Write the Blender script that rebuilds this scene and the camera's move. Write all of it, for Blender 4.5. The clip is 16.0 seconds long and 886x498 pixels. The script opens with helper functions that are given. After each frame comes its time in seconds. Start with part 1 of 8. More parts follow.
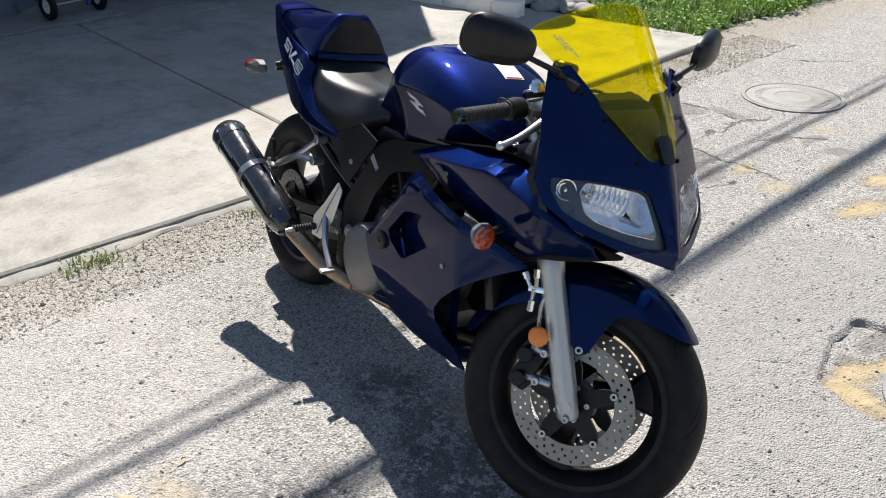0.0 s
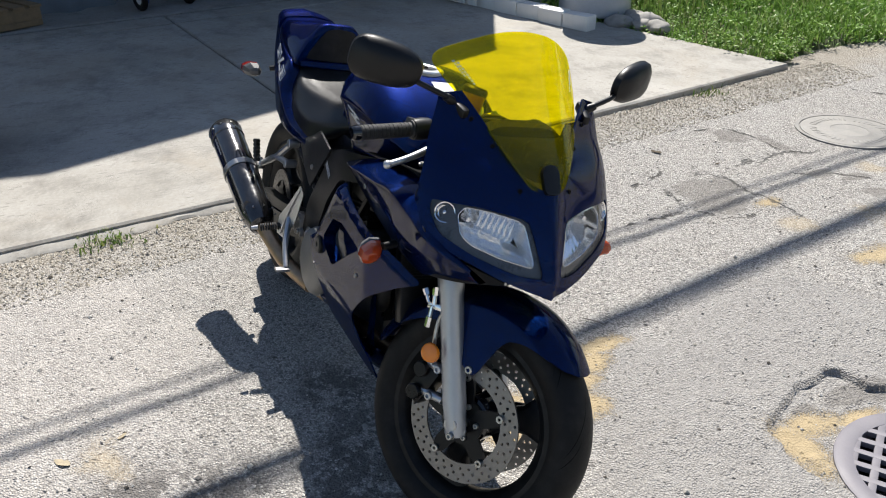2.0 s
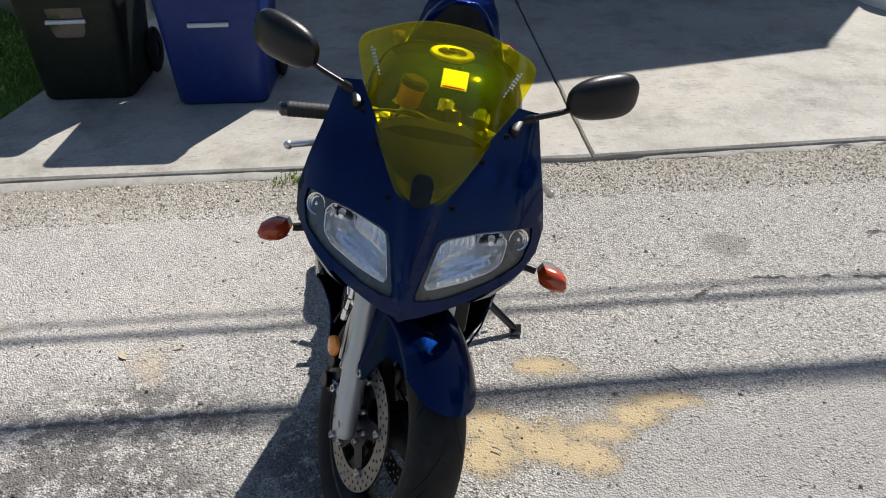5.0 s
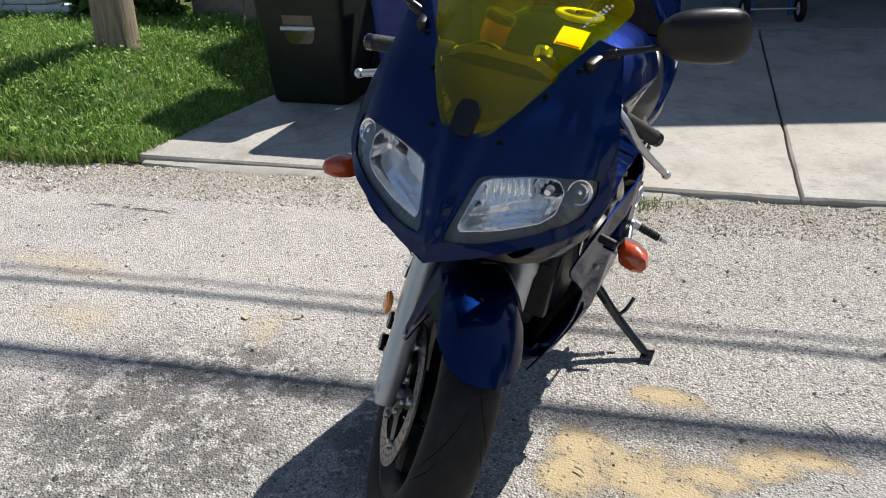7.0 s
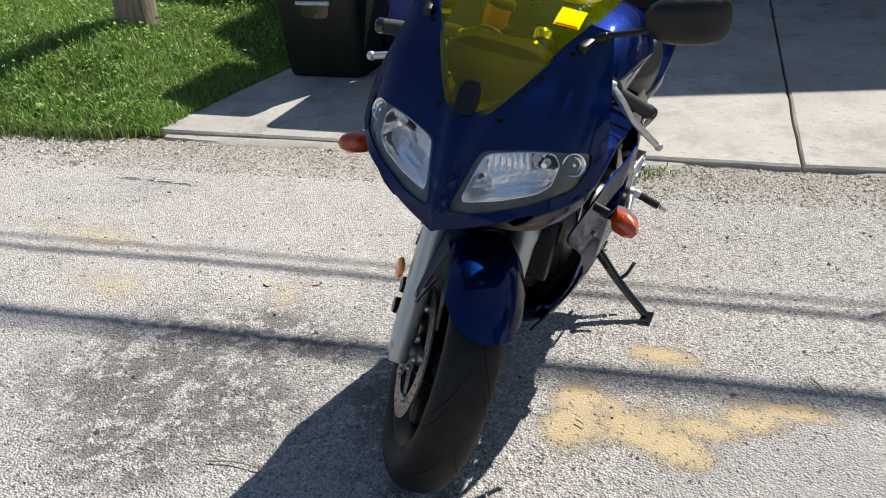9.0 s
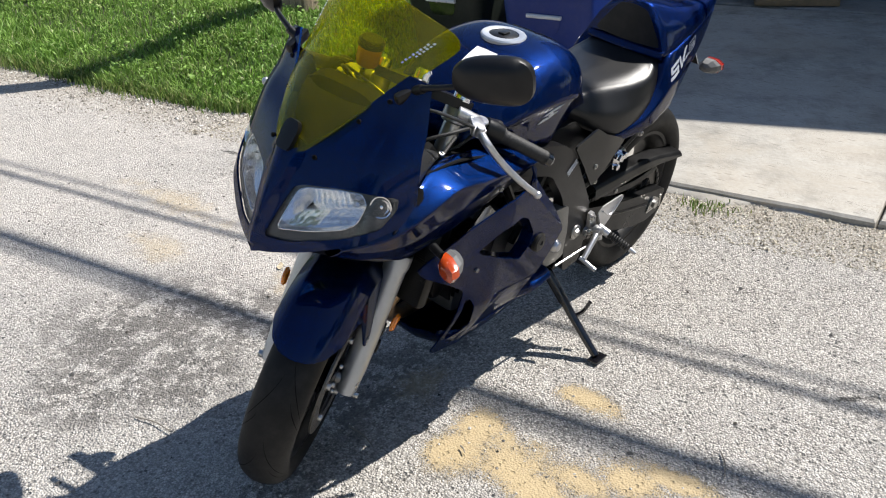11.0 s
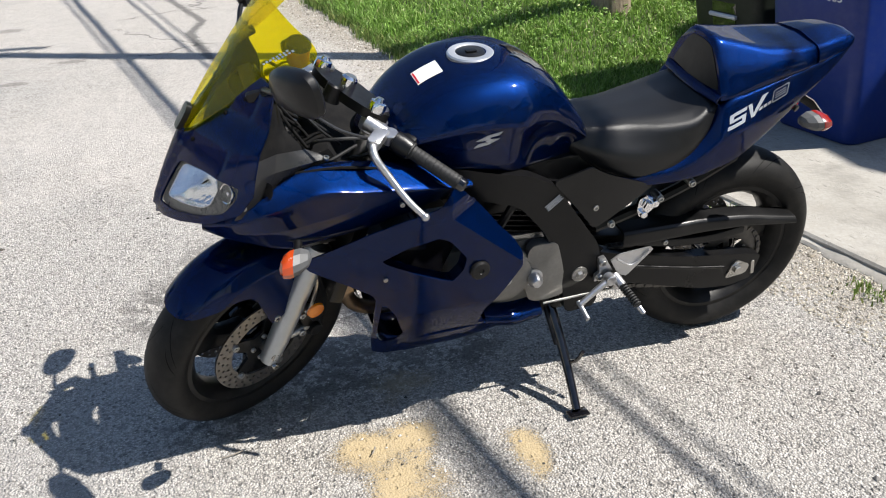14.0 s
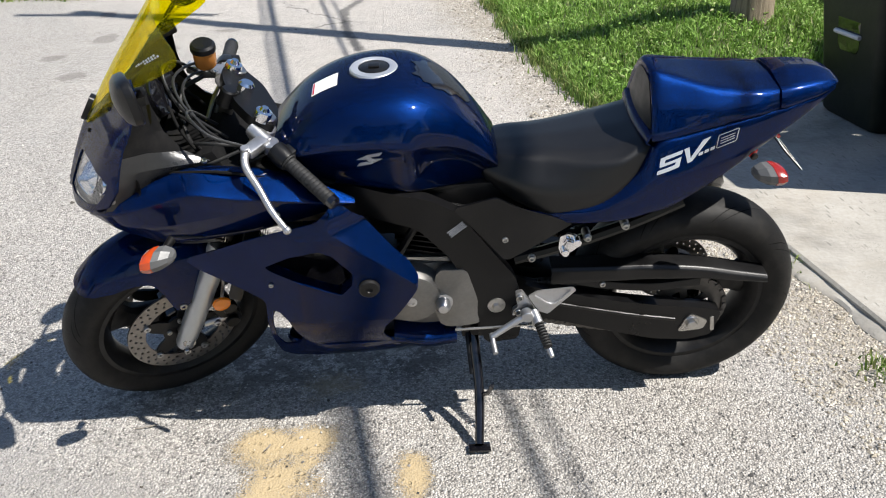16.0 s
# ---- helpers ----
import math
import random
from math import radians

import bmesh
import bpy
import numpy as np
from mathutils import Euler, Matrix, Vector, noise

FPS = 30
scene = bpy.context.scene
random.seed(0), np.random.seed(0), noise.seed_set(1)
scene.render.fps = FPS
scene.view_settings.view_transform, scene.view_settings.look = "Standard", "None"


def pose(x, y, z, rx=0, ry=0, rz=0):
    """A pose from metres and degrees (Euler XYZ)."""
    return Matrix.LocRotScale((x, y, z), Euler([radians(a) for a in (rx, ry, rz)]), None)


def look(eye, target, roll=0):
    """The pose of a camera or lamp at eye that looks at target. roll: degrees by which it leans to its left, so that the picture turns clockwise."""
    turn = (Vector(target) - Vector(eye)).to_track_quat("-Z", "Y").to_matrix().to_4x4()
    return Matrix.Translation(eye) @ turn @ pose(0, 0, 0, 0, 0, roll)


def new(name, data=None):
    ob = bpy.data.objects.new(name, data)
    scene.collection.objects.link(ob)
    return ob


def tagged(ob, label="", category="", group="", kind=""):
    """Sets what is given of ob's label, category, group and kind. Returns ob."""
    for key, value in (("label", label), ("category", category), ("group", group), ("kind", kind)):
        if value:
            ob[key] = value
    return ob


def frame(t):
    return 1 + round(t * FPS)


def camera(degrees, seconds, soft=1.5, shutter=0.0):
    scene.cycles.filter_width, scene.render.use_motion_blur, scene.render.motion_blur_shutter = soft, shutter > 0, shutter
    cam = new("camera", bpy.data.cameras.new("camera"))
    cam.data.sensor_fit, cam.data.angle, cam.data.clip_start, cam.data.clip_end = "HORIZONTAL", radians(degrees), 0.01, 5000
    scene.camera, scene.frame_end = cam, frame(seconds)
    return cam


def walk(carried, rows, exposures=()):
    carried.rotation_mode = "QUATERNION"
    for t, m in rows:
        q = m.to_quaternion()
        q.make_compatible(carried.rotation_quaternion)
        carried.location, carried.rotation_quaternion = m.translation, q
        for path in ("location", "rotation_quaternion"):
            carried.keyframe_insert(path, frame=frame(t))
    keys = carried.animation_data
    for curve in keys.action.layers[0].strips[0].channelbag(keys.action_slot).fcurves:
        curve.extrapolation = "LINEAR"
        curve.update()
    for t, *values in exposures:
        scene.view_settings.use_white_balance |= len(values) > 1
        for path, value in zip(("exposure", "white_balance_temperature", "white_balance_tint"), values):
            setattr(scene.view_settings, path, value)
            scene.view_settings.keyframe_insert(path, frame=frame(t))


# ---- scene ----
cam = camera(54.6, 16.0, soft=1.1)
PATH = [
    (0, (2.621, -1.146, 1.559), (1.15, -0.15, 0.64), -0.8),
    (0.5, (2.613, -1.069, 1.566), (1.136, -0.081, 0.648), -1.0),
    (1, (2.758, -0.992, 1.581), (1.196, -0.093, 0.712), -0.2),
    (1.5, (2.884, -0.881, 1.615), (1.292, -0.061, 0.724), 0.4),
    (2, (2.892, -0.748, 1.605), (1.289, 0.026, 0.693), 0.3),
    (2.5, (2.908, -0.606, 1.606), (1.25, 0.029, 0.687), -0.5),
    (3, (2.981, -0.408, 1.611), (1.277, 0.066, 0.679), -0.3),
    (3.2, (3.005, -0.329, 1.614), (1.285, 0.078, 0.678), -0.4),
    (5.3, (2.901, 0.43, 1.579), (1.171, 0.173, 0.608), -1.7),
    (5.5, (2.854, 0.482, 1.563), (1.138, 0.16, 0.588), -1.7),
    (6, (2.777, 0.622, 1.56), (1.081, 0.13, 0.621), -1.7),
    (6.5, (2.744, 0.734, 1.453), (1.067, 0.078, 0.583), -1.3),
    (7, (2.78, 0.691, 1.287), (1.103, -0.05, 0.487), -1.8),
    (7.5, (2.81, 0.649, 1.178), (1.101, -0.101, 0.46), -1.8),
    (8, (2.827, 0.65, 1.129), (1.106, -0.09, 0.427), -1.7),
    (8.5, (2.848, 0.68, 1.154), (1.124, -0.054, 0.454), -1.9),
    (9, (2.891, 0.761, 1.343), (1.258, -0.005, 0.479), -2.8),
    (9.2, (2.894, 0.82, 1.406), (1.303, 0.021, 0.494), -3.3),
    (11.3, (2.404, 1.59, 1.46), (1.144, 0.295, 0.603), -2.5),
    (11.5, (2.348, 1.67, 1.469), (1.144, 0.311, 0.631), -2.9),
    (12, (2.205, 1.77, 1.437), (1.118, 0.285, 0.654), -3.0),
    (12.5, (2.03, 1.87, 1.441), (1.102, 0.28, 0.659), -3.5),
    (13, (1.827, 2.01, 1.441), (1.064, 0.339, 0.65), -2.4),
    (13.5, (1.686, 2.089, 1.432), (1.063, 0.383, 0.596), -2.7),
    (14, (1.505, 2.103, 1.44), (0.975, 0.375, 0.583), -2.5),
    (14.5, (1.32, 2.144, 1.445), (0.924, 0.376, 0.599), -2.9),
    (15, (1.115, 2.243, 1.47), (0.818, 0.447, 0.642), -2.5),
    (15.5, (0.938, 2.225, 1.456), (0.75, 0.423, 0.609), -2.5),
    (16, (0.752, 2.16, 1.483), (0.686, 0.366, 0.601), -1.6),
]
walk(cam, [(t, look(eye, target, roll)) for t, eye, target, roll in PATH], exposures=[(0.0, 0.79), (3.0, 0.51), (5.5, 0.43), (8.0, 0.65), (9.0, 0.62), (12.5, 0.78), (16.0, 0.76)])

# ---- light ----
SUN_SHADOW = Vector((0.618, -0.332, -1.0)).normalized()
world = bpy.data.worlds.new("world")
scene.world = world
world.use_nodes = True
wn = world.node_tree.nodes
wl = world.node_tree.links
wn.clear()
sky = wn.new("ShaderNodeTexSky")
sky.sky_type = "NISHITA"
sky.sun_disc = False
sky.sun_elevation = math.asin(-SUN_SHADOW.z)
sky.sun_rotation = math.atan2(-SUN_SHADOW.x, -SUN_SHADOW.y)
sky.air_density, sky.dust_density, sky.ozone_density = 1.0, 0.4, 1.6
sky_bg = wn.new("ShaderNodeBackground")
sky_bg.inputs["Strength"].default_value = 0.082
sky_out = wn.new("ShaderNodeOutputWorld")
wl.new(sky.outputs[0], sky_bg.inputs[0])
wl.new(sky_bg.outputs[0], sky_out.inputs[0])
sun = new("sun", bpy.data.lights.new("sun", "SUN"))
sun.data.energy = 4.9
sun.data.angle = radians(0.53)
sun.data.color = (1.0, 0.96, 0.90)
sun.rotation_mode = "QUATERNION"
sun.rotation_quaternion = SUN_SHADOW.to_track_quat("-Z", "Y")
sun.location = (-20, 11, 32)


# ---- materials ----
def shader(name):
    m = bpy.data.materials.new(name)
    m.use_nodes = True
    return m, m.node_tree.nodes, m.node_tree.links, m.node_tree.nodes["Principled BSDF"]


def coords(n, l, scale=1.0):
    tc = n.new("ShaderNodeTexCoord")
    mp = n.new("ShaderNodeMapping")
    mp.inputs["Scale"].default_value = (scale, scale, scale) if not isinstance(scale, tuple) else scale
    l.new(tc.outputs["Object"], mp.inputs[0])
    return mp.outputs[0]


def noise_tex(n, l, vec, scale, detail=4.0, rough=0.55, distort=0.0):
    t = n.new("ShaderNodeTexNoise")
    t.inputs["Scale"].default_value = scale
    t.inputs["Detail"].default_value = detail
    t.inputs["Roughness"].default_value = rough
    t.inputs["Distortion"].default_value = distort
    l.new(vec, t.inputs["Vector"])
    return t.outputs["Fac"]


def ramp(n, l, fac, stops):
    r = n.new("ShaderNodeValToRGB")
    while len(r.color_ramp.elements) < len(stops):
        r.color_ramp.elements.new(0.5)
    for e, (p, c) in zip(r.color_ramp.elements, stops):
        e.position = p
        e.color = (c, c, c, 1) if isinstance(c, (int, float)) else (*c, 1)
    l.new(fac, r.inputs[0])
    return r.outputs[0]


def calc(n, l, op, a, b=None, clamp=False):
    m = n.new("ShaderNodeMath")
    m.operation = op
    m.use_clamp = clamp
    for k, v in enumerate((a, b)):
        if v is None:
            continue
        if isinstance(v, (int, float)):
            m.inputs[k].default_value = v
        else:
            l.new(v, m.inputs[k])
    return m.outputs[0]


def blend(n, l, fac, a, b, mode="MIX"):
    m = n.new("ShaderNodeMix")
    m.data_type = "RGBA"
    m.blend_type = mode
    if isinstance(fac, (int, float)):
        m.inputs[0].default_value = fac
    else:
        l.new(fac, m.inputs[0])
    for k, v in ((6, a), (7, b)):
        if isinstance(v, tuple):
            m.inputs[k].default_value = (*v, 1)
        else:
            l.new(v, m.inputs[k])
    return m.outputs[2]


def bump(n, l, height, strength, dist, normal=None):
    b = n.new("ShaderNodeBump")
    b.inputs["Strength"].default_value = strength
    b.inputs["Distance"].default_value = dist
    l.new(height, b.inputs["Height"])
    if normal is not None:
        l.new(normal, b.inputs["Normal"])
    return b.outputs[0]


def surface(name, colour, rough=0.5, metal=0.0, var=0.15, vscale=9.0, grain=0.0, gscale=400.0, rvar=0.1, coat=0.0, spec=0.5, dust=0.0):
    """A painted, cast or moulded surface: stains at a large scale, grain at a small one."""
    m, n, l, p = shader(name)
    v = coords(n, l)
    big = noise_tex(n, l, v, vscale, 5.0)
    fine = noise_tex(n, l, v, vscale * 14, 3.0)
    mixed = calc(n, l, "ADD", calc(n, l, "MULTIPLY", big, 0.7), calc(n, l, "MULTIPLY", fine, 0.3))
    dark = tuple(c * (1 - var) for c in colour)
    light = tuple(min(1.0, c * (1 + var)) for c in colour)
    base = ramp(n, l, mixed, [(0.3, dark), (0.7, light)])
    if dust > 0:
        film = ramp(n, l, noise_tex(n, l, v, 22.0, 8.0, 0.7), [(0.45, 0.0), (0.8, dust)])
        base = blend(n, l, film, base, (0.35, 0.32, 0.27))
    l.new(base, p.inputs["Base Color"])
    r = ramp(n, l, mixed, [(0.3, max(0.02, rough - rvar)), (0.7, min(1.0, rough + rvar))])
    l.new(r, p.inputs["Roughness"])
    p.inputs["Metallic"].default_value = metal
    p.inputs["Coat Weight"].default_value = coat
    p.inputs["Coat Roughness"].default_value = 0.04
    p.inputs["Specular IOR Level"].default_value = spec
    if grain > 0:
        l.new(bump(n, l, noise_tex(n, l, v, gscale, 3.0), grain, 0.002), p.inputs["Normal"])
    return m


def metallic_paint(name, colour, deep):
    m, n, l, p = shader(name)
    v = coords(n, l)
    flakes = n.new("ShaderNodeTexVoronoi")
    flakes.inputs["Scale"].default_value = 5000.0
    l.new(v, flakes.inputs["Vector"])
    cell = n.new("ShaderNodeSeparateColor")
    l.new(flakes.outputs["Color"], cell.inputs[0])
    base = blend(n, l, ramp(n, l, cell.outputs[0], [(0.5, 0.0), (1.0, 1.0)]), deep, colour)
    film = ramp(n, l, noise_tex(n, l, v, 14.0, 9.0, 0.7), [(0.6, 0.0), (0.95, 0.004)])
    base = blend(n, l, film, base, (0.2, 0.19, 0.18))
    l.new(base, p.inputs["Base Color"])
    p.inputs["Metallic"].default_value = 0.9
    l.new(ramp(n, l, noise_tex(n, l, v, 30.0, 6.0), [(0.3, 0.46), (0.8, 0.54)]), p.inputs["Roughness"])
    p.inputs["Specular Tint"].default_value = (0.02, 0.05, 0.2, 1)
    p.inputs["Coat IOR"].default_value = 1.42
    p.inputs["Coat Weight"].default_value = 0.55
    l.new(ramp(n, l, noise_tex(n, l, v, 60.0, 8.0, 0.7), [(0.4, 0.05), (0.9, 0.09)]), p.inputs["Coat Roughness"])
    return m


def clear(name, tint, gloss=0.12, rough=0.02, haze=0.0):
    """Thin clear plastic: light passes tinted, with a glossy skin."""
    m, n, l, p = shader(name)
    n.remove(p)
    tr = n.new("ShaderNodeBsdfTransparent")
    tr.inputs[0].default_value = (*tint, 1)
    gl = n.new("ShaderNodeBsdfGlossy")
    gl.inputs["Roughness"].default_value = rough
    fr = n.new("ShaderNodeLayerWeight")
    fr.inputs[0].default_value = 0.5
    graze = calc(n, l, "MULTIPLY", calc(n, l, "POWER", fr.outputs["Facing"], 4.0), 0.4)
    mx = n.new("ShaderNodeMixShader")
    l.new(calc(n, l, "ADD", graze, gloss * 0.3, True), mx.inputs[0])
    l.new(tr.outputs[0], mx.inputs[1])
    l.new(gl.outputs[0], mx.inputs[2])
    last = mx.outputs[0]
    if haze > 0:
        df = n.new("ShaderNodeBsdfDiffuse")
        df.inputs[0].default_value = (*(min(1, t + 0.02) for t in tint), 1)
        ts = n.new("ShaderNodeBsdfTranslucent")
        ts.inputs[0].default_value = (*tint, 1)
        half = n.new("ShaderNodeMixShader")
        half.inputs[0].default_value = 0.75
        l.new(df.outputs[0], half.inputs[1])
        l.new(ts.outputs[0], half.inputs[2])
        m2 = n.new("ShaderNodeMixShader")
        v = coords(n, l)
        l.new(ramp(n, l, noise_tex(n, l, v, 6.0, 6.0), [(0.3, haze * 0.6), (0.8, haze * 1.4)]), m2.inputs[0])
        l.new(last, m2.inputs[1])
        l.new(half.outputs[0], m2.inputs[2])
        last = m2.outputs[0]
    l.new(last, n["Material Output"].inputs[0])
    return m


BLUE = metallic_paint("blue_paint", (0.0012, 0.038, 0.235), (0.0001, 0.0012, 0.006))
PLASTIC = surface("black_plastic", (0.005, 0.005, 0.0055), 0.36, var=0.3, grain=0.10, gscale=700, dust=0.012, spec=0.34)
GLOSS = surface("black_gloss", (0.004, 0.004, 0.006), 0.1, var=0.3, coat=0.6, dust=0.03)
RUBBER = surface("tyre_rubber", (0.009, 0.0088, 0.0088), 0.6, var=0.3, grain=0.2, gscale=500, dust=0.04, spec=0.22)
GRIP = surface("grip_rubber", (0.011, 0.011, 0.0115), 0.6, var=0.2, grain=0.3, gscale=900)
SEATM = surface("seat_vinyl", (0.0065, 0.0065, 0.007), 0.36, spec=0.42, var=0.12, grain=0.12, gscale=1200, rvar=0.03, dust=0.006)
GREYP = surface("grey_plastic", (0.02, 0.0205, 0.0215), 0.34, var=0.2, grain=0.1, gscale=900, dust=0.04)
RIMM = surface("rim_black", (0.007, 0.007, 0.0075), 0.42, var=0.2, vscale=30, dust=0.05, spec=0.25)
FRAMEM = surface("frame_paint", (0.004, 0.004, 0.0045), 0.34, metal=0.0, var=0.2, grain=0.06, gscale=500, dust=0.008, spec=0.28)
ALLOY = surface("alloy", (0.52, 0.52, 0.53), 0.36, metal=0.9, var=0.15, grain=0.05, gscale=500, dust=0.1)
CASTM = surface("cast_engine", (0.20, 0.195, 0.185), 0.46, metal=0.6, var=0.25, grain=0.2, gscale=500, dust=0.12)
LAMPSILVER = surface("lamp_silver", (0.95, 0.96, 0.97), 0.13, metal=0.9, var=0.03, rvar=0.03, grain=0.35, gscale=60)
BEZELM = surface("lamp_bezel", (0.055, 0.058, 0.062), 0.3, var=0.12, vscale=20, coat=0.3, dust=0.05)
CHROME = surface("chrome", (0.8, 0.8, 0.82), 0.1, metal=1.0, var=0.05, rvar=0.04)
STEEL = surface("bare_steel", (0.45, 0.44, 0.42), 0.32, metal=1.0, var=0.2, grain=0.08, gscale=600)
OILED = surface("oily_steel", (0.10, 0.095, 0.09), 0.4, metal=0.8, var=0.3, vscale=40)
BURNT = surface("burnt_steel", (0.34, 0.24, 0.15), 0.38, metal=0.9, var=0.35, vscale=16, dust=0.2)
FORKM = surface("fork_paint", (0.45, 0.47, 0.49), 0.36, metal=0.7, var=0.08, grain=0.05, dust=0.08)
CARBON = surface("muffler_black", (0.012, 0.012, 0.013), 0.18, var=0.4, vscale=60, coat=1.0, dust=0.05)
DISCM = surface("disc_steel", (0.25, 0.235, 0.22), 0.4, metal=1.0, var=0.2, vscale=30, grain=0.1)
AMBER = surface("amber_lens", (0.40, 0.050, 0.008), 0.2, var=0.1, coat=0.6)
AMBERR = surface("amber_reflector", (0.8, 0.22, 0.01), 0.15, var=0.12, coat=0.5)
SHELLM = surface("indicator_grey", (0.085, 0.087, 0.090), 0.45, var=0.15, dust=0.1)
DARKAMBER = surface("dark_red_lens", (0.24, 0.012, 0.008), 0.15, var=0.15, coat=0.6)
REDM = surface("red_lens", (0.5, 0.01, 0.015), 0.12, var=0.1, coat=0.6)
SILVERD = surface("silver_decal", (0.46, 0.49, 0.54), 0.3, metal=0.3, var=0.05)
WHITE = surface("white_paint", (0.78, 0.77, 0.74), 0.5, var=0.06)
YELLOWM = surface("yellow_switch", (0.8, 0.6, 0.05), 0.4, var=0.05)
SCREENM = clear("yellow_screen", (1.0, 0.92, 0.02), 0.12, 0.02, haze=0.09)
LENSM = clear("clear_lens", (0.97, 0.97, 0.97), 0.1, 0.02)
FLUID = surface("brake_fluid", (0.5, 0.2, 0.05), 0.2, var=0.1)
MIRRORM = surface("mirror_glass", (0.9, 0.9, 0.9), 0.02, metal=1.0, var=0.01, rvar=0.01)

CAPM = surface("cap_ring", (0.60, 0.61, 0.63), 0.38, metal=0.7, var=0.06)
GROOVE = surface("tread_groove", (0.003, 0.003, 0.003), 0.9, var=0.2, spec=0.1)
MATT = surface("matt_black", (0.006, 0.006, 0.0065), 0.85, var=0.2, dust=0.03, spec=0.12)


# ---- mesh tools ----
from mathutils import geometry as geo


def part(name, bm, material, parent=None, label="", angle=38):
    """One mesh object from a bmesh, under a thing or a part."""
    me = bpy.data.meshes.new(name)
    bm.normal_update()
    bm.to_mesh(me)
    bm.free()
    me.materials.append(material)
    me.shade_smooth()
    me.set_sharp_from_angle(angle=radians(angle))
    ob = new(name, me)
    if parent is not None:
        ob.parent = parent
    if label:
        ob["label"] = label
    return ob


def thing(name, label, category, at=Matrix(), group=""):
    ob = new(name)
    ob.empty_display_size = 0.1
    ob.matrix_world = at
    return tagged(ob, label, category, group)


def turned(bm, m):
    bm.transform(m)
    return bm


def loft(bm, rings, cap=True, closed=True):
    rows = [[bm.verts.new(p) for p in ring] for ring in rings]
    k = len(rings[0])
    for a, b in zip(rows, rows[1:]):
        for i in range(k if closed else k - 1):
            j = (i + 1) % k
            bm.faces.new((a[i], a[j], b[j], b[i]))
    if cap and closed:
        bm.faces.new(rows[0][::-1])
        bm.faces.new(rows[-1])
    bmesh.ops.recalc_face_normals(bm, faces=bm.faces[:])
    return bm


def ring(centre, axis, radius, seg=16, start=0.0):
    axis = Vector(axis).normalized()
    side = axis.orthogonal().normalized()
    up = axis.cross(side)
    return [Vector(centre) + radius * (math.cos(a) * side + math.sin(a) * up) for a in (start + 2 * math.pi * i / seg for i in range(seg))]


def rod(bm, a, b, r0, r1=None, seg=14, bevel=0.0):
    """A round bar from a to b, with eased ends."""
    r1 = r0 if r1 is None else r1
    a, b = Vector(a), Vector(b)
    d = (b - a).normalized()
    side = d.orthogonal().normalized()
    up = d.cross(side)
    e = bevel if bevel else min(r0, r1) * 0.12
    stops = [(a, r0 - e), (a + d * e, r0), (b - d * e, r1), (b, r1 - e)]
    rows = [[bm.verts.new(c + r * (math.cos(t) * side + math.sin(t) * up)) for t in (2 * math.pi * i / seg for i in range(seg))] for c, r in stops]
    for p, q in zip(rows, rows[1:]):
        for i in range(seg):
            bm.faces.new((p[i], p[(i + 1) % seg], q[(i + 1) % seg], q[i]))
    bm.faces.new(rows[0][::-1])
    bm.faces.new(rows[-1])
    return bm


def spline(points, n=8):
    """A smooth curve through the points."""
    p = [Vector(q) for q in points]
    p = [2 * p[0] - p[1], *p, 2 * p[-1] - p[-2]]
    out = []
    for i in range(1, len(p) - 2):
        for k in range(n):
            t = k / n
            a, b, c, d = p[i - 1], p[i], p[i + 1], p[i + 2]
            out.append(0.5 * (2 * b + (c - a) * t + (2 * a - 5 * b + 4 * c - d) * t * t + (3 * b - a - 3 * c + d) * t ** 3))
    out.append(p[-2])
    return out


def tube(bm, points, radius, seg=10, n=6, smooth=True):
    """A hose or bent bar along a smooth curve. radius: one number, or one for either end."""
    path = spline(points, n) if smooth else [Vector(q) for q in points]
    r0, r1 = radius if isinstance(radius, tuple) else (radius, radius)
    side = (path[1] - path[0]).orthogonal().normalized()
    rows = []
    for i, c in enumerate(path):
        d = (path[min(i + 1, len(path) - 1)] - path[max(i - 1, 0)]).normalized()
        side = (side - d * side.dot(d)).normalized()
        up = d.cross(side)
        r = r0 + (r1 - r0) * i / (len(path) - 1)
        rows.append([c + r * (math.cos(t) * side + math.sin(t) * up) for t in (2 * math.pi * k / seg for k in range(seg))])
    return loft(bm, rows)


def box(bm, centre, size, turn=None, bevel=0.0):
    m = Matrix.Translation(centre) @ (turn if turn is not None else Matrix()) @ Matrix.Diagonal((*size, 1))
    made = bmesh.ops.create_cube(bm, size=1.0, matrix=m)
    if bevel > 0:
        edges = list({e for v in made["verts"] for e in v.link_edges})
        bmesh.ops.bevel(bm, geom=edges, offset=bevel, segments=2, affect="EDGES", profile=0.6)
    return bm


def lathe(bm, profile, centre, axis=(0, 1, 0), seg=48, closed=False):
    """Turns rows of (radius, height along the axis) about an axis."""
    axis = Vector(axis).normalized()
    side = axis.orthogonal().normalized()
    up = axis.cross(side)
    c = Vector(centre)
    rows = [[bm.verts.new(c + axis * h + r * (math.cos(t) * side + math.sin(t) * up)) for r, h in profile] for t in (2 * math.pi * i / seg for i in range(seg))]
    k = len(profile)
    for i in range(seg):
        a, b = rows[i], rows[(i + 1) % seg]
        for j in range(k if closed else k - 1):
            jj = (j + 1) % k
            bm.faces.new((a[j], b[j], b[jj], a[jj]))
    bmesh.ops.recalc_face_normals(bm, faces=bm.faces[:])
    return bm


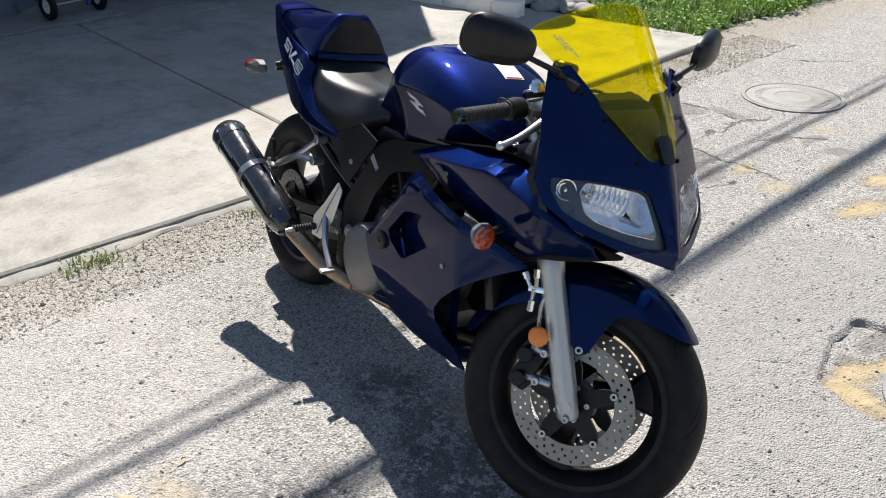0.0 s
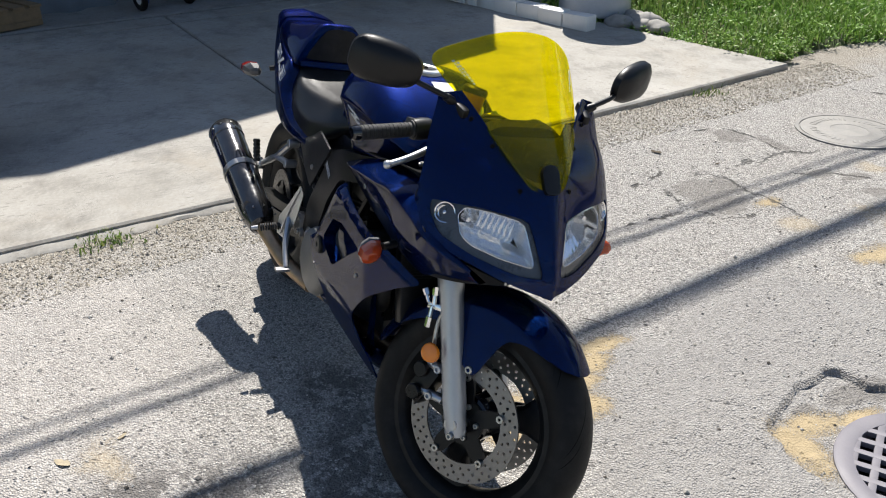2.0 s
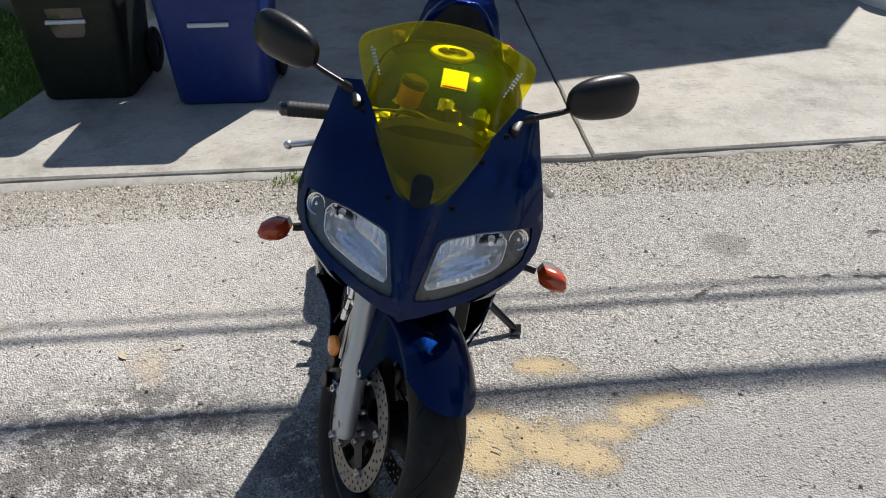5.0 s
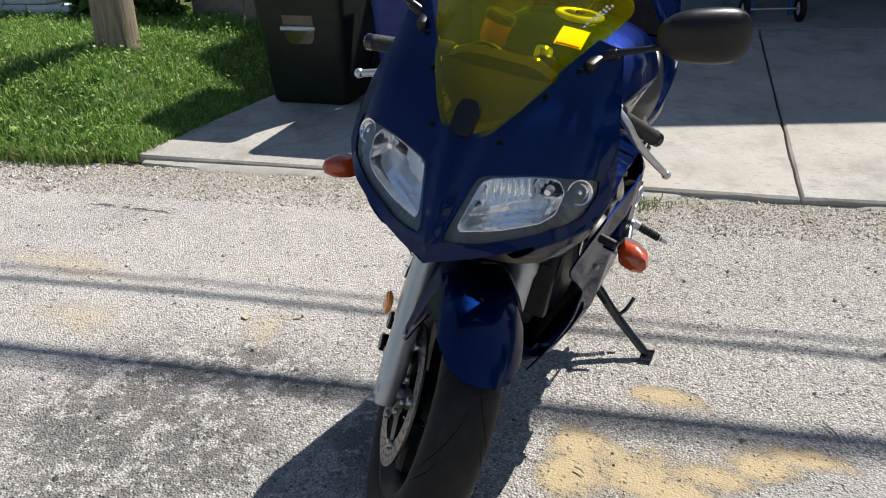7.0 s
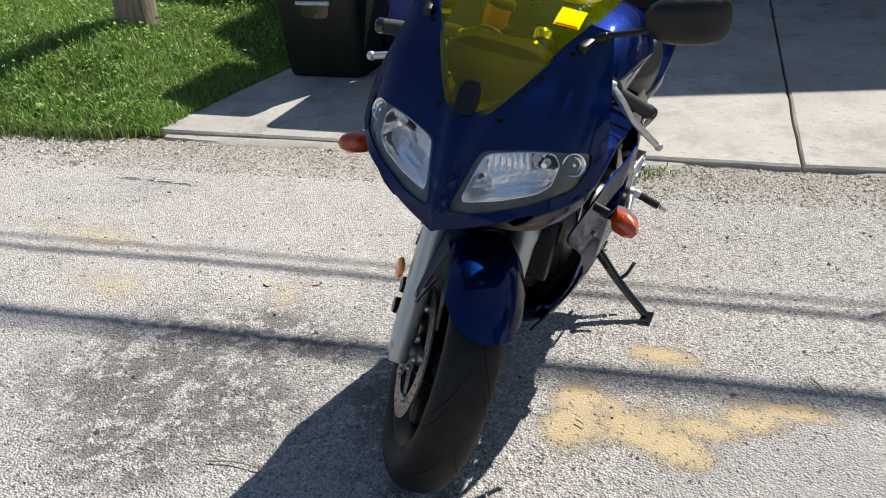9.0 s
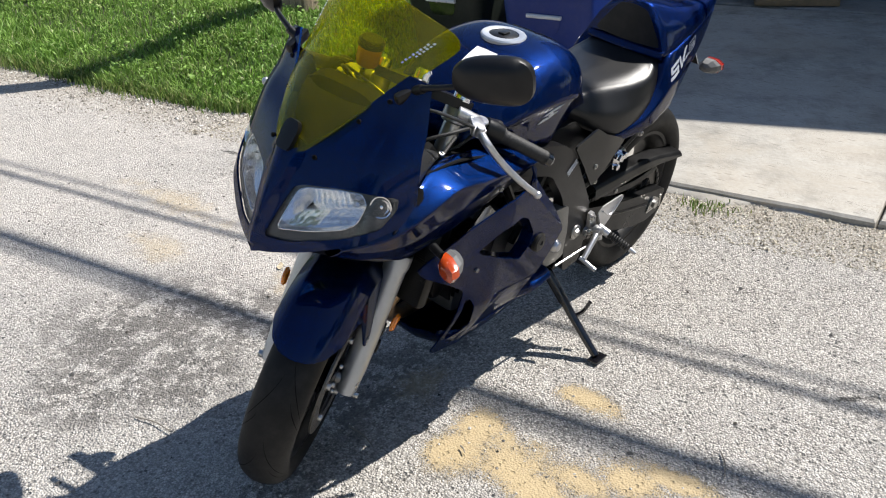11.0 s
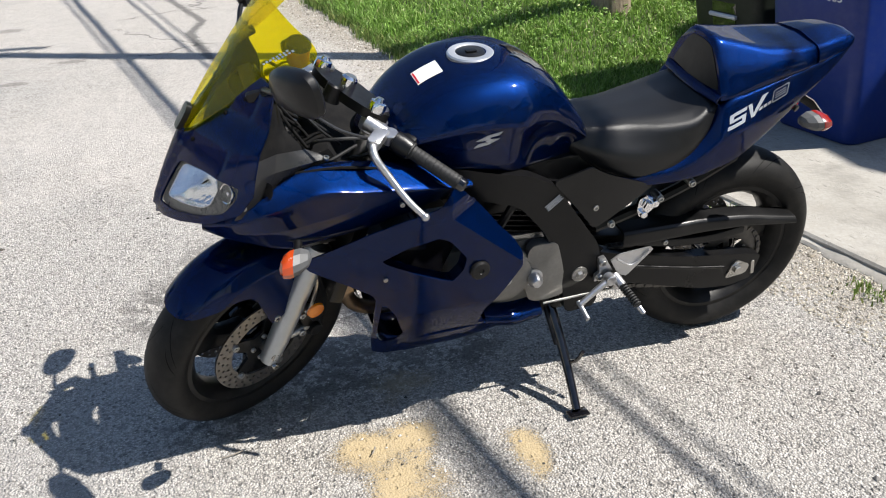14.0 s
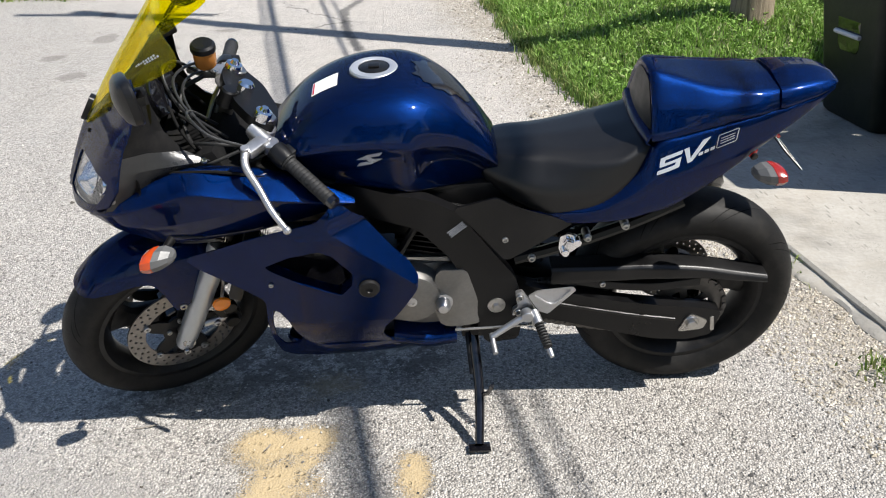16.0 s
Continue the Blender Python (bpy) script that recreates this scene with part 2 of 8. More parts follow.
def eased(points, cut=0.18, rounds=2):
    """A closed outline with its corners rounded."""
    p = [Vector(q[:2]) for q in points]
    for _ in range(rounds):
        out = []
        for i, a in enumerate(p):
            b = p[(i + 1) % len(p)]
            out += [a.lerp(b, cut), a.lerp(b, 1 - cut)]
        p = out
    return p


def inside(q, poly):
    hit = False
    for i, a in enumerate(poly):
        b = poly[i - 1]
        if (a.y > q.y) != (b.y > q.y) and q.x < (b.x - a.x) * (q.y - a.y) / (b.y - a.y) + a.x:
            hit = not hit
    return hit


def sheet(bm, outline, fn, step=0.02, thick=0.004, holes=(), inward=None, folds=()):
    """A moulded panel: a flat outline with holes, filled evenly, laid on the surface fn(u, v) and given a thickness towards the point inward."""
    loops = []
    for loop in (outline, *holes):
        loop = [Vector(q[:2]) for q in loop]
        pts = []
        for i, a in enumerate(loop):
            b = loop[(i + 1) % len(loop)]
            k = max(1, int((b - a).length / step))
            pts += [a.lerp(b, j / k) for j in range(k)]
        loops.append(pts)
    flat, edges = [], []
    for pts in loops:
        s = len(flat)
        flat += pts
        edges += [(s + i, s + (i + 1) % len(pts)) for i in range(len(pts))]
    rim = np.array([(q.x, q.y) for q in flat])
    (x0, y0), (x1, y1) = rim.min(0), rim.max(0)
    for line in folds:
        line = [Vector(q) for q in line]
        pts = [line[0]]
        for a, b in zip(line, line[1:]):
            k = max(1, int((b - a).length / step))
            pts += [a.lerp(b, j / k) for j in range(1, k + 1)]
        edges += [(len(flat) + i, len(flat) + i + 1) for i in range(len(pts) - 1)]
        flat += pts
    rim = np.array([(q.x, q.y) for q in flat])
    row = 0
    y = y0 + step * 0.5
    while y < y1:
        x = x0 + step * (0.5 if row % 2 else 0.0)
        while x < x1:
            if ((rim - (x, y)) ** 2).sum(1).min() > (0.55 * step) ** 2:
                q = Vector((x, y))
                if inside(q, loops[0]) and not any(inside(q, h) for h in loops[1:]):
                    flat.append(q)
            x += step
        y += step * 0.87
        row += 1
    verts, _, tris, *_ = geo.delaunay_2d_cdt(flat, edges, [], 0, 1e-7)
    top = [bm.verts.new(fn(v.x, v.y)) for v in verts]
    faces = []
    for t in tris:
        mid = (verts[t[0]] + verts[t[1]] + verts[t[2]]) / 3
        if inside(mid, loops[0]) and not any(inside(mid, h) for h in loops[1:]):
            faces.append(bm.faces.new([top[i] for i in t]))
    loose = [v for v in top if not v.link_faces]
    for v in loose:
        bm.verts.remove(v)
    top = [v for v in top if v.is_valid]
    bmesh.ops.recalc_face_normals(bm, faces=faces)
    if thick <= 0:
        return bm
    for f in faces:
        f.normal_update()
    for v in top:
        v.normal_update()
    centre = Vector(inward) if inward is not None else Vector((0, 0, 0))
    score = sum((v.co - centre).dot(v.normal) for v in top)
    sign = -1 if score > 0 else 1
    low = {v: bm.verts.new(v.co + sign * thick * v.normal) for v in top}
    border = [e for f in faces for e in f.edges if len(e.link_faces) == 1]
    for f in list(faces):
        bm.faces.new([low[v] for v in reversed(f.verts)])
    for e in border:
        a, b = e.verts
        bm.faces.new((a, b, low[b], low[a]))
    bmesh.ops.recalc_face_normals(bm, faces=bm.faces[:])
    return bm


def along(xs, values, x):
    """A value read off a smooth curve through stations."""
    pts = sorted(zip(xs, values))
    xs, values = [p[0] for p in pts], [p[1] for p in pts]
    i = min(max(int(np.searchsorted(xs, x)) - 1, 0), len(xs) - 2)
    t = min(max((x - xs[i]) / (xs[i + 1] - xs[i]), 0.0), 1.0)
    def slope(k):
        if k == 0 or k == len(xs) - 1:
            j = 0 if k == 0 else k - 1
            return (values[j + 1] - values[j]) / (xs[j + 1] - xs[j])
        return (values[k + 1] - values[k - 1]) / (xs[k + 1] - xs[k - 1])
    h = xs[i + 1] - xs[i]
    return ((2 * t ** 3 - 3 * t * t + 1) * values[i] + (t ** 3 - 2 * t * t + t) * h * slope(i)
            + (3 * t * t - 2 * t ** 3) * values[i + 1] + (t ** 3 - t * t) * h * slope(i + 1))


def bolt_head(bm, at, axis, r=0.006, h=0.004):
    """A socket screw: a rounded head with a hollow."""
    axis = Vector(axis).normalized()
    a = Vector(at)
    lathe(bm, [(0.0, 0.1 * h), (0.45 * r, 0.1 * h), (0.5 * r, h), (0.85 * r, h), (r, 0.7 * h), (r, -h)], a, axis, 12)
    return bm


def letters(text, size, m, material, parent, name="lettering", depth=0.0004, label=""):
    """Writing in the built-in font, as a mesh."""
    cu = bpy.data.curves.new(name, "FONT")
    cu.body, cu.size, cu.extrude = text, size, depth
    cu.align_x, cu.align_y = "CENTER", "CENTER"
    tmp = new(name + "_curve", cu)
    me = bpy.data.meshes.new_from_object(tmp)
    bpy.data.objects.remove(tmp)
    bpy.data.curves.remove(cu)
    me.transform(m)
    me.materials.append(material)
    ob = new(name, me)
    ob.parent = parent
    if label:
        ob["label"] = label
    return ob


# ---- ground ----
def edge_x(y):
    """The alley's edge along the concrete apron."""
    return -0.80 - 0.155 * y


def ground_z(x, y):
    """The alley: nearly level, rough, with a broken hollow round the drain."""
    z = 0.006 * noise.noise(Vector((x * 1.3, y * 1.3, 0.0))) + 0.004 * noise.noise(Vector((x * 6, y * 6, 3.0)))
    z += 0.0035 * noise.noise(Vector((x * 28, y * 28, 7.0)))
    d = math.hypot((x - 1.73) / 0.34, (y - 1.27) / 0.33) + 0.22 * noise.noise(Vector((x * 7, y * 7, 1.0)))
    if d < 1.0:
        z -= 0.026 * min(1.0, (1.0 - d) * 60.0) - 0.010 * max(0.0, noise.noise(Vector((x * 16, y * 16, 5.0))))
    if math.hypot(x - 1.86, y - 1.29) < 0.27:
        z = -0.22
    if -0.35 < x - edge_x(y) < 0.06:
        z -= 0.012
    return z - 0.004


def stain_field(n, l, v, spots, wobble=0.35, wscale=7.0):
    """Soft-edged patches: the nearest of several ellipses (x, y, rx, ry), broken up by noise."""
    sep = n.new("ShaderNodeSeparateXYZ")
    l.new(v, sep.inputs[0])
    wob = calc(n, l, "MULTIPLY", calc(n, l, "SUBTRACT", noise_tex(n, l, v, wscale, 8.0, 0.65), 0.5), wobble * 4)
    best = None
    for x, y, rx, ry in spots:
        u = calc(n, l, "DIVIDE", calc(n, l, "SUBTRACT", sep.outputs[0], x), rx)
        w = calc(n, l, "DIVIDE", calc(n, l, "SUBTRACT", sep.outputs[1], y), ry)
        d = calc(n, l, "SQRT", calc(n, l, "ADD", calc(n, l, "MULTIPLY", u, u), calc(n, l, "MULTIPLY", w, w)))
        best = d if best is None else calc(n, l, "MINIMUM", best, d)
    return calc(n, l, "ADD", best, wob)


def seam_field(n, l, v, seams):
    """The distance to the nearest of several wavering lines, each of (x, y) corners."""
    wav = n.new("ShaderNodeTexNoise")
    wav.inputs["Scale"].default_value = 14.0
    wav.inputs["Detail"].default_value = 6.0
    wav.inputs["Roughness"].default_value = 0.7
    l.new(v, wav.inputs["Vector"])
    def vec(op, a, b):
        q = n.new("ShaderNodeVectorMath")
        q.operation = op
        for k, w in enumerate((a, b)):
            if isinstance(w, tuple):
                q.inputs[k].default_value = w
            elif w is not None:
                l.new(w, q.inputs[k])
        return q
    moved = vec("ADD", v, vec("MULTIPLY", vec("SUBTRACT", wav.outputs["Color"], (0.5, 0.5, 0.5)).outputs[0], (0.13, 0.13, 0.0)).outputs[0]).outputs[0]
    flat = vec("MULTIPLY", moved, (1, 1, 0)).outputs[0]
    best = None
    for line in seams:
        for (x0, y0), (x1, y1) in zip(line, line[1:]):
            run = Vector((x1 - x0, y1 - y0, 0))
            from_a = vec("SUBTRACT", flat, (x0, y0, 0.0)).outputs[0]
            k = calc(n, l, "DIVIDE", vec("DOT_PRODUCT", from_a, tuple(run)).outputs["Value"], run.length_squared)
            k = calc(n, l, "MINIMUM", calc(n, l, "MAXIMUM", k, 0.0), 1.0)
            sc = n.new("ShaderNodeVectorMath")
            sc.operation = "SCALE"
            sc.inputs[0].default_value = tuple(run)
            l.new(k, sc.inputs["Scale"])
            d = vec("LENGTH", vec("SUBTRACT", from_a, sc.outputs[0]).outputs[0], None).outputs["Value"]
            best = d if best is None else calc(n, l, "MINIMUM", best, d)
    return best


def alley_material():
    m, n, l, p = shader("chip_seal")
    v = coords(n, l)
    stones = n.new("ShaderNodeTexVoronoi")
    stones.inputs["Scale"].default_value = 165.0
    stones.inputs["Randomness"].default_value = 1.0
    l.new(v, stones.inputs["Vector"])
    cell = n.new("ShaderNodeSeparateColor")
    l.new(stones.outputs["Color"], cell.inputs[0])
    worn = noise_tex(n, l, v, 0.9, 6.0, 0.6)
    mid = noise_tex(n, l, v, 5.5, 6.0, 0.65)
    chip = ramp(n, l, cell.outputs[0], [(0.0, (0.17, 0.16, 0.147)), (0.2, (0.37, 0.345, 0.315)), (0.65, (0.51, 0.478, 0.438)), (1.0, (0.74, 0.70, 0.64))])
    gap = ramp(n, l, stones.outputs["Distance"], [(0.35, 0.0), (0.75, 1.0)])
    base = blend(n, l, calc(n, l, "MULTIPLY", gap, 0.72), chip, (0.10, 0.094, 0.086))
    base = blend(n, l, ramp(n, l, mid, [(0.42, 0.0), (0.75, 0.45)]), base, (0.40, 0.385, 0.36))
    base = blend(n, l, ramp(n, l, worn, [(0.4, 0.0), (0.7, 0.25)]), base, (0.38, 0.372, 0.355))
    # larger chips, lighter and darker
    big = n.new("ShaderNodeTexVoronoi")
    big.inputs["Scale"].default_value = 92.0
    l.new(v, big.inputs["Vector"])
    bcell = n.new("ShaderNodeSeparateColor")
    l.new(big.outputs["Color"], bcell.inputs[0])
    base = blend(n, l, ramp(n, l, bcell.outputs[0], [(0.0, 0.36), (0.33, 0.0)]), base, (0.20, 0.186, 0.168))
    base = blend(n, l, ramp(n, l, bcell.outputs[1], [(0.72, 0.0), (1.0, 0.4)]), base, (0.64, 0.615, 0.575))
    # pits where chips have come out, in loose drifts
    pits = n.new("ShaderNodeTexVoronoi")
    pits.inputs["Scale"].default_value = 62.0
    l.new(v, pits.inputs["Vector"])
    pcell = n.new("ShaderNodeSeparateColor")
    l.new(pits.outputs["Color"], pcell.inputs[0])
    drift = ramp(n, l, noise_tex(n, l, v, 3.2, 7.0, 0.7, 0.6), [(0.38, 0.05), (0.66, 0.55)])
    few = calc(n, l, "LESS_THAN", pcell.outputs[0], drift)
    pit = calc(n, l, "MULTIPLY", few, ramp(n, l, pits.outputs["Distance"], [(0.22, 1.0), (0.42, 0.0)]))
    base = blend(n, l, calc(n, l, "MULTIPLY", pit, 0.7), base, (0.10, 0.096, 0.09))
    # a smoother, darker dressing towards the drain, and a paler, warmer one before the parked wheel
    smooth = stain_field(n, l, v, [(1.75, 0.85, 0.95, 0.55), (1.15, 1.45, 0.45, 0.55), (2.6, 1.2, 1.2, 1.6)], 0.25, 4.0)
    fines = noise_tex(n, l, v, 420.0, 2.0, 0.6)
    base = blend(n, l, ramp(n, l, smooth, [(0.75, 0.62), (1.15, 0.0)]), base, blend(n, l, ramp(n, l, fines, [(0.3, 0.0), (0.7, 1.0)]), (0.20, 0.19, 0.178), (0.43, 0.412, 0.39)))
    pale = stain_field(n, l, v, [(0.35, -1.2, 1.25, 0.95), (0.9, -3.4, 2.2, 2.0), (1.6, -7.5, 2.6, 3.5)], 0.3, 2.0)
    base = blend(n, l, calc(n, l, "MULTIPLY", ramp(n, l, pale, [(0.6, 0.42), (1.2, 0.0)]), ramp(n, l, mid, [(0.3, 0.5), (0.7, 1.0)])), base, blend(n, l, cell.outputs[1], (0.36, 0.325, 0.295), (0.82, 0.755, 0.69)))
    # brown grit along the apron
    sep = n.new("ShaderNodeSeparateXYZ")
    l.new(v, sep.inputs[0])
    off = calc(n, l, "ADD", calc(n, l, "ADD", sep.outputs[0], 0.80), calc(n, l, "MULTIPLY", sep.outputs[1], 0.155))
    off = calc(n, l, "ADD", off, calc(n, l, "MULTIPLY", calc(n, l, "SUBTRACT", mid, 0.5), 0.6))
    grit = ramp(n, l, off, [(0.0, 0.8), (0.12, 0.75), (0.48, 0.0)])
    base = blend(n, l, grit, base, blend(n, l, cell.outputs[1], (0.20, 0.17, 0.13), (0.44, 0.395, 0.325)))
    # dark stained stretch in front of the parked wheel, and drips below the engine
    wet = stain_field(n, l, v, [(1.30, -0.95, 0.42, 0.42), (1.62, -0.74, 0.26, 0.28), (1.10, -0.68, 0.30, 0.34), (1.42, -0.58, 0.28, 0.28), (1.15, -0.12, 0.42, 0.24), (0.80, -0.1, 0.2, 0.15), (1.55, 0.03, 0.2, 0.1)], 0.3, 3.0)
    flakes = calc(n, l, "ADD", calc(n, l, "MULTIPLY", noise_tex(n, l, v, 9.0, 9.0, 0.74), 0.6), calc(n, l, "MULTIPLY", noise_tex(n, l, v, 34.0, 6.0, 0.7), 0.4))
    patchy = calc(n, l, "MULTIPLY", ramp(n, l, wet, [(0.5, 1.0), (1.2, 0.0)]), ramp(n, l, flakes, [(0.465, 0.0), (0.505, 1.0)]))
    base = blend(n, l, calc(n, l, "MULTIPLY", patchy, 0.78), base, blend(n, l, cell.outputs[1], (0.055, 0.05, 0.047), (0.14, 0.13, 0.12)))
    # darker asphalt repairs
    fix = stain_field(n, l, v, [(0.04, 1.98, 0.15, 0.15), (0.19, 1.97, 0.16, 0.15), (0.04, 2.14, 0.12, 0.13), (0.12, 2.68, 0.06, 0.1), (0.23, 2.8, 0.05, 0.1), (0.40, 2.75, 0.07, 0.08), (-0.3, 2.79, 0.16, 0.05), (-0.5, 2.66, 0.1, 0.12), (1.47, 1.33, 0.055, 0.12), (1.46, 1.18, 0.03, 0.06), (1.50, 1.46, 0.06, 0.06), (0.0, 1.15, 0.12, 0.1), (3.2, -5.05, 0.12, 0.2), (3.5, -6.1, 0.1, 0.15), (2.6, -4.6, 0.12, 0.07), (2.25, -5.2, 0.16, 0.07), (3.4, -4.4, 0.12, 0.1), (2.9, -6.9, 0.15, 0.12), (3.07, -3.85, 0.1, 0.15)], 0.5, 7.0)
    base = blend(n, l, ramp(n, l, fix, [(0.7, 0.6), (1.05, 0.0)]), base, blend(n, l, cell.outputs[1], (0.10, 0.09, 0.08), (0.25, 0.23, 0.205)))
    # spilled sand
    spots = [(1.17, 0.30, 0.10, 0.11), (1.06, 0.27, 0.09, 0.08), (1.12, 0.42, 0.11, 0.12), (1.17, 0.54, 0.085, 0.11), (1.07, 0.59, 0.065, 0.10), (1.00, 0.69, 0.065, 0.11), (0.93, 0.80, 0.045, 0.11), (0.78, 0.45, 0.05, 0.11),
             (0.28, 2.18, 0.05, 0.08), (0.74, 2.56, 0.08, 0.12), (0.87, 2.24, 0.08, 0.17), (1.60, 1.03, 0.14, 0.07), (1.53, 1.14, 0.06, 0.11), (1.565, 1.30, 0.035, 0.10)]
    thin = [(0.82, -0.79, 0.11, 0.07), (0.66, -1.75, 0.09, 0.35), (0.98, -1.42, 0.08, 0.2), (1.02, 0.02, 0.09, 0.09), (-0.04, 3.58, 0.07, 0.1), (0.16, 2.99, 0.1, 0.08), (0.55, 2.52, 0.1, 0.1), (0.52, 2.13, 0.09, 0.08)]
    grains = noise_tex(n, l, v, 260.0, 3.0, 0.7)
    sand = stain_field(n, l, v, spots, 0.5, 9.0)
    sand = calc(n, l, "ADD", sand, calc(n, l, "MULTIPLY", calc(n, l, "SUBTRACT", grains, 0.5), 2.4))
    sandmask = ramp(n, l, sand, [(0.62, 0.92), (1.1, 0.0)])
    dusting = calc(n, l, "ADD", stain_field(n, l, v, thin, 0.8, 7.0), calc(n, l, "MULTIPLY", calc(n, l, "SUBTRACT", grains, 0.5), 2.8))
    sandmask = calc(n, l, "MAXIMUM", sandmask, ramp(n, l, dusting, [(0.4, 0.45), (1.05, 0.0)]))
    base = blend(n, l, sandmask, base, blend(n, l, grains, (0.27, 0.205, 0.11), (0.54, 0.42, 0.24)))
    # broken seams and one wide dark line
    seams = seam_field(n, l, v, [((-0.1, 1.6), (-0.14, 1.76), (-0.22, 1.97)), ((-0.05, 1.84), (0.16, 1.8), (0.35, 1.88), (0.36, 2.02)), ((-0.63, 2.54), (-0.64, 2.69), (-0.48, 2.75), (-0.23, 2.75)),
                                 ((0.37, 0.97), (0.23, 1.16), (0.21, 1.51), (0.19, 1.78)), ((-0.82, 1.41), (-0.86, 1.64)), ((0.06, 2.57), (0.15, 2.74), (0.27, 2.85)), ((-0.95, 4.03), (-0.78, 4.01), (-0.53, 4.34)),
                                 ((0.14, -2.19), (0.11, -1.75)), ((2.87, -5.72), (2.63, -5.76), (2.41, -6.01))])
    seam = calc(n, l, "MULTIPLY", ramp(n, l, seams, [(0.004, 1.0), (0.011, 0.0)]), ramp(n, l, noise_tex(n, l, v, 7.0, 5.0), [(0.42, 0.0), (0.55, 1.0)]))
    dark_line = ramp(n, l, seam_field(n, l, v, [((1.44, -8.2), (1.15, -6.49), (1.3, -5.92), (1.23, -4.97), (1.1, -4.33))]), [(0.02, 0.75), (0.06, 0.0)])
    base = blend(n, l, calc(n, l, "MULTIPLY", seam, 0.85), base, (0.05, 0.046, 0.042))
    base = blend(n, l, dark_line, base, (0.07, 0.068, 0.066))
    # hair cracks
    crk = n.new("ShaderNodeTexVoronoi")
    crk.feature = "DISTANCE_TO_EDGE"
    crk.inputs["Scale"].default_value = 0.75
    wv = n.new("ShaderNodeVectorMath")
    wv.operation = "ADD"
    nz = n.new("ShaderNodeTexNoise")
    nz.inputs["Scale"].default_value = 5.0
    nz.inputs["Detail"].default_value = 6.0
    l.new(v, nz.inputs["Vector"])
    sc = n.new("ShaderNodeVectorMath")
    sc.operation = "SCALE"
    sc.inputs["Scale"].default_value = 0.35
    l.new(nz.outputs["Color"], sc.inputs[0])
    l.new(v, wv.inputs[0])
    l.new(sc.outputs[0], wv.inputs[1])
    l.new(wv.outputs[0], crk.inputs["Vector"])
    crack = calc(n, l, "MULTIPLY", ramp(n, l, crk.outputs["Distance"], [(0.003, 1.0), (0.009, 0.0)]), ramp(n, l, stain_field(n, l, v, [(0.15, 1.95, 0.35, 0.5), (-0.35, 2.6, 0.35, 0.4), (1.45, -7.0, 0.5, 3.0)], 0.2, 3.0), [(0.8, 1.0), (1.1, 0.0)]))
    base = blend(n, l, calc(n, l, "MULTIPLY", crack, 0.8), base, (0.05, 0.048, 0.045))
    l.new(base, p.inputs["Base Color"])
    p.inputs["Roughness"].default_value = 0.88
    h = calc(n, l, "SUBTRACT", calc(n, l, "MULTIPLY", ramp(n, l, stones.outputs["Distance"], [(0.1, 1.0), (0.8, 0.0)]), calc(n, l, "SUBTRACT", 1.0, calc(n, l, "MULTIPLY", sandmask, 0.7))), calc(n, l, "MULTIPLY", calc(n, l, "ADD", crack, seam), 2.0))
    h = calc(n, l, "SUBTRACT", calc(n, l, "ADD", h, calc(n, l, "MULTIPLY", grains, 0.25)), calc(n, l, "MULTIPLY", pit, 0.8))
    l.new(bump(n, l, h, 1.0, 0.005), p.inputs["Normal"])
    return m


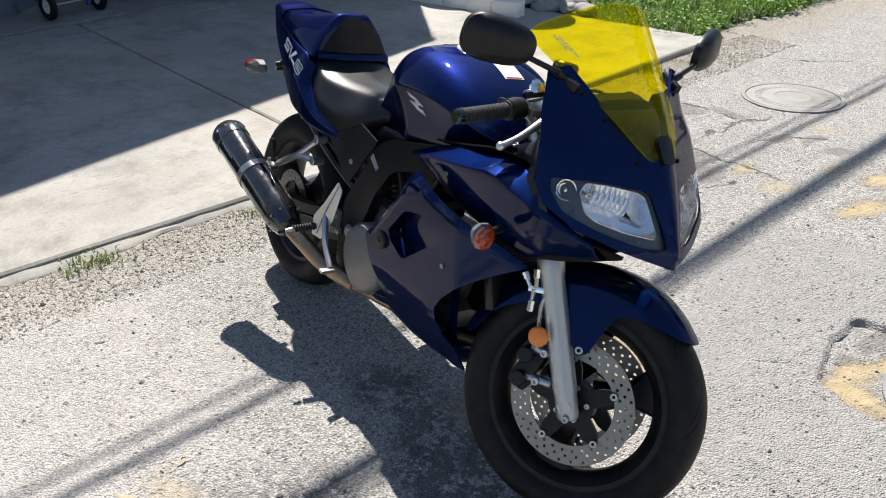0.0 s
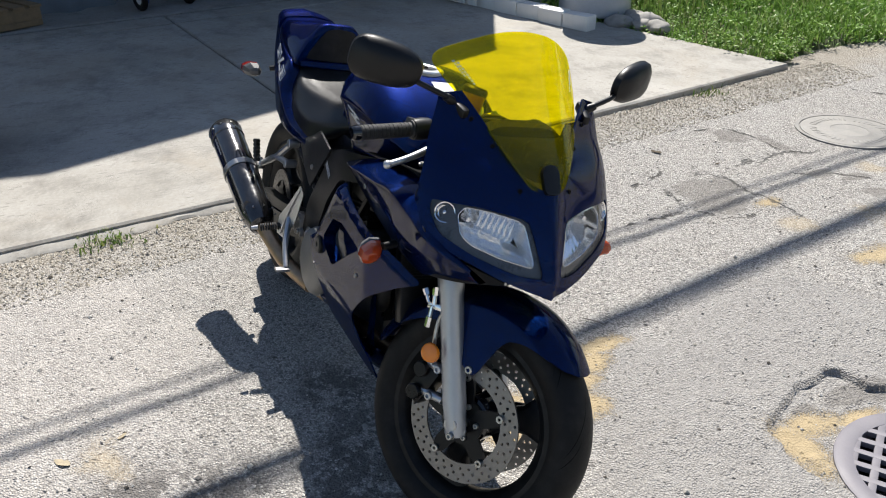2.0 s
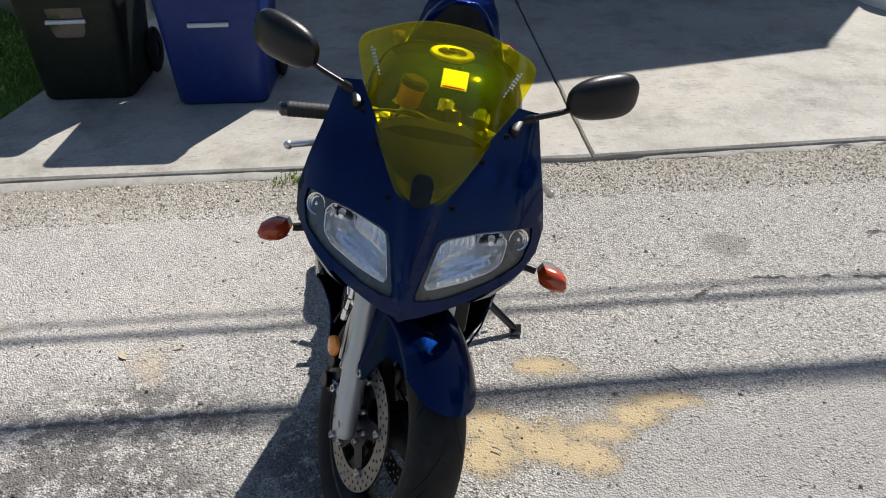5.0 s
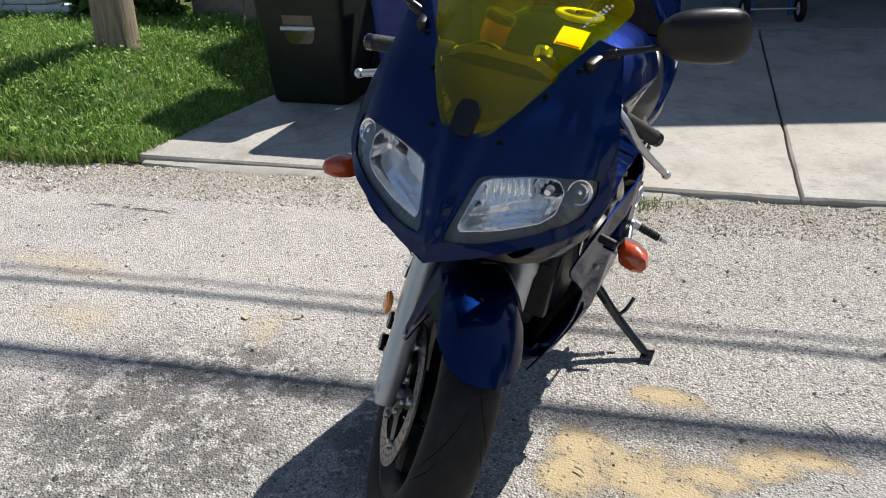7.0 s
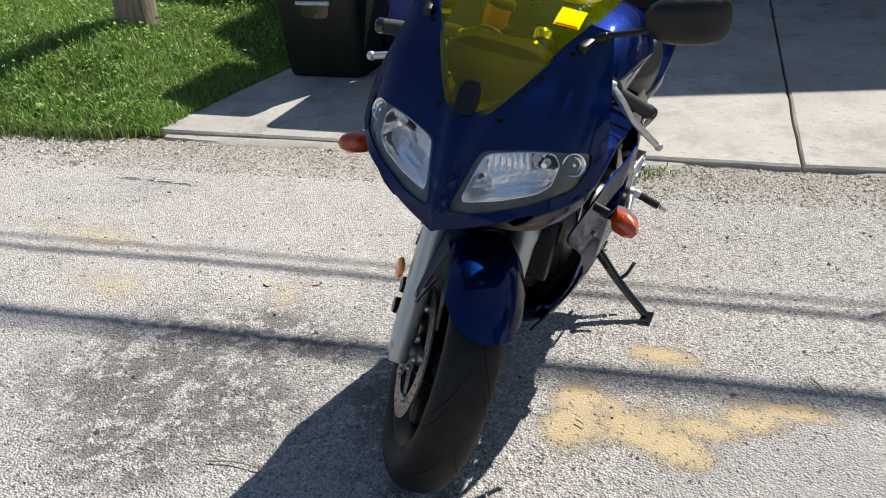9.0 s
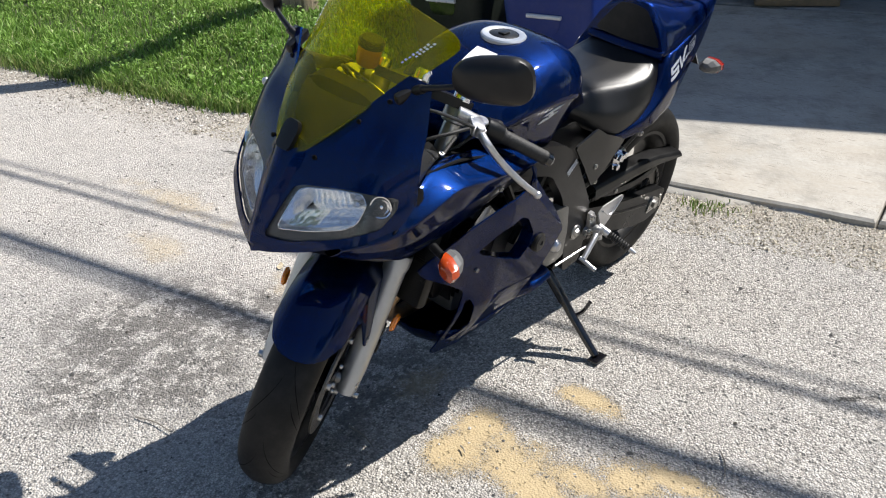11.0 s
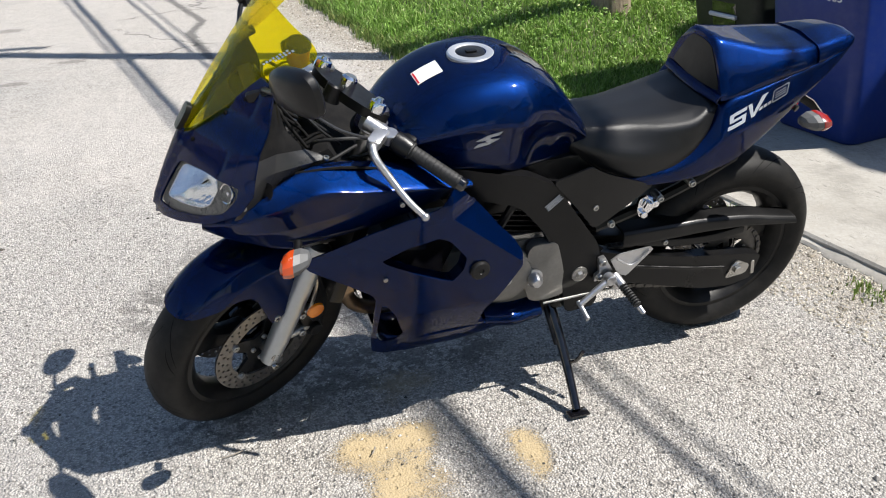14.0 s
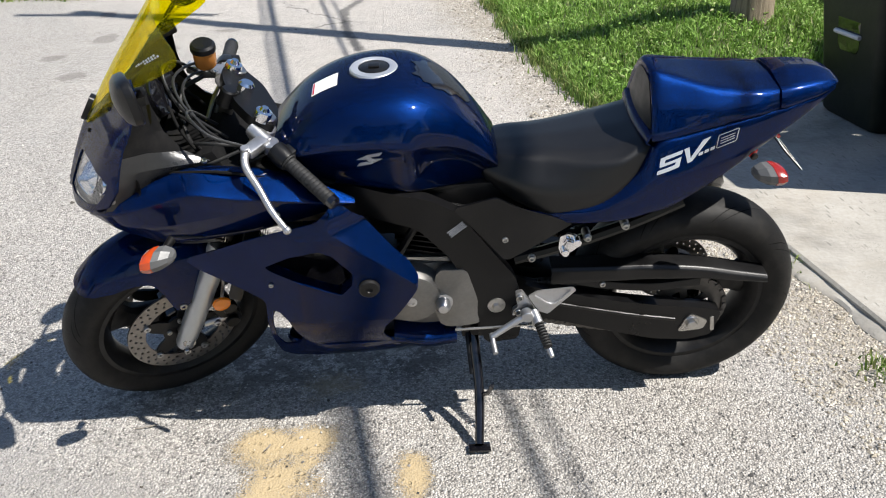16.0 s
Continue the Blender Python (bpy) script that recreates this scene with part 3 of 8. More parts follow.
def concrete_material(name, light, dark, lip=False):
    m, n, l, p = shader(name)
    v = coords(n, l)
    a = noise_tex(n, l, v, 1.3, 8.0, 0.65)
    b = noise_tex(n, l, v, 55.0, 6.0, 0.7)
    pits = n.new("ShaderNodeTexVoronoi")
    pits.inputs["Scale"].default_value = 140.0
    l.new(v, pits.inputs["Vector"])
    pit = calc(n, l, "MULTIPLY", ramp(n, l, pits.outputs["Distance"], [(0.18, 1.0), (0.34, 0.0)]), ramp(n, l, noise_tex(n, l, v, 9.0, 4.0), [(0.5, 0.0), (0.62, 1.0)]))
    base = ramp(n, l, calc(n, l, "ADD", calc(n, l, "MULTIPLY", a, 0.65), calc(n, l, "MULTIPLY", b, 0.35)), [(0.38, dark), (0.60, light)])
    spots = ramp(n, l, noise_tex(n, l, v, 3.4, 9.0, 0.75), [(0.49, 0.0), (0.68, 0.7)])
    base = blend(n, l, spots, base, tuple(c * 0.55 for c in dark))
    # long scrapes and pits of the broom finish
    flat = coords(n, l, (5.0, 1.0, 1.0))
    dents = n.new("ShaderNodeTexVoronoi")
    dents.inputs["Scale"].default_value = 13.0
    l.new(flat, dents.inputs["Vector"])
    dc = n.new("ShaderNodeSeparateColor")
    l.new(dents.outputs["Color"], dc.inputs[0])
    dent = calc(n, l, "MULTIPLY", calc(n, l, "LESS_THAN", dc.outputs[0], ramp(n, l, noise_tex(n, l, v, 2.6, 5.0), [(0.4, 0.02), (0.7, 0.45)])), ramp(n, l, dents.outputs["Distance"], [(0.2, 1.0), (0.34, 0.0)]))
    base = blend(n, l, calc(n, l, "MULTIPLY", dent, 0.5), base, tuple(c * 0.4 for c in dark))
    warm = ramp(n, l, noise_tex(n, l, v, 0.8, 7.0, 0.7, 0.8), [(0.5, 0.0), (0.7, 0.4)])
    base = blend(n, l, warm, base, (dark[0] * 1.15, dark[1] * 1.0, dark[2] * 0.82))
    base = blend(n, l, calc(n, l, "MULTIPLY", pit, 0.6), base, tuple(c * 0.45 for c in dark))
    l.new(base, p.inputs["Base Color"])
    p.inputs["Roughness"].default_value = 0.85
    h = calc(n, l, "SUBTRACT", calc(n, l, "SUBTRACT", b, pit), dent)
    l.new(bump(n, l, h, 0.4, 0.003), p.inputs["Normal"])
    return m


ALLEY = alley_material()
CONCRETE = concrete_material("driveway_concrete", (0.41, 0.39, 0.352), (0.285, 0.268, 0.235))
GARFLOOR = concrete_material("garage_concrete", (0.34, 0.32, 0.29), (0.22, 0.21, 0.19))
SOIL = surface("lawn_soil", (0.06, 0.075, 0.025), 0.9, var=0.4, vscale=6, grain=0.6, gscale=120)


def spaced(dense0, dense1, step, far):
    fine = list(np.arange(dense0, dense1 + step / 2, step))
    out, s = [], step
    lo, hi = [dense0], [dense1]
    while hi[-1] < far:
        s *= 1.16
        lo.append(lo[-1] - s)
        hi.append(hi[-1] + s)
    return lo[:0:-1] + fine + hi[1:]


def build_ground():
    xs, ys = spaced(-1.3, 2.7, 0.022, 400.0), spaced(-2.3, 2.5, 0.022, 400.0)
    xs = sorted(xs + [x + 0.0073 * k for x in xs if 1.28 < x < 1.95 for k in (1, 2)])
    ys = sorted(ys + [y + 0.0073 * k for y in ys if 0.88 < y < 1.68 for k in (1, 2)])
    verts = [(x, y, ground_z(x, y)) for y in ys for x in xs]
    k = len(xs)
    faces = [(j * k + i, j * k + i + 1, (j + 1) * k + i + 1, (j + 1) * k + i) for j in range(len(ys) - 1) for i in range(k - 1)]
    me = bpy.data.meshes.new("ground")
    me.from_pydata(verts, [], faces)
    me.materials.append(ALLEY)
    me.shade_smooth()
    return tagged(new("ground", me), "weathered grey chip-seal alley with sand patches and dark stains", "alley ground", kind="structure")


build_ground()


def slope_z(x, y):
    """The apron climbs gently from the alley to the garage."""
    d = (edge_x(y) - x) * 0.988
    return 0.028 + 0.03 * max(0.0, d)


def slab(name, corners, material, parent=None, rim=0.012, deep=0.16):
    """One poured concrete slab with worn edges, on the sloping apron."""
    bm = bmesh.new()
    flat = [Vector(c) for c in corners]
    mid = sum(flat, Vector((0, 0))) / len(flat)
    k = 28
    def along_edge(inset):
        pts = []
        for i, a in enumerate(flat):
            b = flat[(i + 1) % len(flat)]
            for j in range(k):
                q = a.lerp(b, j / k)
                pts.append(q + (mid - q).normalized() * inset)
        return pts
    outer, inner = along_edge(0.0), along_edge(rim)
    low = [bm.verts.new((q.x, q.y, slope_z(q.x, q.y) - deep)) for q in outer]
    side = [bm.verts.new((q.x + 0.006 * noise.noise(Vector((q.x * 9, q.y * 9, 0))), q.y + 0.006 * noise.noise(Vector((q.x * 9, q.y * 9, 5))), slope_z(q.x, q.y) - rim * (0.8 + 0.5 * noise.noise(Vector((q.x * 14, q.y * 14, 2)))))) for q in outer]
    top = [bm.verts.new((q.x, q.y, slope_z(q.x, q.y))) for q in inner]
    c = len(outer)
    for lo, hi in ((low, side), (side, top)):
        for i in range(c):
            bm.faces.new((lo[i], lo[(i + 1) % c], hi[(i + 1) % c], hi[i]))
    hub = bm.verts.new((mid.x, mid.y, slope_z(mid.x, mid.y)))
    for i in range(c):
        bm.faces.new((top[i], top[(i + 1) % c], hub))
    bmesh.ops.recalc_face_normals(bm, faces=bm.faces[:])
    return part(name, bm, material, parent, angle=20)


driveway = tagged(new("driveway"), "pale worn concrete apron sloping from the garage to the alley", "driveway", kind="structure")
J0, J1 = Vector((-0.835, 0.71)), Vector((-4.30, 0.26))          # long joint
L0, L1 = Vector((-0.44, -2.44)), Vector((-3.85, -2.28))         # left side
R0, R1 = Vector((-1.42, 4.02)), Vector((-4.78, 2.75))           # right side
G = 0.006
side_j = Vector((0.45, -3.46)).normalized()
perp = Vector((side_j.y, -side_j.x))


def lane(a, b, t):
    return a.lerp(b, t)


for lo, hi in ((0.0, 0.925), (0.93, 1.0)):
    slab("concrete_slab", [lane(L0, L1, lo), lane(L0, L1, hi), lane(J0, J1, hi) + Vector((0, -G)), lane(J0, J1, lo) + Vector((0, -G))], CONCRETE, driveway)
    slab("concrete_slab", [lane(J0, J1, lo) + Vector((0, G)), lane(J0, J1, hi) + Vector((0, G)), lane(R0, R1, hi), lane(R0, R1, lo)], CONCRETE, driveway)
# the broken lower edging in front of the slab
for y0, y1, dx in ((-2.35, 0.70, 0.11), (0.725, 2.2, 0.11)):
    bm = bmesh.new()
    rows = []
    for i in range(70):
        y = y0 + (y1 - y0) * i / 69
        x = edge_x(y) + 0.010
        w = dx * (0.75 + 0.6 * noise.noise(Vector((y * 5, 1.0, 0))) ) * min(1.0, 0.25 + 6 * min(i, 69 - i) / 69)
        h = 0.012 + 0.004 * noise.noise(Vector((y * 11, 3.0, 0)))
        rows.append([(x, y, -0.05), (x, y, h), (x + w * 0.85, y, h - 0.006), (x + w, y, h - 0.016), (x + w, y, -0.05)])
    loft(bm, rows)
    part("edging", bm, CONCRETE, driveway)

garage_floor = slab("garage_floor", [(-3.87, -2.6), (-7.6, -3.6), (-8.9, 2.0), (-4.84, 3.0)], GARFLOOR, None, rim=0.01)
tagged(garage_floor, "dusty grey concrete garage floor", "floor", kind="structure")


# ---- garage: a gabled front, x out towards the alley, y along the front ----
GAR = pose(-4.51, 0.90, 0.0, 0, 0, 8.8)
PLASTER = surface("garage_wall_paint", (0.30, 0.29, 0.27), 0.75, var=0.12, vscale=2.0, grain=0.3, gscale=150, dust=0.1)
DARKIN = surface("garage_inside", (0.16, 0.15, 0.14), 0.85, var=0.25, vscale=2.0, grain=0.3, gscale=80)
ROOFM = surface("roof_shingle", (0.12, 0.11, 0.105), 0.9, var=0.3, vscale=5.0, grain=0.5, gscale=60)


def wall(name, bm, material, label, category="wall"):
    ob = part(name, bm, material)
    ob.matrix_world = GAR
    return tagged(ob, label, category, kind="structure")


GABLE = [(-2.7, -0.05), (-2.45, -0.05), (-2.45, 2.25), (2.3, 2.25), (2.3, -0.05), (2.7, -0.05), (2.7, 3.93), (0.0, 5.06), (-2.7, 3.93)]
wall("wall_front", sheet(bmesh.new(), GABLE, lambda u, v: Vector((0.0, u, v)), 0.4, 0.2, (), (-3, 0, 2)), PLASTER, "cream painted gabled garage front with an open door")
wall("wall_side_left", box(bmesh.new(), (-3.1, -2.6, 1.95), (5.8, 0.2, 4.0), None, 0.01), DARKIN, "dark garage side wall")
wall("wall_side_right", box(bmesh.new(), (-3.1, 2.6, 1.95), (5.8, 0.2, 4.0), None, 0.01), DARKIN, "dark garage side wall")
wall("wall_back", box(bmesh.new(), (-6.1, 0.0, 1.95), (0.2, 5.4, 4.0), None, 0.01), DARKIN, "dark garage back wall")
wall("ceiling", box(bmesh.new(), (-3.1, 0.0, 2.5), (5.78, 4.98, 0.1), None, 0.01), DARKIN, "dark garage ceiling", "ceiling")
roof = bmesh.new()
for s in (1, -1):
    loft(roof, [[Vector((x, 0.0, 5.09)), Vector((x, s * 2.72, 3.948)), Vector((x, s * 2.72, 4.04)), Vector((x, 0.0, 5.18))] for x in (0.0, -6.3)])
wall("roof", roof, ROOFM, "dark shingled gable roof", "roof")


# ---- the motorcycle: x ahead, y to its left, z up, upright; it leans on its stand ----
bike = thing("motorcycle", "dark blue sport motorcycle with yellow windscreen leaning on its side stand", "motorcycle", Matrix.Translation((0, 0, 0.002)) @ pose(0, 0, 0, -10.7, 0, 0))
AXLE_F, AXLE_R = Vector((1.424, 0, 0.297)), Vector((0.014, 0, 0.308))
RAKE = radians(25)
FORK_UP = Vector((-math.sin(RAKE), 0, math.cos(RAKE)))
PIVOT = Vector((1.536, 0, 0))
STEER = Matrix.Translation(PIVOT + Vector((0, -0.010, 0))) @ Matrix.Rotation(radians(28.5), 4, FORK_UP) @ Matrix.Translation(-PIVOT)


def steered(p):
    return STEER @ Vector(p)


def tyre_point(centre, radius, width, rim_r, th, s, lift=0.0):
    a = s * math.radians(128)
    crown = (radius - rim_r) * 0.56
    r = radius - crown + (crown + lift) * math.cos(a)
    return centre + Vector((r * math.cos(th), (width / 2 + lift) * math.sin(a), r * math.sin(th)))


def tread_mesh(centre, radius, width, rim_r, count):
    """Thin curved grooves swept over the tread, left and right in turn."""
    bm = bmesh.new()
    for i in range(count):
        for side in (1, -1):
            for s0, s1, sweep, shift in ((0.03, 0.60, 0.52, 0.0), (0.24, 0.62, 0.26, 0.5)):
                th0 = 2 * math.pi * (i + shift + (0.25 if side > 0 else 0.0)) / count
                rows = []
                for k in range(15):
                    f = k / 14
                    wide = 0.0035 * (math.sin(math.pi * min(1.0, f * 0.96 + 0.04)) ** 0.5) / radius + 0.0004
                    s_ = side * (s0 + (s1 - s0) * f ** 1.5)
                    th = th0 - sweep * f
                    rows.append([bm.verts.new(tyre_point(centre, radius, width, rim_r, th + d * wide, s_, 0.0006)) for d in (-0.5, 0.5)])
                for p, q in zip(rows, rows[1:]):
                    bm.faces.new((p[0], p[1], q[1], q[0]))
    return bm


def tyre_mesh(centre, radius, width, rim_r):
    """A tyre with a round crown, sidewalls and beads."""
    bm = bmesh.new()
    seg, k = 240, 44
    rows = []
    for i in range(seg):
        th = 2 * math.pi * i / seg
        row = []
        for j in range(k + 1):
            s = -1 + 2 * j / k
            a = s * math.radians(128)
            y = width / 2 * math.sin(a) * (1.0 if abs(a) < math.pi / 2 else 0.93 + 0.07 * abs(math.sin(a)))
            crown = (radius - rim_r) * 0.56
            r = radius - crown + crown * math.cos(a) if abs(a) < math.pi / 2 else radius - crown - (radius - crown - rim_r) * (abs(a) - math.pi / 2) / (math.radians(128) - math.pi / 2)
            row.append(centre + Vector((r * math.cos(th), y, r * math.sin(th))))
        rows.append(row)
    grid = [[bm.verts.new(p) for p in row] for row in rows]
    for i in range(seg):
        a, b = grid[i], grid[(i + 1) % seg]
        for j in range(k):
            bm.faces.new((a[j], a[j + 1], b[j + 1], b[j]))
    bmesh.ops.recalc_face_normals(bm, faces=bm.faces[:])
    return bm


def cast_wheel(name, m, centre, rim_r, width, hub_r, hub_w, phase, label):
    """A cast wheel: a hub that carries a dished rim and three broad spokes that fork at the rim."""
    hub = bmesh.new()
    bm = bmesh.new()
    w = width / 2
    lathe(bm, [(rim_r + 0.004, -w), (rim_r + 0.006, -w + 0.006), (rim_r - 0.012, -w + 0.016), (rim_r - 0.022, -w * 0.4), (rim_r - 0.022, w * 0.4), (rim_r - 0.012, w - 0.016), (rim_r + 0.006, w - 0.006), (rim_r + 0.004, w),
               (rim_r - 0.010, w), (rim_r - 0.022, w - 0.012), (rim_r - 0.036, w * 0.4), (rim_r - 0.038, 0), (rim_r - 0.036, -w * 0.4), (rim_r - 0.022, -w + 0.012), (rim_r - 0.010, -w)], centre, (0, 1, 0), 72, True)
    lathe(hub, [(0.012, -hub_w), (hub_r * 0.7, -hub_w), (hub_r, -hub_w * 0.8), (hub_r, hub_w * 0.8), (hub_r * 0.7, hub_w), (0.012, hub_w)], centre, (0, 1, 0), 40)
    wheel = part(name, turned(hub, m), GLOSS, bike, label)
    part("rim", turned(bm, m), RIMM, wheel)
    for i in range(3):
        a = phase + i * 2 * math.pi / 3
        out, tan = Vector((math.cos(a), 0, math.sin(a))), Vector((-math.sin(a), 0, math.cos(a)))
        rings = []
        for f in (0.0, 0.15, 0.4, 0.65, 0.85, 1.0):
            r = hub_r * 0.8 + (rim_r - 0.028 - hub_r * 0.8) * f
            half = 0.040 - 0.012 * math.sin(math.pi * min(1, f * 1.2)) + 0.030 * max(0, f - 0.6) ** 1.2 * 2
            d = 0.026 - 0.006 * f
            c = centre + out * r
            rings.append([c + tan * (half * x) + Vector((0, d * y, 0)) for x, y in ((-1, -0.5), (-0.7, -1), (0.7, -1), (1, -0.5), (1, 0.5), (0.7, 1), (-0.7, 1), (-1, 0.5))])
        part("spoke", turned(loft(bmesh.new(), rings), m), RIMM, wheel)
    return wheel


def disc_mesh(centre, y, r_out, r_in, thick, rows, hole):
    """A drilled brake disc."""
    bm = bmesh.new()
    circle = lambda cx, cz, r, k: [Vector((cx + r * math.cos(2 * math.pi * i / k), cz + r * math.sin(2 * math.pi * i / k))) for i in range(k)]
    outer = circle(0, 0, r_out, 72)
    cuts = [circle(0, 0, r_in, 48)]
    for q, (count, rad, turn) in enumerate(rows):
        for i in range(count):
            a = turn + 2 * math.pi * i / count
            cuts.append(circle(rad * math.cos(a), rad * math.sin(a), hole, 6))
    sheet(bm, outer, lambda u, v: centre + Vector((u, y, v)), 0.02, thick, cuts, inward=centre + Vector((0, y - 1 if y > 0 else y + 1, 0)))
    return bm


def carrier_mesh(centre, y, r_hub, r_out, arms, phase):
    """The dark spider that holds a floating disc, with its buttons."""
    bm = bmesh.new()
    rings = []
    for i in range(arms * 16 + 1):
        a = phase + 2 * math.pi * i / (arms * 16)
        d = Vector((math.cos(a), 0, math.sin(a)))
        r = r_hub + (r_out + 0.006 - r_hub) * max(0.0, math.cos(arms * (a - phase - 0.10 * math.sin(arms * (a - phase))))) ** 2.2
        c = centre + Vector((0, y, 0))
        rings.append([c + d * q + Vector((0, h, 0)) for q, h in ((0.02, -0.004), (r, -0.004), (r, 0.004), (0.02, 0.004))])
    return loft(bm, rings, False)


front_wheel = cast_wheel("front_wheel", STEER, AXLE_F, 0.216, 0.092, 0.058, 0.055, 0.46, "black cast three-spoke front wheel")
tyre = part("tyre", turned(tyre_mesh(AXLE_F, 0.297, 0.120, 0.218), STEER), RUBBER, front_wheel, "worn black tyre with curved grooves")
part("tread", turned(tread_mesh(AXLE_F, 0.297, 0.120, 0.218, 9), STEER), GROOVE, front_wheel, "thin dark tread grooves")
for s in (1, -1):
    holes = [(30, 0.142, 0.0), (30, 0.129, 0.1), (30, 0.116, 0.03)]
    part("brake_disc", turned(disc_mesh(AXLE_F, s * 0.066, 0.150, 0.103, 0.005, holes, 0.0040), STEER), DISCM, front_wheel, "drilled steel brake disc")
    part("disc_carrier", turned(carrier_mesh(AXLE_F, s * 0.063, 0.056, 0.104, 5, 0.55), STEER), FRAMEM, front_wheel)
    for i in range(5):
        a = 0.55 + 2 * math.pi * i / 5
        c = AXLE_F + Vector((0.106 * math.cos(a), s * 0.066, 0.106 * math.sin(a)))
        part("disc_button", turned(lathe(bmesh.new(), [(0.003, 0.006), (0.004, 0.0085), (0.0085, 0.0085), (0.0095, 0.007), (0.0095, 0.0)], c, (0, s, 0), 16), STEER), STEEL, front_wheel, "steel disc button")
for s in (1, -1):
    for i in range(5):
        a = 0.2 + 2 * math.pi * i / 5
        bm = bolt_head(bmesh.new(), AXLE_F + Vector((0.040 * math.cos(a), s * 0.069, 0.040 * math.sin(a))), (0, s, 0), 0.007, 0.005)
        part("disc_bolt", turned(bm, STEER), STEEL, front_wheel)
rear_wheel = cast_wheel("rear_wheel", Matrix(), AXLE_R, 0.216, 0.125, 0.055, 0.06, 0.9, "black cast three-spoke rear wheel")
part("tyre", tyre_mesh(AXLE_R, 0.312, 0.164, 0.218), RUBBER, rear_wheel, "worn black tyre with curved grooves")
part("tread", tread_mesh(AXLE_R, 0.312, 0.164, 0.218, 9), GROOVE, rear_wheel, "thin dark tread grooves")
part("brake_disc", disc_mesh(AXLE_R, -0.083, 0.11, 0.07, 0.005, [(28, 0.102, 0.0), (28, 0.088, 0.1)], 0.0036), DISCM, rear_wheel, "drilled steel brake disc")
part("disc_carrier", carrier_mesh(AXLE_R, -0.081, 0.05, 0.07, 5, 0.3), FRAMEM, rear_wheel)


# ---- nose: the surface x over (y, z) ----
NZ = (0.60, 0.66, 0.715, 0.78, 0.85, 0.93, 0.976, 1.035, 1.10)
NX = (1.500, 1.560, 1.590, 1.568, 1.535, 1.490, 1.452, 1.420, 1.385)


def beak(z):
    """Half width of the raised beak between the lamps."""
    return max(0.006, 0.011 + 0.21 * (z - 0.742))


def nose(y, z, lift=0.0):
    a = abs(y)
    x = along(NZ, NX, z) - 0.50 * math.sqrt(a * a + 0.0009) + 0.015 - 5.0 * max(0.0, a - 0.17) ** 2
    x += 0.009 * max(0.0, 1 - (a / beak(z)) ** 2)
    return Vector((x + lift, y, z))


def both(half):
    """A closed outline from its left half, which starts and ends on the centre line."""
    return [Vector(p) for p in half] + [Vector((-p[0], p[1])) for p in reversed(half) if abs(p[0]) > 1e-6]


LAMP = [(0.019, 0.742), (0.046, 0.846), (0.062, 0.853), (0.14, 0.862), (0.226, 0.861), (0.230, 0.835), (0.217, 0.798), (0.155, 0.768), (0.075, 0.744)]
COWL = [(0, 0.912), (0.022, 0.913), (0.042, 0.922), (0.063, 0.946), (0.096, 0.990), (0.133, 1.041), (0.156, 1.070), (0.198, 1.060), (0.216, 0.99), (0.238, 0.91), (0.251, 0.85), (0.244, 0.806), (0.20, 0.768), (0.11, 0.732), (0.04, 0.711), (0, 0.700)]
lampL = eased(LAMP, 0.12, 2)
lampR = [Vector((-p.x, p.y)) for p in lampL]
IN = (1.1, 0, 0.85)
bm = sheet(bmesh.new(), both(COWL), nose, 0.012, 0.005, [lampL, lampR], IN, [[(k * beak(z), z) for z in np.arange(0.755, 0.91, 0.015)] for k in (1, -1)])
cowl = part("upper_cowl", bm, BLUE, bike, "glossy dark blue nose cowl", 55)


def screen(y, z):
    return Vector((along((0.90, 1.0, 1.1, 1.21), (1.512, 1.447, 1.373, 1.288), z) - 3.9 * y * y - 0.010 * max(0.0, (abs(y) - 0.1) * 10), y, z))


SCREEN = [(0, 0.904), (0.022, 0.905), (0.044, 0.915), (0.066, 0.940), (0.099, 0.985), (0.136, 1.036), (0.167, 1.075), (0.184, 1.104), (0.180, 1.120), (0.166, 1.136), (0.128, 1.160), (0.088, 1.181), (0.045, 1.194), (0, 1.198)]
part("windscreen", sheet(bmesh.new(), eased(both(SCREEN), 0.2, 1), screen, 0.02, 0.003, (), IN), SCREENM, bike, "transparent yellow windscreen with pale lettering")

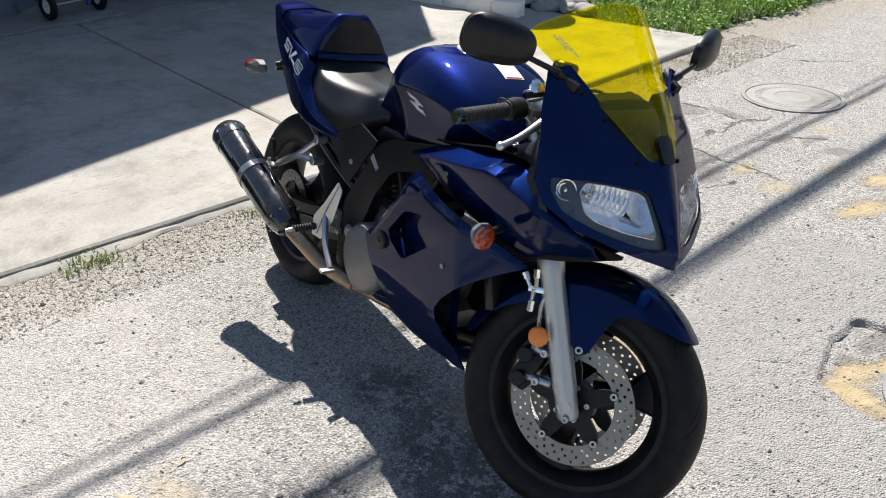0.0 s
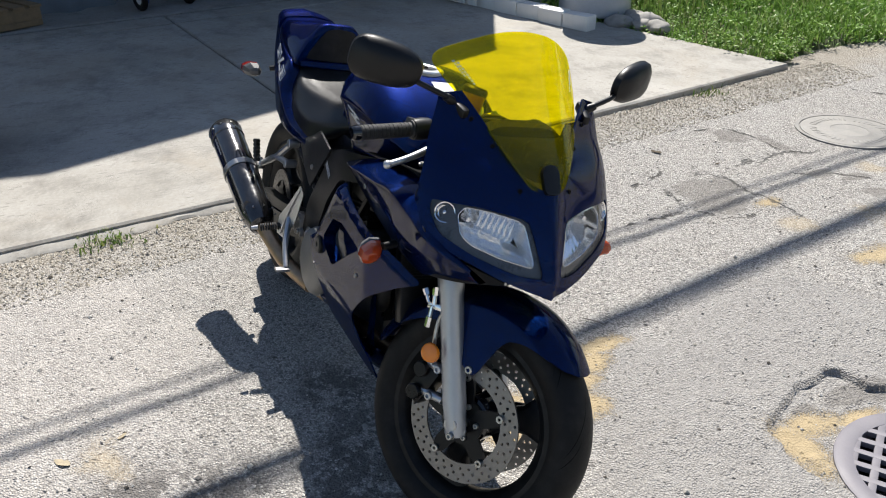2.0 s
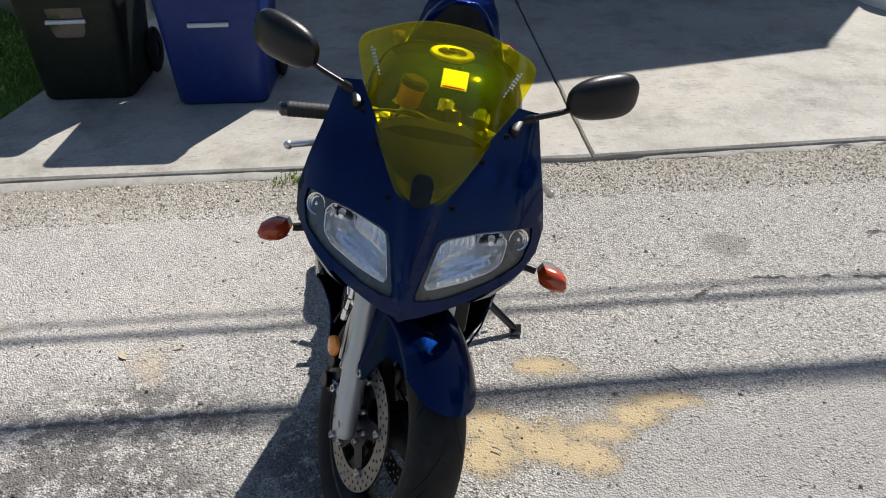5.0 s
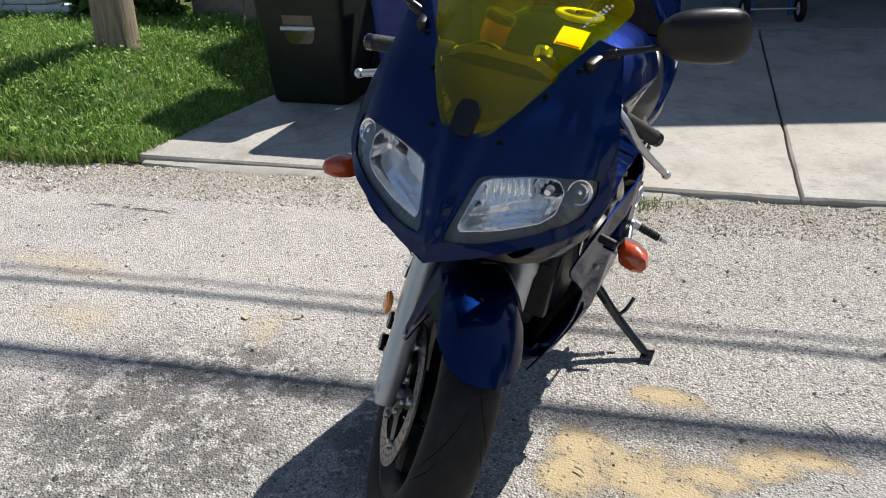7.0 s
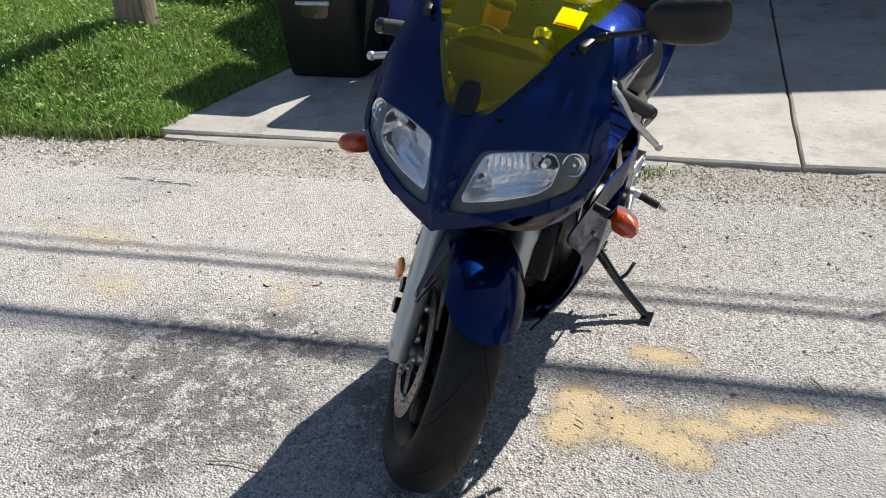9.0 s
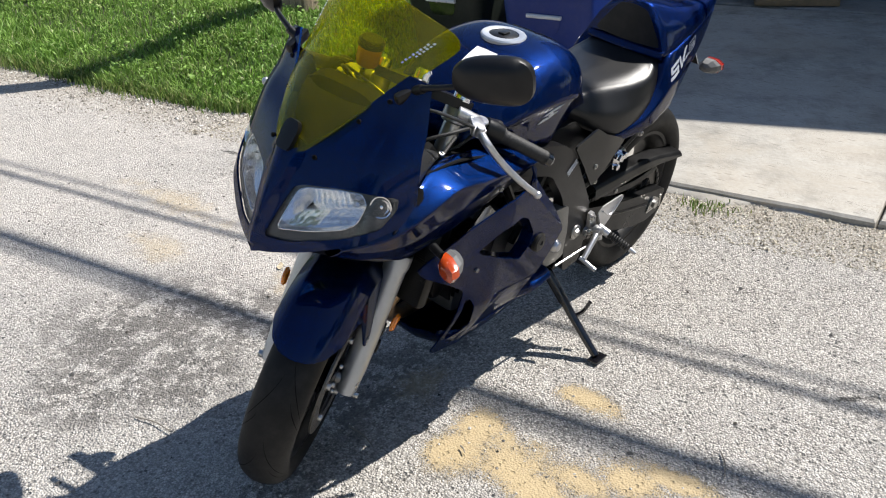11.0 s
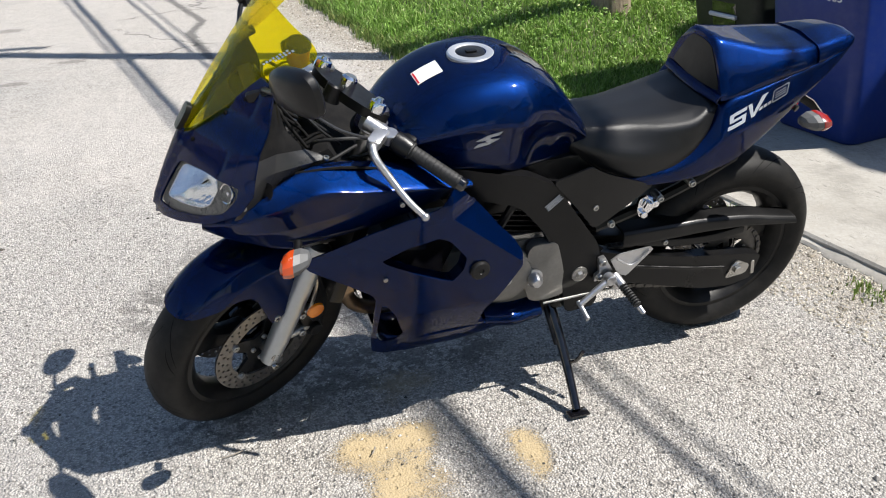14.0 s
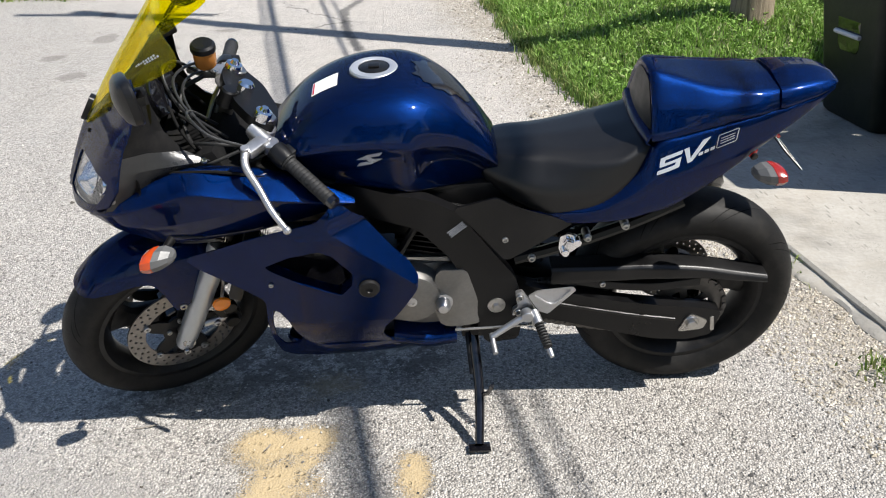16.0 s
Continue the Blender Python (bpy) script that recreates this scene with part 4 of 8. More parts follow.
for s in (1, -1):
    shape = lampL if s > 0 else lampR
    bm = sheet(bmesh.new(), shape, lambda u, v: nose(u, v, -0.0035), 0.018, 0.0, (), IN)
    back = sheet(bmesh.new(), shape, lambda u, v: nose(u, min(v, 0.866), -0.09 + 0.35 * (v - 0.80)), 0.018, 0.0, (), IN)
    heart = sum(shape, Vector((0, 0))) / len(shape)
    wide = [heart + (q - heart) * 1.09 for q in shape]
    lampbody = part("headlight", back, PLASTIC, bike, "clear-lensed headlight with a fluted reflector")
    part("lens", bm, LENSM, lampbody, "clear lens")

    def bowl(u, v, s=s):
        """A back wall of upright mirror strips over a curved shelf, with a round bulb bowl at its outer end."""
        a = abs(u)
        lip = nose(u, v, -0.011).x
        turn = along((0.03, 0.08, 0.13, 0.18), (0.778, 0.797, 0.808, 0.812), a)
        wall = nose(u, 0.850, -0.016).x - 0.030 - 0.25 * max(0.0, 0.846 - v)
        f = (a / 0.0112) % 1.0
        strip = 0.0034 * 4 * f * (1 - f) - (0.004 if f < 0.16 else 0.0)
        d = math.hypot(a - 0.150, (v - 0.826) * 0.95)
        if v > turn:
            x = wall + strip * min(1.0, max(0.0, (d - 0.026) * 200))
            if d < 0.030:
                x -= 0.020 * math.sqrt(max(0.0, 1 - (d / 0.030) ** 2)) + 0.0012 * math.sin(d * 900)
        else:
            edge_ = nose(u, 0.850, -0.016).x - 0.030 - 0.25 * max(0.0, 0.846 - turn)
            k = min(1.0, (turn - v) / (turn - 0.752 - 0.10 * max(0.0, a - 0.06)))
            x = edge_ + (lip - edge_) * k ** 0.8 + 0.0007 * math.sin(26 * k + 40 * a) + 0.0004 * math.sin(a * 420)
        return Vector((min(x, lip), u, v))
    inner = eased([(s * p[0], p[1]) for p in ((0.034, 0.758), (0.052, 0.838), (0.066, 0.846), (0.12, 0.854), (0.165, 0.856), (0.180, 0.838), (0.176, 0.802), (0.156, 0.785), (0.10, 0.768))], 0.12, 2)
    part("reflector", sheet(bmesh.new(), inner, bowl, 0.0022, 0.0, (), IN), LAMPSILVER, lampbody, "faceted chrome reflector over a curved shelf", 22)
    border = []
    for i, q in enumerate(inner):
        border += [q.lerp(inner[(i + 1) % len(inner)], k / 3) for k in range(3)]
    rows = [[nose(q.x, q.y, -0.0105) for q in border], [bowl(q.x, q.y) + Vector((-0.002, 0, 0)) for q in border]]
    part("reflector_wall", loft(bmesh.new(), rows, False), LAMPSILVER, lampbody)
    part("reflector_rim", tube(bmesh.new(), [nose(q.x, q.y, -0.009) for q in inner + inner[:1]], 0.0012, 6, 1, False), CHROME, lampbody, "bright reflector edge")
    part("bezel", sheet(bmesh.new(), wide, lambda u, v: nose(u, v, -0.0105), 0.012, 0.0, [inner], IN), BEZELM, lampbody, "smoked grey lamp bezel")
    c = nose(s * 0.2, 0.837, -0.016)
    ax = Vector((0.85, 0.45 * s, 0.3)).normalized()
    bm = lathe(bmesh.new(), [(0.0, 0.005), (0.004, 0.004), (0.007, -0.003), (0.010, -0.004), (0.012, 0.002), (0.014, 0.003), (0.017, 0.000), (0.0195, 0.006), (0.022, 0.007), (0.0235, 0.0)], c, ax, 28)
    part("pilot_lamp", bm, CHROME, lampbody, "round chrome pilot lamp")
    part("bulb", rod(bmesh.new(), nose(s * 0.150, 0.826, -0.056), nose(s * 0.150, 0.826, -0.034), 0.008, 0.006, 14), CHROME, lampbody, "round bulb cap")

# ---- tank, seat, tail ----
def folded(corners, soft=0.007, k=5):
    """A cross-section through its corners, each corner eased by a narrow round."""
    pts = [Vector(c) for c in corners]
    out = [pts[0]]
    for i in range(1, len(pts)):
        p, q = pts[i - 1], pts[i]
        d = (q - p).length
        e = min(soft, d * 0.3)
        lo = e / d if i > 1 else 0.0
        hi = 1 - e / d if i < len(pts) - 1 else 1.0
        out += [p.lerp(q, lo + (hi - lo) * j / k) for j in range(1 if i == 1 else 0, k + 1)]
        if i < len(pts) - 1:
            r = pts[i + 1]
            f = min(soft, (r - q).length * 0.3)
            out.append((p.lerp(q, hi) + q.lerp(r, f / (r - q).length)) * 0.25 + q * 0.5)
    return out


def moulded(rows, thick, away):
    """A thin moulded shell through rows of points, thickened along the vector away."""
    off = Vector(away).normalized() * thick
    return loft(bmesh.new(), [list(r) + [q + off for q in reversed(r)] for r in rows])


def oval(x, w, zb, zt, e=0.62, n=32, lean=0.0, top=0.5):
    """One upright cross-section: flat-sided, rounder above."""
    out = []
    for i in range(n):
        a = 2 * math.pi * i / n
        c, s = math.cos(a), math.sin(a)
        ee = e if s > 0 else e * 0.7
        out.append(Vector((x + lean * s, w * math.copysign(abs(c) ** ee, c), zb + (zt - zb) * top + ((zt - zb) * (1 - top) if s > 0 else (zt - zb) * top) * math.copysign(abs(s) ** ee, s))))
    return out


def body(stations, e=0.62, n=32, steps=26, top=0.5):
    """A body lofted along x from rows of (x, half width, bottom, top)."""
    bm = bmesh.new()
    xs = [r[0] for r in stations]
    rings = []
    for i in range(steps + 1):
        x = xs[0] + (xs[-1] - xs[0]) * i / steps
        rings.append(oval(x, *(along(xs, [r[k] for r in stations], x) for k in (1, 2, 3)), e, n, 0.0, top))
    return loft(bm, rings)


TANKX = (0.545, 0.60, 0.66, 0.74, 0.83, 0.92, 1.0, 1.07, 1.10)
TANKW = (0.098, 0.120, 0.154, 0.194, 0.198, 0.190, 0.168, 0.120, 0.078)
TANKB = (0.735, 0.728, 0.728, 0.735, 0.755, 0.770, 0.775, 0.785, 0.80)
TANKT = (0.822, 0.900, 0.962, 1.000, 1.004, 0.984, 0.942, 0.878, 0.838)
SHELL = [(0.0, 0.0), (0.45, 0.0), (0.68, 0.02), (0.745, 0.09), (0.82, 0.26), (0.915, 0.45), (0.985, 0.56), (1.0, 0.60), (0.965, 0.68), (0.87, 0.815), (0.72, 0.92), (0.50, 0.975), (0.25, 0.995), (0.0, 1.0)]
bm = bmesh.new()
rings = []
for i in range(49):
    x = 0.545 + (1.10 - 0.545) * i / 48
    w, zb, zt = (along(TANKX, v, x) for v in (TANKW, TANKB, TANKT))
    knee = 1 / (1 + math.exp((x - 0.735) / 0.012)) * math.exp(-(max(0.0, 0.64 - x) / 0.07) ** 2)
    half = spline([(u, v, 0) for u, v in SHELL], 4)
    row = []
    for q in half:
        cut = 1 - 0.17 * knee * max(0.0, 1 - ((q.y - 0.30) / 0.42) ** 2)
        row.append(Vector((x, w * q.x * cut, zb + (zt - zb) * q.y)))
    rings.append(row + [Vector((v.x, -v.y, v.z)) for v in reversed(row[1:-1])])
tank = part("fuel_tank", loft(bm, rings), BLUE, bike, "metallic blue fuel tank with knee recesses", 60)


def corner_body(xs, tables, soft, steps, right=0.0):
    """A shell lofted along x: each table holds the (y, z) of one corner of the half section, from the top down; the right half is wider by right."""
    rings = []
    for i in range(steps + 1):
        x = xs[0] + (xs[-1] - xs[0]) * i / steps
        half = folded([(x, along(xs, [q[0] for q in t], x), along(xs, [q[1] for q in t], x)) for t in tables], soft, 4)
        rings.append(half + [Vector((q.x, -q.y - right * min(1.0, q.y / 0.05), q.z)) for q in reversed(half) if q.y > 1e-6])
    return loft(bmesh.new(), rings)


SEATX = (0.160, 0.205, 0.26, 0.34, 0.43, 0.52, 0.585)
SEAT = (((0, 0.866), (0, 0.845), (0, 0.830), (0, 0.818), (0, 0.810), (0, 0.806), (0, 0.800)),
        ((0.075, 0.862), (0.080, 0.842), (0.095, 0.823), (0.085, 0.811), (0.062, 0.806), (0.052, 0.803), (0.040, 0.797)),
        ((0.105, 0.852), (0.118, 0.834), (0.140, 0.806), (0.126, 0.796), (0.094, 0.797), (0.080, 0.798), (0.062, 0.792)),
        ((0.116, 0.825), (0.138, 0.788), (0.156, 0.745), (0.158, 0.735), (0.146, 0.735), (0.116, 0.748), (0.080, 0.768)),
        ((0.112, 0.795), (0.134, 0.745), (0.152, 0.700), (0.158, 0.680), (0.150, 0.672), (0.116, 0.702), (0.076, 0.745)),
        ((0, 0.795), (0, 0.745), (0, 0.700), (0, 0.680), (0, 0.672), (0, 0.702), (0, 0.745)))
part("seat", corner_body(SEATX, SEAT, 0.012, 36, 0.008), SEATM, bike, "smooth black vinyl rider seat", 60)
TAILX = (-0.255, -0.19, -0.1, 0.0, 0.12, 0.165, 0.19, 0.22, 0.30, 0.40, 0.48)
TAIL = (((0, 0.938), (0, 0.922), (0, 0.906), (0, 0.888), (0, 0.864), (0, 0.854), (0, 0.820), (0, 0.765), (0, 0.712), (0, 0.690), (0, 0.672)),
        ((0.055, 0.937), (0.085, 0.921), (0.103, 0.905), (0.122, 0.887), (0.136, 0.863), (0.138, 0.854), (0.142, 0.830), (0.146, 0.775), (0.150, 0.712), (0.145, 0.690), (0.125, 0.672)),
        ((0.054, 0.932), (0.084, 0.888), (0.114, 0.840), (0.140, 0.805), (0.168, 0.784), (0.174, 0.777), (0.175, 0.766), (0.175, 0.740), (0.170, 0.692), (0.157, 0.672), (0.135, 0.662)),
        ((0.042, 0.929), (0.072, 0.884), (0.102, 0.824), (0.130, 0.756), (0.158, 0.690), (0.164, 0.676), (0.166, 0.672), (0.168, 0.662), (0.166, 0.652), (0.154, 0.648), (0.132, 0.655)),
        ((0, 0.928), (0, 0.882), (0, 0.822), (0, 0.754), (0, 0.688), (0, 0.672), (0, 0.668), (0, 0.658), (0, 0.648), (0, 0.645), (0, 0.652)))
tail = part("tail_fairing", corner_body(TAILX, TAIL, 0.006, 60, 0.014), BLUE, bike, "metallic blue tail side fairing with silver decals", 50)
COWLX = (-0.118, -0.06, 0.05, 0.13, 0.178, 0.190)
COWL = (((0, 0.955), (0, 0.955), (0, 0.960), (0, 0.978), (0, 0.989), (0, 0.985)),
        ((0.078, 0.946), (0.088, 0.949), (0.080, 0.960), (0.058, 0.977), (0.048, 0.986), (0.044, 0.980)),
        ((0.092, 0.924), (0.108, 0.922), (0.117, 0.920), (0.106, 0.923), (0.098, 0.925), (0.094, 0.922)),
        ((0.097, 0.906), (0.115, 0.897), (0.128, 0.877), (0.135, 0.860), (0.136, 0.850), (0.132, 0.848)),
        ((0, 0.904), (0, 0.890), (0, 0.870), (0, 0.852), (0, 0.846), (0, 0.846)))
seat_cowl = part("seat_cowl", corner_body(COWLX, COWL, 0.014, 44, 0.014), BLUE, bike, "metallic blue seat cowl behind the rider seat", 60)
ENDX = (-0.268, -0.255, -0.22, -0.17, -0.128, -0.112)
END = (((0, 0.946), (0, 0.956), (0, 0.966), (0, 0.967), (0, 0.963), (0, 0.961)),
       ((0.026, 0.944), (0.042, 0.950), (0.060, 0.955), (0.074, 0.953), (0.082, 0.950), (0.083, 0.949)),
       ((0.034, 0.941), (0.052, 0.945), (0.072, 0.942), (0.086, 0.936), (0.096, 0.930), (0.098, 0.929)),
       ((0.034, 0.938), (0.054, 0.939), (0.076, 0.930), (0.091, 0.918), (0.101, 0.909), (0.103, 0.907)),
       ((0, 0.936), (0, 0.934), (0, 0.925), (0, 0.912), (0, 0.904), (0, 0.902)))
part("tail_end", corner_body(ENDX, END, 0.010, 30, 0.014), BLUE, bike, "metallic blue tail end piece beyond a seam", 60)
FACE = [(0.0, 0.866), (0.108, 0.870), (0.102, 0.890), (0.066, 0.942), (0.044, 0.968), (0.0, 0.974)]
bm = sheet(bmesh.new(), eased(both(FACE), 0.12, 2), lambda u, v: Vector((0.200 - 0.06 * (v - 0.846) - 0.6 * u * u, u, v)), 0.02, 0.014, (), (0.0, 0, 0.9))
part("cowl_pad", bm, RIMM, seat_cowl, "glossy black bump pad")
bm = bmesh.new()
rows = [folded([(0.186, y, 0.872 - 0.15 * abs(y) * 0.3), (0.206 - 0.5 * y * y, y, 0.862), (0.214 - 0.6 * y * y, y, 0.846), (0.196 - 0.6 * y * y, y, 0.836)], 0.004, 3) for y in [-0.128 + 0.256 * k / 24 for k in range(25)]]
part("cowl_skirt", moulded(rows, 0.004, (-1, 0, 0)), BLUE, seat_cowl, "dark blue lip below the pad", 50)


# ---- side fairings ----
SX = (0.885, 0.956, 1.05, 1.15, 1.245, 1.33, 1.40, 1.45, 1.50)
INY, INZ = (0.192, 0.178, 0.162, 0.158, 0.172, 0.205, 0.228, 0.208, 0.158), (0.772, 0.804, 0.832, 0.848, 0.858, 0.842, 0.808, 0.784, 0.748)
CRY, CRZ = (0.204, 0.221, 0.232, 0.239, 0.243, 0.244, 0.240, 0.220, 0.165), (0.766, 0.780, 0.797, 0.812, 0.828, 0.806, 0.786, 0.770, 0.742)
MDY, MDZ = (0.202, 0.214, 0.218, 0.220, 0.222, 0.224, 0.222, 0.200, 0.152), (0.762, 0.768, 0.764, 0.758, 0.745, 0.735, 0.738, 0.738, 0.728)
BTY, BTZ = (0.196, 0.196, 0.190, 0.186, 0.182, 0.178, 0.186, 0.172, 0.132), (0.758, 0.738, 0.706, 0.680, 0.664, 0.656, 0.690, 0.704, 0.712)

for s in (1, -1):
    rows = []
    for i in range(61):
        x = 0.885 + (1.50 - 0.885) * i / 60
        sect = [(along(SX, v, x), along(SX, w, x)) for v, w in ((INY, INZ), (CRY, CRZ), (MDY, MDZ), (BTY, BTZ))]
        drop = (sect[0][0] - 0.012, sect[0][1] - 0.018)
        lip = (sect[3][0] - 0.016, sect[3][1] + 0.004)
        low, slim = (0.0, 1.0) if s > 0 else (0.014, 1.0 - 0.05 * min(1.0, max(0.0, (x - 1.25) / 0.1)))
        rows.append(folded([(x, s * y * slim, z - low) for y, z in (drop, *sect, lip)], 0.003))
    part("side_fairing", moulded(rows, 0.004, (0, -s, -0.3)), BLUE, bike, "metallic blue creased upper side fairing", 30)

    def lower(x, z, s=s):
        if s < 0:
            top = along((0.955, 1.01, 1.08, 1.18, 1.282, 1.37), (0.722, 0.715, 0.694, 0.674, 0.648, 0.628), x)
            back = max(0.0, 0.985 - 0.89 * (0.722 - z) - x) if z > 0.49 else 0.0
            y = 0.256 - 0.13 * max(0.0, 0.70 - z) - 0.45 * max(0.0, 0.42 - z) ** 1.3 - 0.6 * max(0.0, z - top + 0.016) - 0.5 * back - 0.28 * max(0.0, x - 1.17)
            return Vector((x, -y, z))
        w = along((0.74, 0.85, 1.0, 1.12, 1.2, 1.3), (0.230, 0.230, 0.232, 0.238, 0.249, 0.262), x)
        back = max(0.0, 0.950 - 1.12 * max(0.0, 0.707 - z) - x)
        return Vector((x, w + 0.012 - 0.10 * max(0.0, 0.70 - z) - 0.55 * max(0.0, 0.42 - z) ** 1.3 - 0.75 * max(0.0, back - 0.003) - 0.7 * max(0.0, z - 0.742) - 0.26 * max(0.0, x - 1.03), z))
    if s > 0:
        LOW = [(1.300, 0.620), (1.171, 0.673), (1.049, 0.721), (0.975, 0.740), (0.940, 0.768), (0.922, 0.770), (0.898, 0.745), (0.852, 0.690), (0.805, 0.630), (0.767, 0.588), (0.745, 0.550), (0.750, 0.515), (0.787, 0.452), (0.835, 0.385), (0.842, 0.345), (0.822, 0.310), (0.818, 0.262), (0.860, 0.240), (0.950, 0.232), (1.039, 0.232), (1.092, 0.219), (1.123, 0.239), (1.132, 0.319), (1.131, 0.413), (1.125, 0.487), (1.191, 0.535), (1.278, 0.591)]
        folds = [[(0.947, 0.755), (0.948, 0.709), (0.765, 0.545)], [(0.918, 0.548), (0.940, 0.508), (1.012, 0.425), (1.043, 0.380)]]
        HOLE = eased([(1.116, 0.599), (1.045, 0.642), (0.978, 0.656), (0.948, 0.640), (0.902, 0.578), (0.908, 0.540), (0.936, 0.508)], 0.08, 2)
        DUCT = eased([(1.112, 0.455), (1.119, 0.392), (1.119, 0.324), (1.104, 0.290), (1.066, 0.307), (1.050, 0.334), (1.062, 0.368), (1.076, 0.418), (1.095, 0.449)], 0.12, 2)
    else:
        DUCT = None
        LOW = [(1.363, 0.630), (1.282, 0.651), (1.18, 0.677), (1.08, 0.697), (1.01, 0.720), (0.978, 0.730), (0.955, 0.722), (0.905, 0.640), (0.84, 0.575), (0.760, 0.505), (0.748, 0.480), (0.770, 0.400), (0.805, 0.335), (0.82, 0.285), (0.90, 0.268), (1.03, 0.256), (1.12, 0.252), (1.175, 0.262), (1.155, 0.315), (1.10, 0.338), (1.080, 0.37), (1.086, 0.41), (1.115, 0.448), (1.193, 0.519), (1.286, 0.584)]
        folds = [[(0.985, 0.700), (0.93, 0.655), (0.79, 0.500)], [(1.35, 0.617), (1.282, 0.632), (1.18, 0.658), (1.08, 0.678), (0.99, 0.705)]]
        HOLE = eased([(1.135, 0.615), (1.01, 0.634), (0.945, 0.618), (0.870, 0.540), (0.872, 0.515), (0.935, 0.478), (1.044, 0.556)], 0.10, 2)
    fairing = part("lower_fairing", sheet(bmesh.new(), eased(LOW, 0.12, 2), lower, 0.013, 0.004, [HOLE, DUCT] if DUCT else [HOLE], (1.0, 0, 0.5), folds), BLUE, bike, "dark blue lower fairing with a triangular vent", 34)
    ring0 = []
    for i, q in enumerate(HOLE):
        r = HOLE[(i + 1) % len(HOLE)]
        ring0 += [q, (q + r) / 2]
    mid = sum(ring0, Vector((0, 0))) / len(ring0)
    walls = []
    for depth, shrink in ((0.0005, 1.0), (-0.012, 0.985), (-0.032, 0.95), (-0.032, 1.0), (-0.012, 1.03)):
        walls.append([lower(*(mid + (q - mid) * shrink)) + Vector((0, s * depth, 0)) for q in ring0])
    part("vent_wall", loft(bmesh.new(), walls, False), BLUE, fairing, "blue inward lip round the vent", 50)

# ---- forks and fender ----
for s in (1, -1):
    foot = AXLE_F + Vector((0.013, s * 0.098, -0.028))
    bm = bmesh.new()
    at = lambda d: foot + FORK_UP * d
    lathe(bm, [(0.0, 0.0), (0.022, 0.0), (0.026, 0.01), (0.027, 0.06), (0.0285, 0.075), (0.0285, 0.33), (0.032, 0.345), (0.032, 0.372), (0.0, 0.372)], foot, FORK_UP, 24)
    leg = part("fork_leg", turned(bm, STEER), FORKM, bike, "silver-grey lower fork leg")
    part("fork_tube", turned(rod(bmesh.new(), at(0.36), at(0.76), 0.0215, None, 20), STEER), STEEL, leg)
    part("dust_seal", turned(rod(bmesh.new(), at(0.372), at(0.392), 0.031, 0.027, 20), STEER), PLASTIC, leg)


def fender(u, v):
    a = abs(v)
    th = u
    f = min(1.0, max(0.0, (math.degrees(th) - 46) / 34))
    r = 0.312 + 0.014 * math.sin(math.pi / 2 * f) - 0.045 * min(a, 1.0) ** 2.4 - 0.155 * max(0.0, a - 1.0)
    r += 0.003 * math.exp(-((a - 0.62) / 0.17) ** 2) * f
    y = 0.082 * min(a, 1.0) ** 0.9 + 0.026 * max(0.0, a - 1.0)
    return steered(AXLE_F + Vector((r * math.cos(th), math.copysign(y, v), r * math.sin(th))))


rad = radians
FEND = [(rad(46), 0.0), (rad(47), 0.35), (rad(51), 0.72), (rad(60), 0.98), (rad(71), 1.12), (rad(80), 1.28), (rad(86), 1.95), (rad(94), 2.0), (rad(112), 1.8), (rad(124), 1.25), (rad(150), 1.0), (rad(168), 0.9), (rad(170), 0)]
out = [Vector(p) for p in FEND] + [Vector((p[0], -p[1])) for p in reversed(FEND[1:-1])]
part("front_fender", sheet(bmesh.new(), eased(out, 0.15, 2), fender, 0.03, 0.004, (), steered(AXLE_F)), BLUE, bike, "glossy blue front mudguard")


